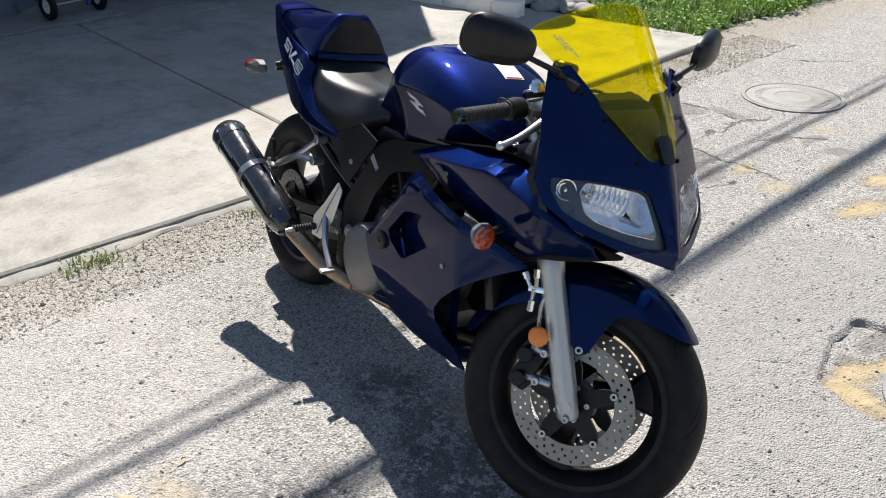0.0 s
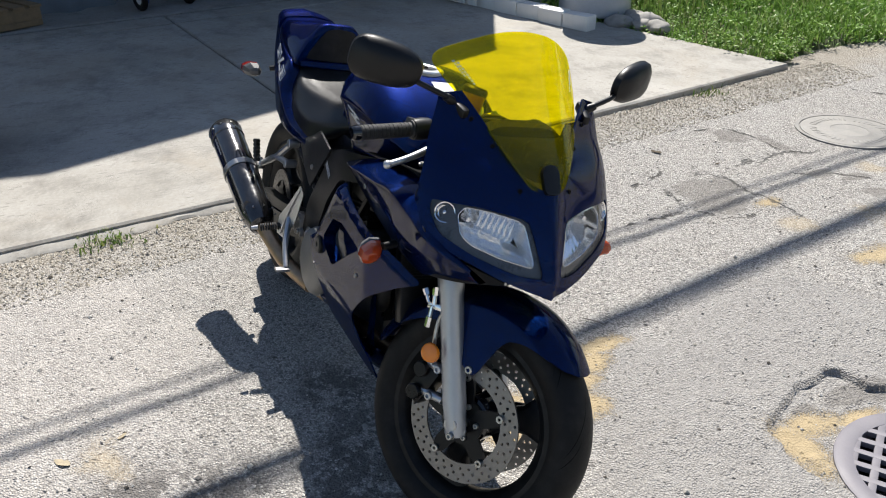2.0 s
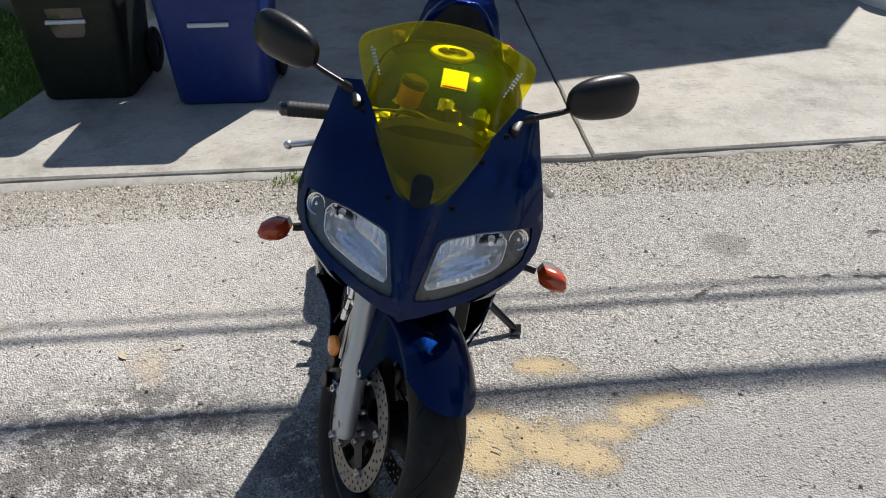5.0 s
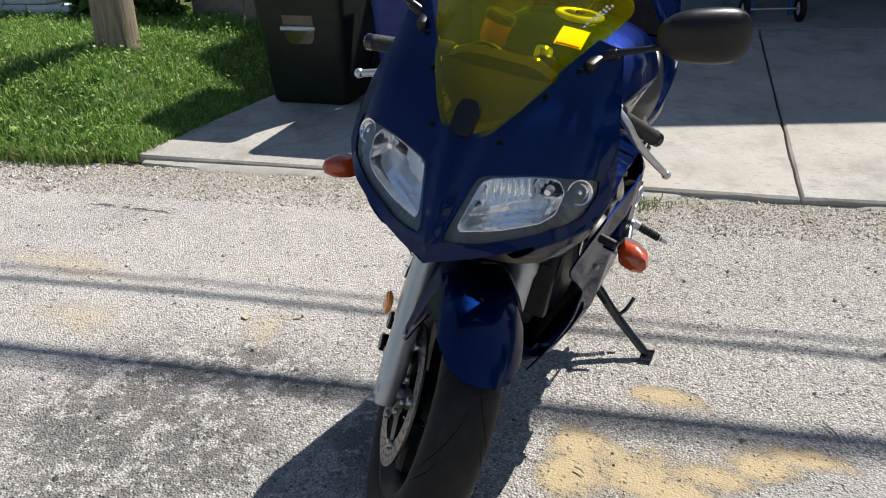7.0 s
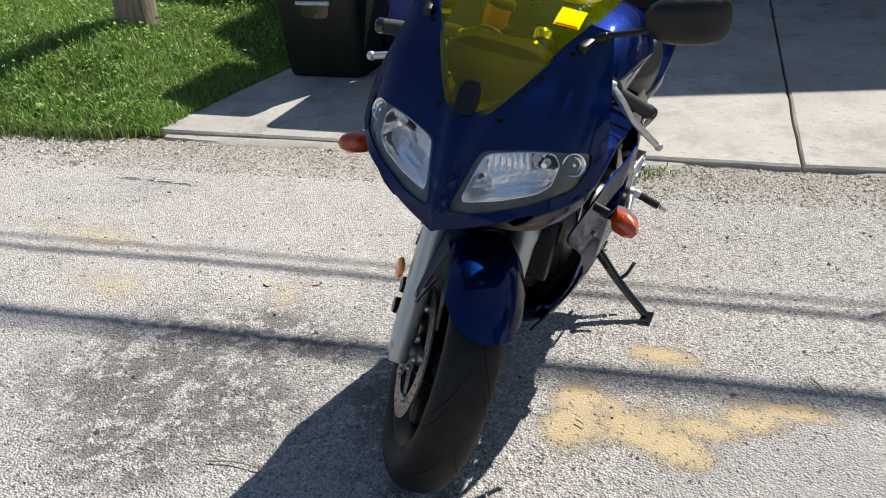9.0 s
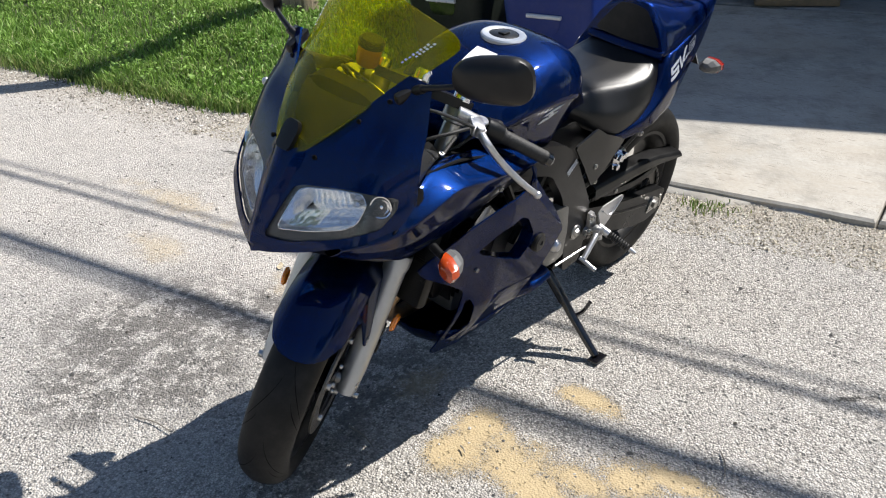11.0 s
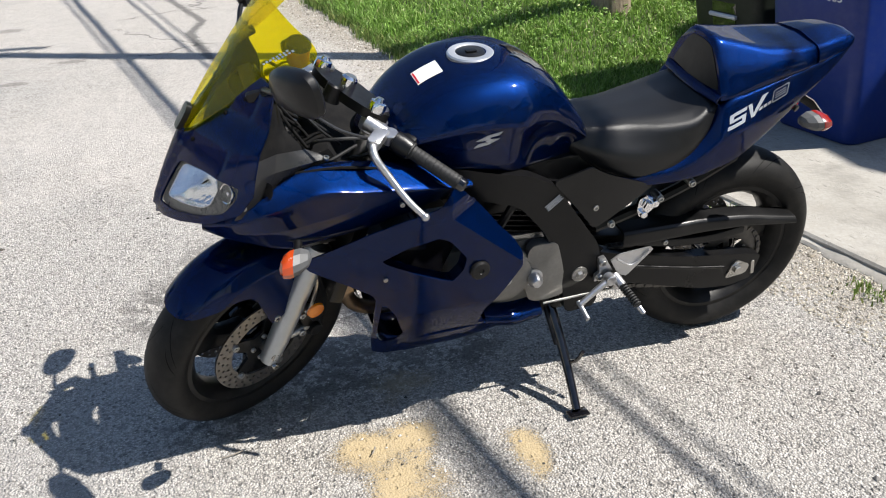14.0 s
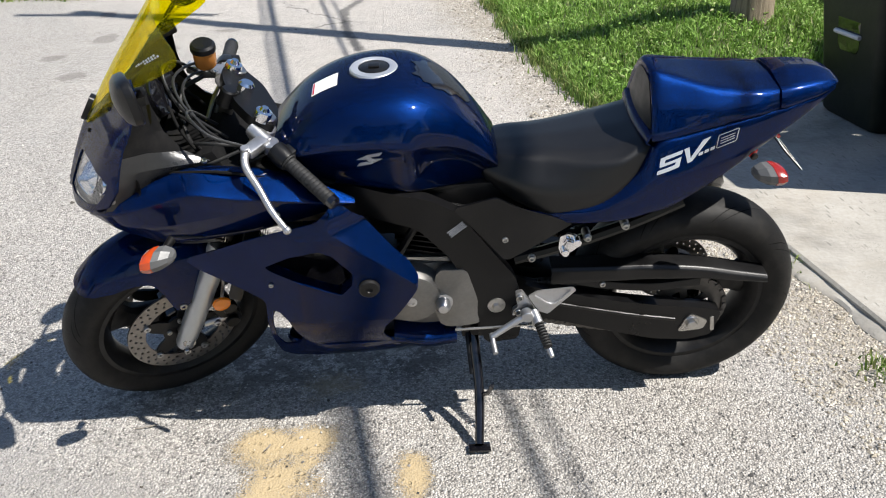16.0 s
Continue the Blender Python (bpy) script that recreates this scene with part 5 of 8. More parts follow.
# ---- frame, engine, swing arm ----
for s in (1, -1):
    SPAR = [(1.10, 0.80), (0.934, 0.778), (0.72, 0.738), (0.645, 0.695), (0.59, 0.616), (0.50, 0.49), (0.478, 0.40), (0.482, 0.275), (0.575, 0.268), (0.60, 0.40), (0.622, 0.47), (0.665, 0.56), (0.745, 0.655), (0.90, 0.695), (1.10, 0.66)]

    def spar(x, z, s=s):
        return Vector((x, s * (along((0.45, 0.6, 0.8, 1.1), (0.155, 0.158, 0.155, 0.085), x) - 0.25 * max(0.0, z - 0.76)), z))
    fr = part("frame_spar", sheet(bmesh.new(), eased(SPAR, 0.12, 2), spar, 0.025, 0.034, (), (0.8, 0, 0.5)), FRAMEM, bike, "dark grey aluminium frame spar")
    bm = bmesh.new()
    tube(bm, [(0.93, s * 0.13, 0.70), (0.84, s * 0.135, 0.56), (0.76, s * 0.13, 0.47)], 0.013, 8)
    tube(bm, [(0.74, s * 0.135, 0.66), (0.80, s * 0.135, 0.55), (0.84, s * 0.13, 0.47)], 0.011, 8)
    part("brace", bm, FRAMEM, fr)
    # warning label: bars for writing too small to read
    bm = bmesh.new()
    c = Vector((0.648, s * 0.1615, 0.648))
    for k in range(5):
        box(bm, c + Vector((0.62, 0, 0.78)).normalized() * (0.004 * (k - 2)), (0.05 - 0.006 * (k % 2), 0.0006, 0.002), Matrix.Rotation(radians(40), 4, "Y"))
    part("label", bm, SILVERD, fr, "small pale printed label")
    bm = lathe(bmesh.new(), [(0.0, 0.012), (0.009, 0.012), (0.011, 0.009), (0.013, 0.004), (0.02, 0.003), (0.02, -0.006)], (0.546, s * 0.158, 0.399), (0, s, 0), 6)
    lathe(bm, [(0.010, 0.006), (0.023, 0.005), (0.024, 0.0), (0.024, -0.01)], (0.546, s * 0.156, 0.399), (0, s, 0), 20)
    part("pivot_nut", bm, STEEL, fr)
    SIDE = [(0.658, 0.710), (0.555, 0.738), (0.50, 0.705), (0.362, 0.648), (0.42, 0.612), (0.526, 0.548), (0.59, 0.630)]
    sp = part("side_panel", sheet(bmesh.new(), eased(SIDE, 0.08, 2), lambda x, z, s=s: Vector((x, s * (0.166 - 0.1 * max(0, 0.47 - x)), z)), 0.03, 0.006, (), (0.5, 0, 0.6)), PLASTIC, bike, "matt black side panel below the seat")
    part("screw", bolt_head(bmesh.new(), (0.530, s * 0.167, 0.615), (0, s, 0), 0.008), STEEL, sp)

bm = box(bmesh.new(), (0.74, 0, 0.40), (0.36, 0.24, 0.24), bevel=0.04)
engine = part("engine", bm, CASTM, bike, "grey cast V-twin engine cases")
front_cyl = part("front_cylinder", box(bmesh.new(), (0.99, 0, 0.46), (0.13, 0.15, 0.15), bevel=0.02), FRAMEM, engine, "finned dark front cylinder")
for k in range(7):
    part("fin", box(bmesh.new(), (0.93 + 0.018 * k, 0, 0.46 - 0.003 * k), (0.006, 0.20, 0.17), bevel=0.002), FRAMEM, engine)
part("cylinder_head", box(bmesh.new(), (1.075, 0, 0.46), (0.05, 0.18, 0.17), bevel=0.02), FRAMEM, engine)
bm = box(bmesh.new(), (0.70, 0, 0.585), (0.16, 0.16, 0.18), Matrix.Rotation(radians(-12), 4, "Y"), 0.02)
for k in range(6):
    part("fin", box(bmesh.new(), (0.705 + 0.004 * k, 0, 0.53 + 0.017 * k), (0.18, 0.19, 0.005), Matrix.Rotation(radians(-12), 4, "Y"), 0.0015), FRAMEM, engine)
part("cylinder_head", box(bmesh.new(), (0.685, 0, 0.67), (0.15, 0.22, 0.045), Matrix.Rotation(radians(-12), 4, "Y"), 0.012), FRAMEM, engine)
part("rear_cylinder", bm, FRAMEM, engine, "finned dark rear cylinder")
bm = lathe(bmesh.new(), [(0.0, 0.03), (0.055, 0.03), (0.072, 0.024), (0.082, 0.008), (0.082, -0.05)], (0.765, 0.14, 0.435), (0, 1, 0), 44)
part("stator_cover", bm, CASTM, engine, "round grey cast engine cover")
part("screw", bolt_head(bmesh.new(), (0.765, 0.170, 0.432), (0, 1, 0), 0.014, 0.003), ALLOY, engine)
SPR = [(0.70, 0.52), (0.625, 0.525), (0.60, 0.44), (0.578, 0.34), (0.69, 0.335), (0.715, 0.42)]
part("sprocket_cover", sheet(bmesh.new(), eased(SPR, 0.14, 2), lambda x, z: Vector((x, 0.163 - 0.6 * abs(x - 0.645) ** 1.6, z)), 0.02, 0.03, (), (0.64, 0, 0.42)), CASTM, engine, "grey cast sprocket cover")
part("starter_cap", lathe(bmesh.new(), [(0.0, 0.028), (0.012, 0.027), (0.019, 0.018), (0.020, 0.0), (0.026, -0.002), (0.027, -0.01)], (0.685, 0.165, 0.42), (0, 1, 0), 26), ALLOY, engine, "bright domed alloy cap")
bm = lathe(bmesh.new(), [(0.0, 0.035), (0.085, 0.035), (0.098, 0.028), (0.106, 0.01), (0.106, -0.05)], (0.665, -0.155, 0.362), (0, -1, 0), 48)
clutch = part("clutch_cover", bm, CASTM, engine, "large round grey clutch cover")
for k in range(9):
    a = radians(170 + 28 * k)
    part("bolt", bolt_head(bmesh.new(), (0.665 + 0.101 * math.cos(a), -0.167, 0.362 + 0.101 * math.sin(a)), (0, -1, 0), 0.006), STEEL, clutch)
bm = box(bmesh.new(), (0.87, 0, 0.305), (0.24, 0.15, 0.07), bevel=0.02)
part("sump", bm, CASTM, engine)
bm = tube(bmesh.new(), [(1.10, 0.02, 0.42), (1.16, 0.0, 0.36), (1.10, -0.03, 0.27), (0.90, -0.06, 0.235), (0.70, -0.10, 0.235), (0.58, -0.155, 0.25)], 0.021, 14)
pipe = part("exhaust_pipe", bm, BURNT, bike, "heat-stained steel exhaust pipe")
bm = tube(bmesh.new(), [(0.60, -0.15, 0.245), (0.48, -0.195, 0.27), (0.36, -0.225, 0.315), (0.28, -0.24, 0.345)], (0.023, 0.027), 16)
part("link_pipe", bm, BURNT, pipe)
MA, MB = Vector((0.315, -0.240, 0.335)), Vector((-0.150, -0.272, 0.520))
md = (MB - MA).normalized()
ml = (MB - MA).length
muffler = part("muffler", lathe(bmesh.new(), [(0.026, -0.012), (0.040, -0.004), (0.052, 0.03), (0.056, 0.06), (0.0575, 0.10), (0.0575, ml - 0.07), (0.060, ml - 0.068), (0.060, ml - 0.02), (0.050, ml - 0.004), (0.034, ml), (0.030, ml - 0.01), (0.030, ml - 0.10), (0.0, ml - 0.10)], MA, md, 40), CARBON, bike, "glossy black carbon exhaust muffler")
at = MA + md * (ml * 0.52)
bm = lathe(bmesh.new(), [(0.058, -0.012), (0.0605, -0.012), (0.0605, 0.012), (0.058, 0.012)], at, md, 40, True)
box(bm, at + Vector((0.0, 0.066, 0.03)), (0.022, 0.03, 0.03), Matrix.Rotation(radians(-20), 4, "Y"), 0.004)
part("strap", bm, STEEL, muffler, "steel muffler strap")
for f in (0.07, 0.93):
    for k in range(10):
        a = 2 * math.pi * k / 10
        q = md.orthogonal().normalized()
        d = q * math.cos(a) + md.cross(q) * math.sin(a)
        part("rivet", bolt_head(bmesh.new(), MA + md * (ml * f) + d * (0.0575 if f < 0.5 else 0.060), d, 0.0035, 0.002), STEEL, muffler)
bm = bmesh.new()
q = Vector((0, -1, 0.35)).normalized()
q = (q - md * q.dot(md)).normalized()
for k in range(5):
    box(bm, MA + md * (ml * (0.68 + 0.035 * k)) + q * 0.0578, (0.012, 0.0012, 0.010 + 0.004 * (k % 2)), Matrix.Rotation(radians(-22), 4, "Y"))
part("decal", bm, SILVERD, muffler, "pale worn decal bars")
bm = bmesh.new()
for top in ((0.335, -0.17, 0.625), (0.33, -0.175, 0.555)):
    tube(bm, [top, (0.22, -0.185, 0.54), (0.10, -0.195, 0.475)], (0.011, 0.010), 8)
rod(bm, (0.335, -0.15, 0.625), (0.335, -0.185, 0.625), 0.014)
rod(bm, (0.33, -0.15, 0.555), (0.33, -0.19, 0.555), 0.014)
box(bm, (0.08, -0.20, 0.475), (0.06, 0.016, 0.035), Matrix.Rotation(radians(-18), 4, "Y"), 0.005)
br = part("muffler_bracket", bm, ALLOY, bike, "grey alloy pillion bracket holding the muffler")
bm = bmesh.new()
for k in range(6):
    rod(bm, (0.13 - 0.004 * k, -0.215, 0.50 + 0.012 * k), (0.15 - 0.004 * k, -0.235, 0.506 + 0.012 * k), 0.007, None, 10)
part("folded_peg", bm, GRIP, br, "folded ribbed pillion peg")

# swing arm
for s in (1, -1):
    ARM = [(0.60, 0.445), (0.56, 0.452), (0.40, 0.412), (0.21, 0.370), (-0.030, 0.338), (-0.064, 0.325), (-0.050, 0.246), (0.02, 0.229), (0.12, 0.238), (0.38, 0.310), (0.56, 0.35), (0.60, 0.36)]
    sw = part("swing_arm", sheet(bmesh.new(), eased(ARM, 0.12, 2), lambda x, z, s=s: Vector((x, s * along((-0.1, 0.1, 0.4, 0.6), (0.142, 0.140, 0.125, 0.105), x), z)), 0.03, 0.038, (), (0.25, 0, 0.34)), FRAMEM, bike, "dark box-section swing arm")
    rod(b := bmesh.new(), (0.015, s * 0.135, 0.295), (0.015, s * 0.160, 0.295), 0.015, None, 6)
    rod(b, (0.015, s * 0.13, 0.295), (0.015, s * 0.148, 0.295), 0.021, None, 22)
    sheet(b, eased([(0.050, 0.262), (-0.022, 0.270), (-0.030, 0.300), (0.022, 0.326)], 0.12, 2), lambda x, z, s=s: Vector((x, s * 0.1455, z)), 0.03, 0.004, (), (0.0, 0, 0.3))
    box(b, (-0.045, s * 0.142, 0.285), (0.012, 0.006, 0.05), Matrix.Rotation(radians(10), 4, "Y"), 0.004)
    part("axle_nut", b, STEEL, sw)
    ridge = [(0.56, 0.405), (0.40, 0.372), (0.20, 0.330), (0.06, 0.306)]
    part("arm_rib", tube(bmesh.new(), [(x, s * (along((-0.1, 0.1, 0.4, 0.6), (0.142, 0.140, 0.125, 0.105), x) + 0.001), z) for x, z in ridge], 0.0045, 8), FRAMEM, sw)
rows = []
for i in range(27):
    x = 0.40 - 0.58 * i / 26
    z = along((-0.19, -0.10, 0.0, 0.14, 0.22, 0.40), (0.420, 0.438, 0.459, 0.473, 0.474, 0.478), x)
    drop = along((-0.19, -0.05, 0.1, 0.4), (0.006, 0.016, 0.026, 0.034), x)
    rows.append(folded([(x, 0.066, z + 0.003), (x, 0.112, z), (x, 0.121, z - 0.008), (x, 0.124, z - 0.008 - drop)], 0.003, 3))
guard = part("chain_guard", moulded(rows, 0.003, (0, -0.4, -1)), PLASTIC, bike, "black chain guard with a flat top", 40)
rows = []
for i in range(15):
    x = 0.36 - 0.36 * i / 14
    z = along((0.0, 0.12, 0.25, 0.36), (0.424, 0.412, 0.425, 0.452), x)
    rows.append(folded([(x, 0.098, z + 0.004), (x, 0.116, z), (x, 0.118, z - 0.020)], 0.003, 3))
part("guard_stay", moulded(rows, 0.003, (0, -0.4, -1)), PLASTIC, guard)
part("guard_screw", bolt_head(bmesh.new(), (0.262, 0.119, 0.420), (0, 1, 0), 0.008, 0.004), STEEL, guard)
bm = bmesh.new()
teeth = 45
lathe(bm, [(0.06, 0.0), (0.098, 0.0), (0.098, 0.006), (0.06, 0.006)], (AXLE_R.x, 0.088, AXLE_R.z), (0, 1, 0), 45, True)
for k in range(teeth):
    a = 2 * math.pi * k / teeth
    box(bm, (AXLE_R.x + 0.101 * math.cos(a), 0.091, AXLE_R.z + 0.101 * math.sin(a)), (0.008, 0.006, 0.007), Matrix.Rotation(-a, 4, "Y"), 0.001)
for k in range(5):
    a = 2 * math.pi * k / 5
    box(bm, (AXLE_R.x + 0.055 * math.cos(a), 0.09, AXLE_R.z + 0.055 * math.sin(a)), (0.05, 0.006, 0.02), Matrix.Rotation(-a, 4, "Y"), 0.002)
part("rear_sprocket", bm, OILED, rear_wheel, "dark oily rear sprocket")
bm = bmesh.new()
fs, rs = Vector((0.63, 0.091, 0.385)), Vector((AXLE_R.x, 0.091, AXLE_R.z))
run = []
for k in range(24):
    a = radians(97 + 7.2 * k)
    run.append(rs + Vector((0.101 * math.cos(a), 0, 0.101 * math.sin(a))))
n1 = 40
low0, low1 = rs + Vector((0.012, 0, -0.101)), fs + Vector((0.005, 0, -0.036))
run += [low0.lerp(low1, k / n1) - Vector((0, 0, 0.012 * math.sin(math.pi * k / n1))) for k in range(1, n1)]
up0, up1 = fs + Vector((0.004, 0, 0.036)), rs + Vector((-0.004, 0, 0.101))
run += [fs + Vector((0.036 * math.cos(radians(a)), 0, 0.036 * math.sin(radians(a)))) for a in (-70, -20, 30, 75)]
run += [up0.lerp(up1, k / n1) for k in range(1, n1)]
for i, p in enumerate(run):
    q = run[(i + 1) % len(run)]
    d = q - p
    ang = math.atan2(d.z, d.x)
    w = 0.0085 if i % 2 else 0.0062
    for side in (1, -1):
        box(bm, (p + q) / 2 + Vector((0, side * w, 0)), (d.length * 1.18, 0.0016, 0.0125), Matrix.Rotation(-ang, 4, "Y"))
    rod(bm, p + Vector((0, -0.010, 0)), p + Vector((0, 0.010, 0)), 0.0045, None, 6)
part("chain", bm, OILED, bike, "oily steel drive chain")
bm = body([(0.50, 0.10, 0.56, 0.70), (0.35, 0.115, 0.62, 0.70), (0.15, 0.11, 0.665, 0.72), (-0.02, 0.095, 0.745, 0.80), (-0.12, 0.07, 0.83, 0.87), (-0.18, 0.05, 0.88, 0.91)], 0.5, 24, 16)
part("tail_underside", bm, PLASTIC, bike, "black plastic tail underside")
bm = bmesh.new()
rod(bm, (0.43, 0, 0.40), (0.50, 0, 0.60), 0.02)
pts = []
for k in range(110):
    a = k * 0.42
    c = Vector((0.437, 0, 0.42)).lerp(Vector((0.492, 0, 0.58)), k / 109)
    pts.append(c + Vector((0.035 * math.cos(a), 0.035 * math.sin(a), 0)))
tube(bm, pts, 0.006, 6, 1, False)
part("rear_shock", bm, FRAMEM, bike, "black coil-over rear shock")
bm = box(bmesh.new(), (0.44, 0.0, 0.40), (0.17, 0.11, 0.075), Matrix.Rotation(radians(-12), 4, "Y"), 0.018)
box(bm, (0.40, 0.0, 0.345), (0.10, 0.07, 0.06), Matrix.Rotation(radians(20), 4, "Y"), 0.014)
for s in (1, -1):
    rod(bm, (0.37, s * 0.052, 0.345), (0.50, s * 0.052, 0.40), 0.012, None, 12)
part("shock_linkage", bm, FRAMEM, bike, "black suspension linkage below the shock")
bm = bmesh.new()
sheet(bm, eased([(0.392, 0.604), (0.372, 0.612), (0.345, 0.600), (0.336, 0.578), (0.360, 0.556), (0.385, 0.548), (0.394, 0.570)], 0.12, 2), lambda x, z: Vector((x, 0.150, z)), 0.02, 0.010, (), (0.36, 0, 0.58))
rod(bm, (0.350, 0.145, 0.592), (0.350, 0.166, 0.592), 0.011, None, 12)
rod(bm, (0.377, 0.145, 0.560), (0.377, 0.163, 0.560), 0.010, None, 12)
box(bm, (0.368, 0.158, 0.586), (0.026, 0.014, 0.020), Matrix.Rotation(radians(-25), 4, "Y"), 0.004)
part("peg_mount", bm, CHROME, bike, "bright chrome bracket below the tail")
for x, z in ((0.227, 0.618), (0.319, 0.586), (0.457, 0.530)):
    part("subframe_bolt", bolt_head(rod(bmesh.new(), (x, 0.10, z), (x, 0.136, z), 0.011, None, 14), (x, 0.137, z), (0, 1, 0), 0.009, 0.005), STEEL, bike)
bm = tube(bmesh.new(), [(0.50, 0.12, 0.52), (0.38, 0.115, 0.55), (0.22, 0.105, 0.60), (0.08, 0.095, 0.66)], 0.016, 8)
tube(bm, [(0.50, -0.12, 0.52), (0.38, -0.115, 0.55), (0.22, -0.105, 0.60), (0.08, -0.095, 0.66)], 0.016, 8)
part("subframe", bm, FRAMEM, bike, "black rear subframe tubes")

# ---- footrests, levers, side stand ----
for s in (1, -1):
    bm = bmesh.new()
    HEEL = [(0.500, 0.446), (0.482, 0.452), (0.455, 0.405), (0.438, 0.372), (0.452, 0.362), (0.486, 0.378), (0.505, 0.372), (0.504, 0.392), (0.492, 0.400)]
    sheet(bm, eased(HEEL, 0.1, 1), lambda x, z, s=s: Vector((x, s * 0.172, z)), 0.02, 0.012, (), (0.45, 0, 0.4))
    hb = part("footrest_bracket", bm, ALLOY, bike, "cast alloy footrest bracket")
    PLATE = [(0.468, 0.442), (0.445, 0.458), (0.356, 0.472), (0.348, 0.462), (0.414, 0.382), (0.440, 0.392)] if s > 0 else [(0.520, 0.520), (0.505, 0.545), (0.470, 0.470), (0.440, 0.420), (0.438, 0.360), (0.470, 0.350), (0.500, 0.420)]
    heel = part("heel_plate", sheet(bmesh.new(), eased(PLATE, 0.08, 1), lambda x, z, s=s: Vector((x, s * (0.180 + (0.10 * max(0.0, 0.44 - x) if s > 0 else 0.55 * max(0.0, 0.52 - x))), z)), 0.02, 0.004, (), (0.45, 0, 0.5)), ALLOY, hb, "brushed heel plate")
    fold = [(0.452, 0.446), (0.405, 0.420), (0.362, 0.464)] if s > 0 else [(0.508, 0.530), (0.475, 0.440), (0.455, 0.365)]
    part("heel_rib", tube(bmesh.new(), [(x, s * (0.184 + (0.10 * max(0.0, 0.44 - x) if s > 0 else 0.55 * max(0.0, 0.52 - x))), z) for x, z in fold], 0.003, 6), ALLOY, heel)
    for x, z in ((0.488, 0.434), (0.491, 0.386)):
        part("screw", bolt_head(bmesh.new(), (x, s * 0.174, z), (0, s, 0), 0.010, 0.006), STEEL, hb)
    a, b = Vector((0.452, s * 0.180, 0.392)), Vector((0.424, s * 0.283, 0.352 if s > 0 else 0.372))
    peg = part("footpeg", rod(bmesh.new(), a, a.lerp(b, 0.35), 0.013, None, 14), ALLOY, hb, "alloy footpeg")
    bm = bmesh.new()
    for k in range(9):
        rod(bm, a.lerp(b, 0.33 + 0.07 * k), a.lerp(b, 0.33 + 0.07 * k + 0.05), 0.0125, None, 12)
    part("peg_rubber", bm, GRIP, peg, "ribbed black rubber")
    part("peg_tip", rod(bmesh.new(), b, b + (b - a).normalized() * 0.022, 0.008, 0.006, 10), ALLOY, peg)
bm = bmesh.new()
tube(bm, [(0.455, 0.188, 0.392), (0.500, 0.200, 0.376), (0.562, 0.212, 0.338)], (0.011, 0.008), 10)
rod(bm, (0.562, 0.200, 0.338), (0.556, 0.255, 0.318), 0.007, None, 12)
rod(bm, (0.470, 0.178, 0.390), (0.470, 0.205, 0.390), 0.016, None, 16)
rod(bm, (0.452, 0.190, 0.372), (0.448, 0.192, 0.352), 0.008, None, 10)
shift = part("shift_lever", bm, ALLOY, bike, "alloy gear shift lever")
part("shift_rod", rod(bmesh.new(), (0.448, 0.192, 0.356), (0.655, 0.176, 0.336), 0.0035, None, 8), STEEL, shift, "thin bright linkage rod")
bm = bmesh.new()
tube(bm, [(0.47, -0.20, 0.425), (0.52, -0.22, 0.36), (0.585, -0.232, 0.305)], (0.011, 0.009), 10)
box(bm, (0.59, -0.245, 0.302), (0.022, 0.045, 0.010), None, 0.003)
part("brake_pedal", bm, ALLOY, bike, "alloy rear brake pedal")
LEANM = pose(0, 0, 0, -10.7, 0, 0)
foot = LEANM.inverted() @ Vector((0.603, 0.352, 0.012))
bm = tube(bmesh.new(), [(0.605, 0.105, 0.285), (0.60, 0.16, 0.235), (0.595, 0.24, 0.155), tuple(foot)], (0.016, 0.012), 12)
stand = part("side_stand", bm, GLOSS, bike, "black steel side stand")
bm = turned(box(bmesh.new(), (0, 0, 0), (0.058, 0.035, 0.006), None, 0.002), LEANM.inverted() @ Matrix.Translation((0.603, 0.358, 0.006)))
part("stand_foot", bm, GLOSS, stand)
part("stand_tang", tube(bmesh.new(), [(0.597, 0.235, 0.155), (0.575, 0.255, 0.175), (0.565, 0.268, 0.215)], 0.006, 8), GLOSS, stand)
part("stand_spring", rod(bmesh.new(), (0.62, 0.12, 0.275), (0.612, 0.20, 0.195), 0.0065, None, 10), FRAMEM, stand, "dark stand return spring")
bm = box(bmesh.new(), (0.60, 0.10, 0.285), (0.07, 0.05, 0.05), None, 0.008)
rod(bm, (0.60, 0.12, 0.295), (0.60, 0.145, 0.295), 0.012, None, 12)
part("stand_mount", bm, FRAMEM, bike)

# ---- front: radiator, belly, inner panels ----
bm = box(bmesh.new(), (0.62, 0, 0.665), (0.50, 0.20, 0.15), None, 0.03)
box(bm, (0.95, 0, 0.70), (0.30, 0.16, 0.15), None, 0.03)
part("battery_box", bm, PLASTIC, bike, "black airbox and battery housing under the tank")
bm = box(bmesh.new(), (1.175, 0, 0.56), (0.035, 0.30, 0.24), Matrix.Rotation(radians(-20), 4, "Y"), 0.008)
rad_ob = part("radiator", bm, PLASTIC, bike, "black radiator")
bm = bmesh.new()
for k in range(22):
    box(bm, (1.197 - 0.0045 * (k - 11) * -0.8, 0, 0.45 + 0.010 * k), (0.003, 0.27, 0.003), Matrix.Rotation(radians(-20), 4, "Y"))
part("fins", bm, FRAMEM, rad_ob)
part("radiator_hose", tube(bmesh.new(), [(1.14, -0.14, 0.58), (1.12, -0.15, 0.50), (1.06, -0.12, 0.42), (0.98, -0.10, 0.37)], 0.018, 12), GRIP, bike, "black rubber coolant hose")
bm = bmesh.new()
rings = []
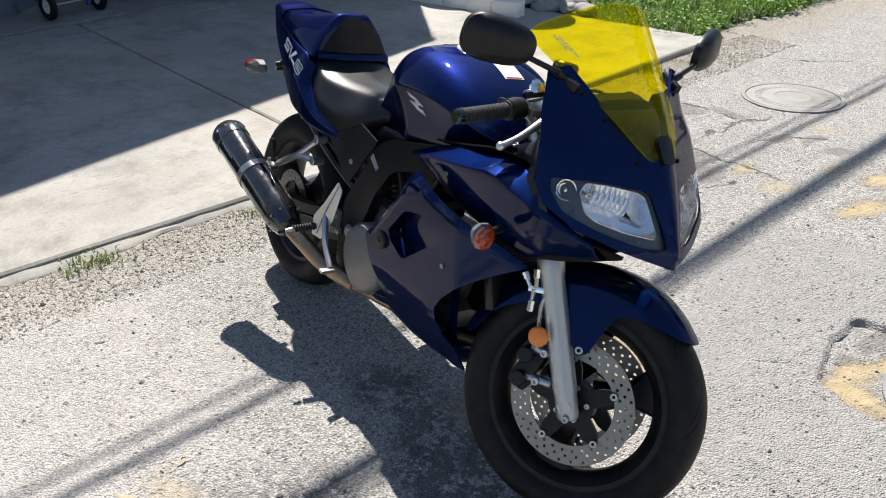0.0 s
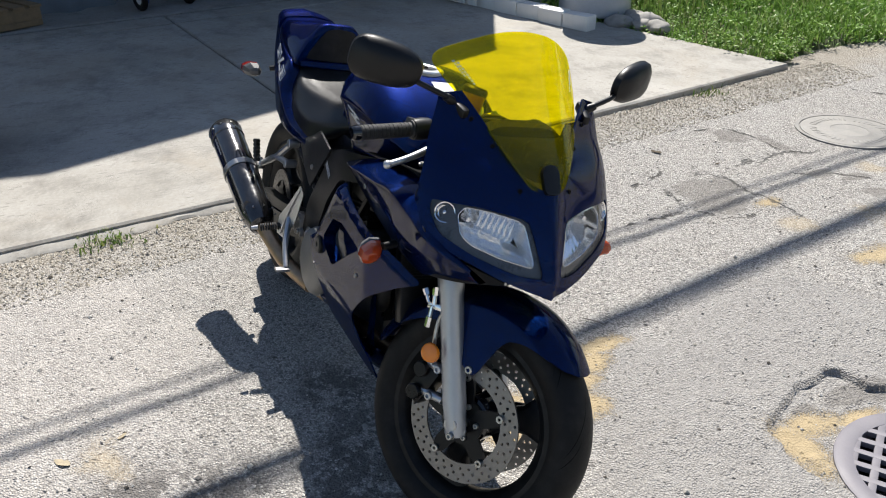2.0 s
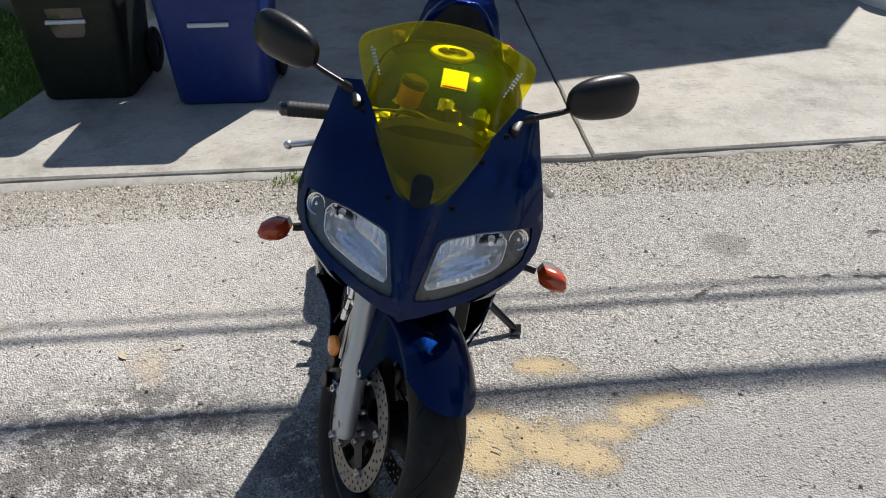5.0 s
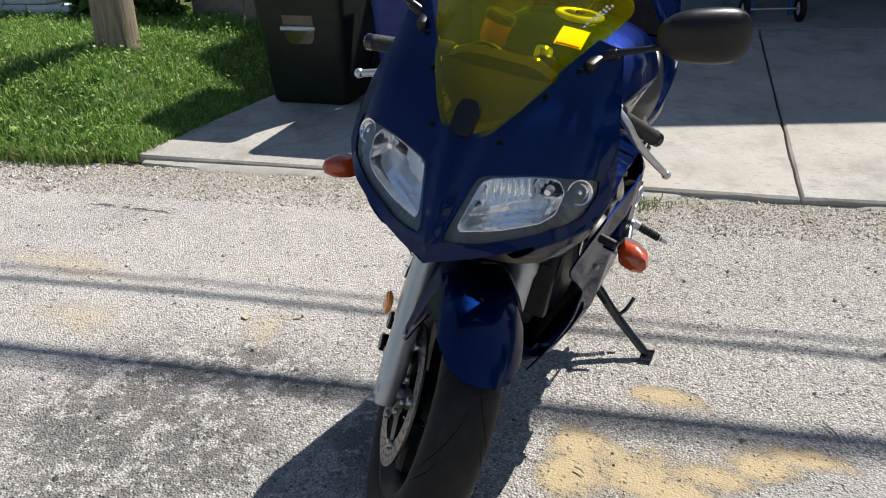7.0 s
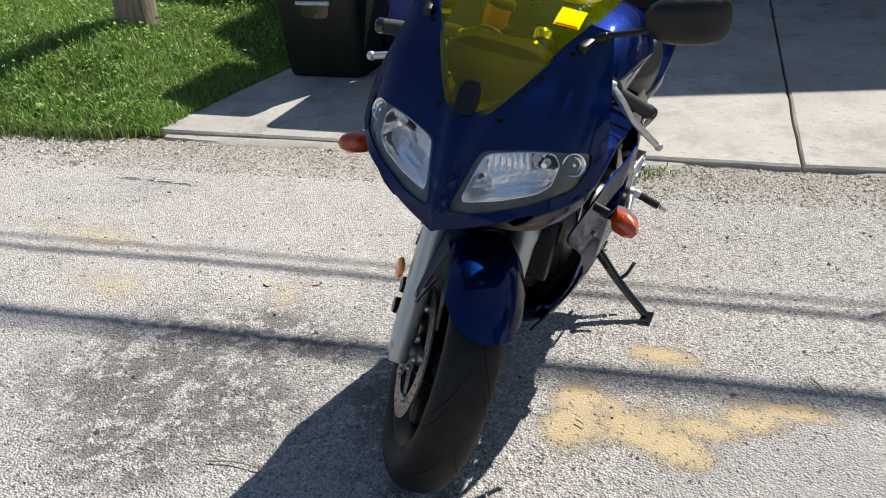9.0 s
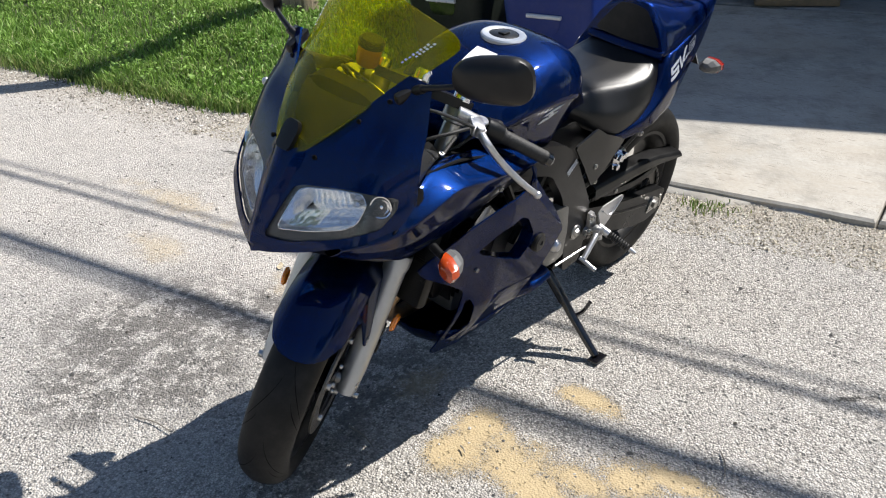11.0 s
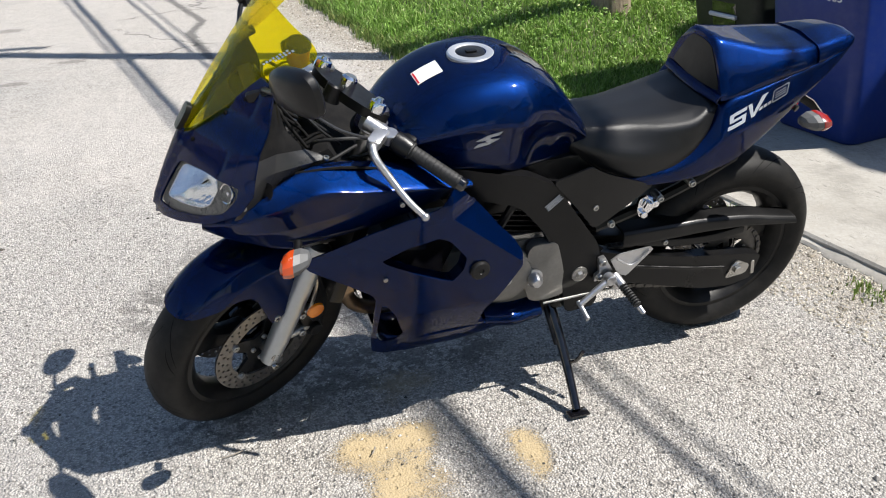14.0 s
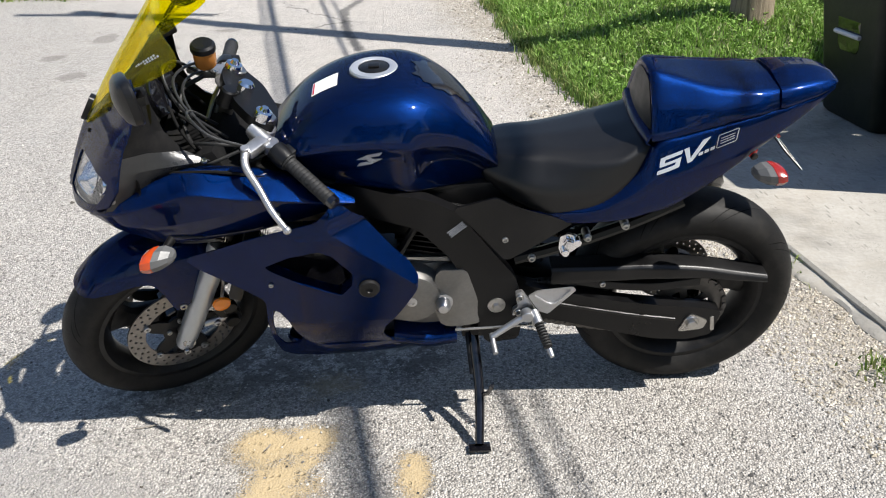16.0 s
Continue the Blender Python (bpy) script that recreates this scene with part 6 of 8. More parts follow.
for x, k, lift in ((1.10, 0.76, 0.085), (1.085, 0.88, 0.055), (1.05, 0.97, 0.030), (0.99, 1.0, 0.020), (0.90, 1.0, 0.020), (0.80, 0.96, 0.028), (0.72, 0.86, 0.040), (0.66, 0.72, 0.075)):
    half = [(0.172 * k, 0.300), (0.158 * k, 0.262 + lift * 0.2), (0.136 * k, 0.220 + lift * 0.7), (0.100 * k, 0.185 + lift), (0.045 * k, 0.168 + lift)]
    outer = half + [(-y, z) for y, z in reversed(half)]
    inner = [(y * 0.95, z + 0.006) for y, z in reversed(outer)]
    rings.append([Vector((x, y, z)) for y, z in outer + inner])
loft(bm, rings)
part("belly_pan", bm, BLUE, bike, "dark blue belly pan under the fairing", 60)
bm = bmesh.new()
for s in (1, -1):
    rows = []
    for i in range(15):
        x = 0.815 - 0.165 * i / 14
        z = along((0.645, 0.68, 0.72, 0.78, 0.82), (0.306, 0.302, 0.296, 0.306, 0.316), x)
        rows.append(folded([(x, s * 0.118, z + 0.020), (x, s * 0.160, z), (x, s * 0.168, z - 0.014), (x, s * 0.150, z - 0.040)], 0.004, 4))
    part("belly_strip", moulded(rows, 0.004, (0, -s, 0.2)), BLUE, bike, "metallic blue lower fairing strip", 50)
    LIP = [(1.095, 0.470), (1.112, 0.43), (1.122, 0.345), (1.112, 0.290), (1.03, 0.264), (1.02, 0.30), (1.075, 0.325), (1.092, 0.37), (1.082, 0.45)]
    if s < 0:
        part("duct_lip", sheet(bmesh.new(), eased(LIP, 0.12, 2), lambda x, z, s=s: Vector((x, s * (0.166 - 0.25 * max(0.0, 0.36 - z)), z)), 0.02, 0.005, (), (1.1, 0, 0.4)), BLUE, bike, "dark blue upright lip before the radiator duct")
    INNER = [(1.16, 0.62), (1.0, 0.66), (0.89, 0.56), (0.94, 0.47), (1.06, 0.49)] if s > 0 else [(1.15, 0.625), (1.01, 0.645), (0.94, 0.63), (0.86, 0.54), (0.865, 0.505), (0.935, 0.465), (1.06, 0.55)]
    part("vent_duct", sheet(bmesh.new(), eased(INNER, 0.1, 1), lambda x, z, s=s: Vector((x, s * ((0.175 - 0.25 * max(0.0, 1.1 - x)) if s > 0 else 0.222 - 0.16 * max(0.0, 0.66 - z) - 0.05 * max(0.0, 1.1 - x)), z)), 0.03, 0.004, (), (1.0, 0, 0.55)), GLOSS if s > 0 else BLUE, bike, "dark vent duct inside the fairing")
    bm2 = lathe(bmesh.new(), [(0.0, 0.004), (0.006, 0.004), (0.008, 0.007), (0.022, 0.006), (0.026, 0.002), (0.026, -0.01)], (0.866, s * 0.231, 0.533) if s > 0 else (0.836, -0.232, 0.497), (-0.1, s, 0), 28)
    part("fairing_cap", bm2, RIMM, bike, "round black fairing mount cap")
    for x, y, z in ((1.103, 0.217, 0.545) if s > 0 else (1.118, 0.236, 0.538), (1.06, 0.219, 0.752), (1.41, 0.238 if s > 0 else 0.224, 0.818)):
        part("fairing_screw", bolt_head(bmesh.new(), (x, s * y, z), (0, s, 0), 0.006, 0.003), STEEL, bike)
    # black inner panels between cowl, fairing and cockpit
    ks = (0, 1, 2, 3, 4, 5)
    EDGE = ((0.236, 0.790), (0.243, 0.838), (0.240, 0.880), (0.232, 0.920), (0.217, 0.970), (0.197, 1.035))
    RIDGE = ((1.395, 0.224, 0.786), (1.360, 0.212, 0.834), (1.334, 0.206, 0.874), (1.326, 0.195, 0.912), (1.322, 0.183, 0.958), (1.318, 0.174, 1.012))
    INNER_ = ((1.360, 0.206, 0.798), (1.280, 0.166, 0.846), (1.206, 0.152, 0.862), (1.262, 0.148, 0.888), (1.298, 0.142, 0.936), (1.312, 0.146, 1.004))
    rows = []
    for i in range(21):
        k = 5 * i / 20
        edge = nose(s * along(ks, [q[0] for q in EDGE], k), along(ks, [q[1] for q in EDGE], k), -0.005)
        ridge, far = (Vector([float(np.interp(k, ks, [q[c] for q in tab])) for c in range(3)]) for tab in (RIDGE, INNER_))
        ridge.y *= s
        far.y *= s
        rows.append(folded([edge, ridge, far], 0.002, 5))
    part("inner_panel", moulded(rows[:13], 0.004, (-0.4, -s, 0)), GREYP, bike, "matt grey-black folded inner fairing panel", 12)
    part("cowl_lining", moulded(rows[12:], 0.004, (-0.4, -s, 0)), MATT, bike, "black lining behind the cowl edge", 12)
    part("flange_screw", bolt_head(bmesh.new(), (1.216, s * 0.158, 0.866), (0, 0.4 * s, 1), 0.007, 0.003), STEEL, bike)
    CHIN = [(1.46, 0.725), (1.36, 0.70), (1.24, 0.68), (1.20, 0.64), (1.30, 0.63), (1.42, 0.66), (1.52, 0.70)]
    part("under_cowl", sheet(bmesh.new(), eased(CHIN, 0.12, 2), lambda x, z, s=s: Vector((x, s * (along((1.2, 1.35, 1.54), (0.228, 0.215, 0.06), x) - 0.9 * max(0, 0.72 - z)), z)), 0.02, 0.004, (), (1.3, 0, 0.75)), PLASTIC, bike, "black plastic under the nose")
bm = bmesh.new()
box(bm, (1.27, 0, 0.79), (0.20, 0.26, 0.10), Matrix.Rotation(radians(25), 4, "Y"), 0.02)
box(bm, (1.12, 0, 0.74), (0.12, 0.20, 0.14), None, 0.02)
part("airbox", bm, MATT, bike, "black airbox and wiring behind the nose")
WELL = [(0.93, -0.165), (0.93, 0.165), (1.05, 0.175), (1.16, 0.185), (1.28, 0.185), (1.36, 0.16), (1.36, -0.16), (1.28, -0.185), (1.16, -0.185), (1.05, -0.175)]
part("cockpit_floor", sheet(bmesh.new(), WELL, lambda x, y: Vector((x, y, along((0.9, 1.05, 1.2, 1.36), (0.775, 0.800, 0.828, 0.828), x) + 0.35 * max(0.0, abs(y) - 0.11))), 0.03, 0.004, (), (1.1, 0, 0.5)), MATT, bike, "black liner between the fairing sides")
for s in (1, -1):
    for pts in ([(1.30, s * 0.05, 0.95), (1.27, s * 0.09, 0.90), (1.22, s * 0.10, 0.84), (1.10, s * 0.09, 0.80)], [(1.31, s * 0.02, 0.93), (1.25, s * 0.03, 0.88), (1.20, s * 0.06, 0.83), (1.05, s * 0.06, 0.79)]):
        part("wiring", tube(bmesh.new(), pts, 0.0038, 8), MATT, bike)
    part("connector", box(bmesh.new(), (1.23, s * 0.115, 0.845), (0.035, 0.022, 0.026), Matrix.Rotation(radians(30), 4, "Y"), 0.003), PLASTIC, bike)
bm = sheet(bmesh.new(), eased([(-0.12, 0.0), (0.12, 0.0), (0.11, 0.075), (0.06, 0.105), (-0.06, 0.105), (-0.11, 0.075)], 0.15, 2), lambda u, v: Vector((1.315 + 0.35 * v * 0.6, u, 0.93 + v * 0.8)), 0.02, 0.03, (), (1.5, 0, 0.9))
gauges = part("instrument_panel", bm, MATT, bike, "black instrument panel behind the screen")
for y, r in ((0.045, 0.042), (-0.05, 0.035)):
    part("dial", lathe(bmesh.new(), [(0.0, 0.002), (r - 0.004, 0.002), (r, 0.006), (r + 0.003, 0.004), (r + 0.003, -0.01)], (1.318, y, 0.972), (-0.95, 0, 0.35), 28), GLOSS, gauges)

DASH = [(0.0, 0.912), (0.055, 0.930), (0.10, 0.968), (0.118, 0.985), (0.0, 0.992)]
part("dash_cover", sheet(bmesh.new(), eased(both(DASH), 0.1, 1), lambda u, v: screen(u, v) + Vector((-0.045 - 0.5 * max(0.0, v - 0.96), 0, 0)), 0.02, 0.003, (), IN), MATT, bike, "matt black cover under the screen")

# ---- fuel cap, sticker, emblems ----
bm = bmesh.new()
cap_m = Matrix.Translation((0.828, 0, 1.0)) @ Matrix.Rotation(radians(1.0), 4, "Y")
lathe(bm, [(0.037, 0.0), (0.037, 0.0045), (0.039, 0.0058), (0.054, 0.0048), (0.057, 0.001), (0.057, -0.01)], (0.828, 0, 1.0015), (0.01, 0, 1), 44)
cap = part("fuel_cap", bm, CAPM, bike, "silver ringed fuel filler cap")
bm = lathe(bmesh.new(), [(0.0, 0.006), (0.034, 0.006), (0.038, 0.003)], (0.828, 0, 1.0), (0.01, 0, 1), 36)
box(bm, (0.828, 0, 1.008), (0.026, 0.018, 0.006), None, 0.002)
part("cap_lid", bm, PLASTIC, cap, "black cap lid with a lock flap")
from mathutils.bvhtree import BVHTree


def skin(ob):
    """A lookup for the outer surface of a finished mesh."""
    return BVHTree.FromPolygons([v.co for v in ob.data.vertices], [p.vertices for p in ob.data.polygons])


tank_skin = skin(tank)


def over_tank(x, y, lift):
    hit = tank_skin.ray_cast(Vector((x, y, 1.3)), Vector((0, 0, -1)))
    return hit[0] + hit[1] * lift


for nm, mt, x0, x1, y0, y1, lift in (("tank_label", WHITE, 0.912, 0.972, -0.012, 0.050, 0.001), ("label_bar", REDM, 0.9665, 0.9705, -0.008, 0.046, 0.0016)):
    bm = sheet(bmesh.new(), [(x0, y0), (x1, y0), (x1, y1), (x0, y1)], lambda u, v, lift=lift: over_tank(u, v, lift + 0.0008), 0.012, 0.0006, (), (0.9, 0, 0.8))
    part(nm, bm, mt, bike, "white paper label on the tank" if nm == "tank_label" else "")
def on_tank(x, z, s, lift=0.0008):
    hit = tank_skin.ray_cast(Vector((x, s * 0.6, z)), Vector((0, -s, 0)))
    return hit[0] + hit[1] * lift


for s in (1, -1):
    bm = bmesh.new()
    for pts in ([(0.868, 0.865), (0.846, 0.880), (0.819, 0.887), (0.825, 0.877), (0.842, 0.873), (0.836, 0.865)], [(0.820, 0.868), (0.842, 0.853), (0.869, 0.846), (0.863, 0.856), (0.846, 0.860), (0.852, 0.868)]):
        sheet(bm, [(0.844 + (q[0] - 0.844) * 1.2, 0.867 + (q[1] - 0.867) * 1.2) for q in pts], lambda x, z, s=s: on_tank(x, z, s, 0.0015), 0.02, 0.0012, (), (0.84, 0, 0.8))
    part("tank_emblem", bm, SILVERD, bike, "silver slanted badge on the tank")


PAD = [(0.735, 0.0), (0.730, 0.018), (0.742, 0.034), (0.722, 0.040), (0.715, 0.058), (0.700, 0.056), (0.690, 0.070), (0.672, 0.058), (0.655, 0.060), (0.640, 0.036), (0.618, 0.030), (0.605, 0.0)]
pad = [Vector(q) for q in PAD] + [Vector((q[0], -q[1])) for q in reversed(PAD[1:-1])]
part("tank_pad", sheet(bmesh.new(), pad, lambda u, v: over_tank(u, v, 0.0022), 0.012, 0.0015, (), (0.7, 0, 0.7)), GLOSS, bike, "black rubber tank protector with a notched edge")


# ---- steering head, bars, levers ----
def st(bm):
    return turned(bm, STEER)


bm = bmesh.new()
CL = [(-0.13, 1.115), (-0.10, 1.155), (-0.04, 1.17), (0.04, 1.17), (0.10, 1.155), (0.13, 1.115), (0.10, 1.095), (0.05, 1.075), (-0.05, 1.075), (-0.10, 1.095)]
sheet(bm, eased(CL, 0.15, 2), lambda u, v: Vector((v, u, 0.955 + 0.466 * (v - 1.128))), 0.03, 0.022, (), (1.13, 0, 0.5))
clamp = part("top_clamp", st(bm), FRAMEM, bike, "black top fork clamp")
for s in (1, -1):
    c = Vector((1.128, s * 0.098, 0.962))
    part("fork_cap", st(lathe(bmesh.new(), [(0.0, 0.022), (0.008, 0.022), (0.012, 0.014), (0.019, 0.012), (0.0215, 0.004), (0.0215, -0.01)], c, FORK_UP, 24)), CHROME, clamp, "bright fork cap")
bm = lathe(bmesh.new(), [(0.0, 0.024), (0.014, 0.024), (0.019, 0.018), (0.020, -0.03)], (1.135, 0.0, 0.965), FORK_UP, 26)
part("steering_nut", st(bm), CHROME, clamp)
bm = lathe(bmesh.new(), [(0.0, 0.012), (0.016, 0.012), (0.020, 0.008), (0.022, -0.03)], (1.172, 0.0, 0.970), FORK_UP, 26)
part("ignition_switch", st(bm), FRAMEM, clamp, "round chrome ignition switch")
part("lower_clamp", st(box(bmesh.new(), (1.245, 0, 0.70), (0.10, 0.26, 0.05), Matrix.Rotation(radians(-25), 4, "Y"), 0.015)), FRAMEM, bike)
for s in (1, -1):
    a, b = Vector((1.152, s * 0.115, 0.930)), Vector((1.063, s * 0.330, 0.862))
    d = (b - a).normalized()
    L = (b - a).length
    bm = rod(bmesh.new(), a, b, 0.0105, None, 16)
    bar = part("handlebar", st(bm), PLASTIC, bike, "black clip-on handlebar")
    bm = bmesh.new()
    rod(bm, Vector((1.143, s * 0.098, 0.90)), Vector((1.129, s * 0.098, 0.935)), 0.031, None, 22)
    rod(bm, a - d * 0.02, a + d * 0.035, 0.018, None, 18)
    part("bar_clamp", st(bm), ALLOY, bar, "alloy bar clamp")
    bm = bmesh.new()
    g0 = 0.44
    prof = []
    for k in range(13):
        h = L * (g0 + (0.93 - g0) * k / 12)
        prof += [(0.0168, h), (0.0168, h + 0.006), (0.0158, h + 0.0065)]
    lathe(bm, [(0.0215, L * g0 - 0.008), (0.0215, L * g0 - 0.002), *prof, (0.018, L * 0.945), (0.012, L * 0.95)], a, d, 22)
    part("grip", st(bm), GRIP, bar, "ribbed black rubber grip")
    part("bar_end", st(lathe(bmesh.new(), [(0.012, L * 0.95), (0.0165, L * 0.955), (0.0165, L * 1.01), (0.012, L * 1.03), (0.0, L * 1.03)], a, d, 22)), GLOSS, bar)
    bm = bmesh.new()
    c = a + d * (L * 0.33)
    lathe(bm, [(0.012, -0.026), (0.024, -0.022), (0.026, 0.0), (0.024, 0.02), (0.012, 0.024)], c, d, 18)
    box(bm, c + Vector((-0.022, 0, -0.004)), (0.03, 0.034, 0.042), Matrix.Rotation(radians(22 * s), 4, "Z"), 0.008)
    sw = part("switch_housing", st(bm), PLASTIC, bar, "black switch housing")
    if s > 0:
        bm = box(bmesh.new(), c + Vector((-0.034, 0.006, 0.010)), (0.010, 0.018, 0.012), Matrix.Rotation(radians(22), 4, "Z"), 0.002)
        part("horn_button", st(bm), YELLOWM, sw, "small yellow switch")
    bm = bmesh.new()
    piv = Vector((1.198, s * 0.165, 0.935))
    box(bm, a.lerp(piv, 0.5) + d * 0.015, (0.06, 0.032, 0.022), Matrix.Rotation(radians(25 * s), 4, "Z"), 0.006)
    rod(bm, a + d * 0.045 + Vector((0.0, 0, -0.014)), a + d * 0.045 + Vector((0, 0, 0.014)), 0.019, None, 16)
    rod(bm, piv - Vector((0, 0, 0.012)), piv + Vector((0, 0, 0.012)), 0.010, None, 12)
    perch = part("lever_perch", st(bm), ALLOY, bar, "alloy lever perch")
    tip = Vector((1.178, s * 0.335, 0.832))
    bm = tube(bmesh.new(), [piv, piv + Vector((0.012, s * 0.03, -0.018)), Vector((1.200, s * 0.235, 0.885)), Vector((1.192, s * 0.29, 0.855)), tip], (0.010, 0.007), 10)
    bmesh.ops.create_icosphere(bm, subdivisions=2, radius=0.010, matrix=Matrix.Translation(tip))
    part("lever", st(bm), ALLOY, bar, "polished alloy lever with a ball end")
bm = bmesh.new()
rc = Vector((1.185, -0.118, 0.975))
lathe(bm, [(0.0, 0.0), (0.022, 0.0), (0.026, 0.006), (0.027, 0.045)], rc, (0, 0, 1), 26)
res = part("fluid_reservoir", st(bm), FLUID, bike, "translucent brake fluid reservoir with a black cap")
part("reservoir_cap", st(lathe(bmesh.new(), [(0.0, 0.062), (0.024, 0.062), (0.029, 0.057), (0.030, 0.045), (0.027, 0.045)], rc, (0, 0, 1), 26)), PLASTIC, res)
part("reservoir_stay", st(tube(bmesh.new(), [(1.185, -0.118, 0.975), (1.175, -0.125, 0.95), (1.15, -0.13, 0.93)], 0.006, 8)), STEEL, res)
cables = [[(1.195, 0.14, 0.93), (1.25, 0.12, 0.94), (1.28, 0.06, 0.90), (1.22, 0.03, 0.80), (1.12, 0.06, 0.72)], [(1.195, -0.14, 0.93), (1.26, -0.10, 0.93), (1.28, -0.02, 0.86), (1.24, 0.02, 0.76)],
          [(1.13, 0.16, 0.91), (1.18, 0.13, 0.87), (1.20, 0.08, 0.83), (1.16, 0.05, 0.76)], [(1.13, -0.16, 0.91), (1.19, -0.12, 0.86), (1.22, -0.06, 0.82), (1.15, -0.03, 0.74)], [(1.20, 0.12, 0.90), (1.29, 0.10, 0.87), (1.30, 0.02, 0.82), (1.26, -0.05, 0.75)]]
for pts, r in (([(1.13, -0.17, 0.925), (1.21, -0.15, 0.965), (1.275, -0.08, 0.985), (1.27, 0.0, 0.95), (1.20, 0.03, 0.87)], 0.0034), ([(1.13, -0.165, 0.92), (1.22, -0.13, 0.95), (1.265, -0.05, 0.965), (1.25, 0.03, 0.92), (1.19, 0.05, 0.85)], 0.0034),
               ([(1.20, 0.15, 0.94), (1.26, 0.13, 0.975), (1.285, 0.06, 0.985), (1.26, -0.01, 0.94), (1.20, -0.03, 0.86)], 0.0038), ([(1.20, -0.145, 0.94), (1.25, -0.15, 0.985), (1.29, -0.11, 0.99), (1.28, -0.06, 0.93), (1.22, -0.05, 0.84)], 0.0038)):
    part("control_cable", st(tube(bmesh.new(), pts, r, 8)), GREYP, bike, "dark control cable behind the screen")
for k, pts in enumerate(cables):
    part("cable", st(tube(bmesh.new(), pts, 0.0055 if k % 2 else 0.0042, 8)), GRIP if k != 3 else STEEL, bike)

# ---- mirrors, indicators, reflectors ----
for s in (1, -1):
    base = Vector((1.338, s * 0.163, 1.048))
    bm = bmesh.new()
    box(bm, base + Vector((0.0, 0, -0.01)), (0.070, 0.018, 0.022), Matrix.Rotation(radians(18), 4, "Y") @ Matrix.Rotation(radians(-14 * s), 4, "Z"), 0.007)
    rod(bm, base + Vector((-0.005, s * 0.008, -0.004)), base + Vector((0.0, s * 0.03, 0.008)), 0.011, 0.009, 14)
    mirror = part("mirror", bm, PLASTIC, bike, "matt black fairing mirror on a slim stalk")
    elbow = base + Vector((0.0, s * 0.026, 0.008))
    head = Vector((1.298, s * 0.320, 1.105))
    part("mirror_stalk", tube(bmesh.new(), [elbow, elbow.lerp(head, 0.4) + Vector((0.004, 0, -0.002)), head + Vector((0.012, -s * 0.05, -0.02))], (0.0062, 0.0055), 10), PLASTIC, mirror)
    rings = []
    ax = Vector((-0.88, s * -0.42, 0.12)).normalized()
    yv = Vector((-0.46 * s, 1.0, 0.16 * s)).normalized()
    zv = ax.cross(yv).normalized()
    if zv.z < 0:
        zv = -zv
    for f, sc in ((0.022, 0.10), (0.019, 0.45), (0.012, 0.78), (0.001, 0.97), (-0.012, 1.0), (-0.017, 0.96)):
        row = []
        for k in range(32):
            a = 2 * math.pi * k / 32
            c_, s_ = math.cos(a), math.sin(a)
            u = 0.078 * math.copysign(abs(c_) ** 0.72, c_) * sc
            v = 0.047 * math.copysign(abs(s_) ** 0.72, s_) * sc * (1.0 - 0.16 * math.copysign(abs(c_), c_) * -s)
            row.append(head - ax * f + yv * u + zv * v)
        rings.append(row)
    part("mirror_housing", loft(bmesh.new(), rings), PLASTIC, mirror, "rounded matt black mirror shell")
    row2 = [head + ax * 0.0175 + (p - head + ax * -0.017) * 0.95 for p in rings[-1]]
    bm = bmesh.new()
    bm.faces.new([bm.verts.new(p) for p in row2])
    bmesh.ops.recalc_face_normals(bm, faces=bm.faces[:])
    part("mirror_glass", bm, MIRRORM, mirror, "mirror glass")

    def blinker(root, tip, fwd, lens, nm):
        d = (tip - root).normalized()
        stem = part(nm, rod(bmesh.new(), root, root.lerp(tip, 0.5), 0.010, 0.009, 12), PLASTIC, bike, "turn indicator on a short black stem")
        up_ = d.cross(fwd).normalized()
        prof = ((-0.036, 0.25), (-0.030, 0.62), (-0.012, 0.95), (0.004, 1.0))
        def hexr(f, k):
            return [tip + fwd * f + d * (0.031 * k * x) + up_ * (0.024 * k * y) for x, y in ((-1, 0), (-0.72, 0.85), (0.1, 1.0), (0.85, 0.62), (1.05, 0), (0.85, -0.62), (0.1, -1.0), (-0.72, -0.85))]
        part("indicator_shell", loft(bmesh.new(), [hexr(f, k) for f, k in prof]), SHELLM, stem, "grey shell", 18)
        part("indicator_lens", loft(bmesh.new(), [hexr(0.0035, 1.03), hexr(0.014, 1.02), hexr(0.028, 0.86), hexr(0.036, 0.45)]), lens, stem, "orange ribbed lens")
    blinker(Vector((1.305, s * 0.235, 0.708)), Vector((1.322, s * 0.302, 0.703)), Vector((0.94, s * 0.22, -0.05)).normalized(), AMBER, "front_indicator")
    blinker(Vector((-0.055, 0.06, 0.80)) if s > 0 else Vector((-0.02, -0.10, 0.79)), Vector((-0.088, 0.168, 0.775)) if s > 0 else Vector((-0.066, -0.212, 0.764)), Vector((-0.95, s * 0.15, 0.05)).normalized(), DARKAMBER, "rear_indicator")
    bm = lathe(bmesh.new(), [(0.0, 0.005), (0.011, 0.0045), (0.014, 0.002), (0.014, -0.006), (0.0, -0.006)], (-0.065, s * 0.105, 0.800) if s > 0 else (-0.030, -0.125, 0.752), (-0.2, s, 0), 18)
    part("side_reflector", bm, REDM, bike, "small round red reflector")
    # fork reflector, caliper, fender bolt
    c = Vector((1.322, s * 0.142, 0.435))
    bm = lathe(bmesh.new(), [(0.0, 0.008), (0.018, 0.0078), (0.022, 0.006), (0.024, 0.0), (0.018, -0.004)], c, (0.12, s, 0), 28)
    part("fork_reflector", st(bm), AMBERR, bike, "round amber fork reflector")
    bm = bmesh.new()
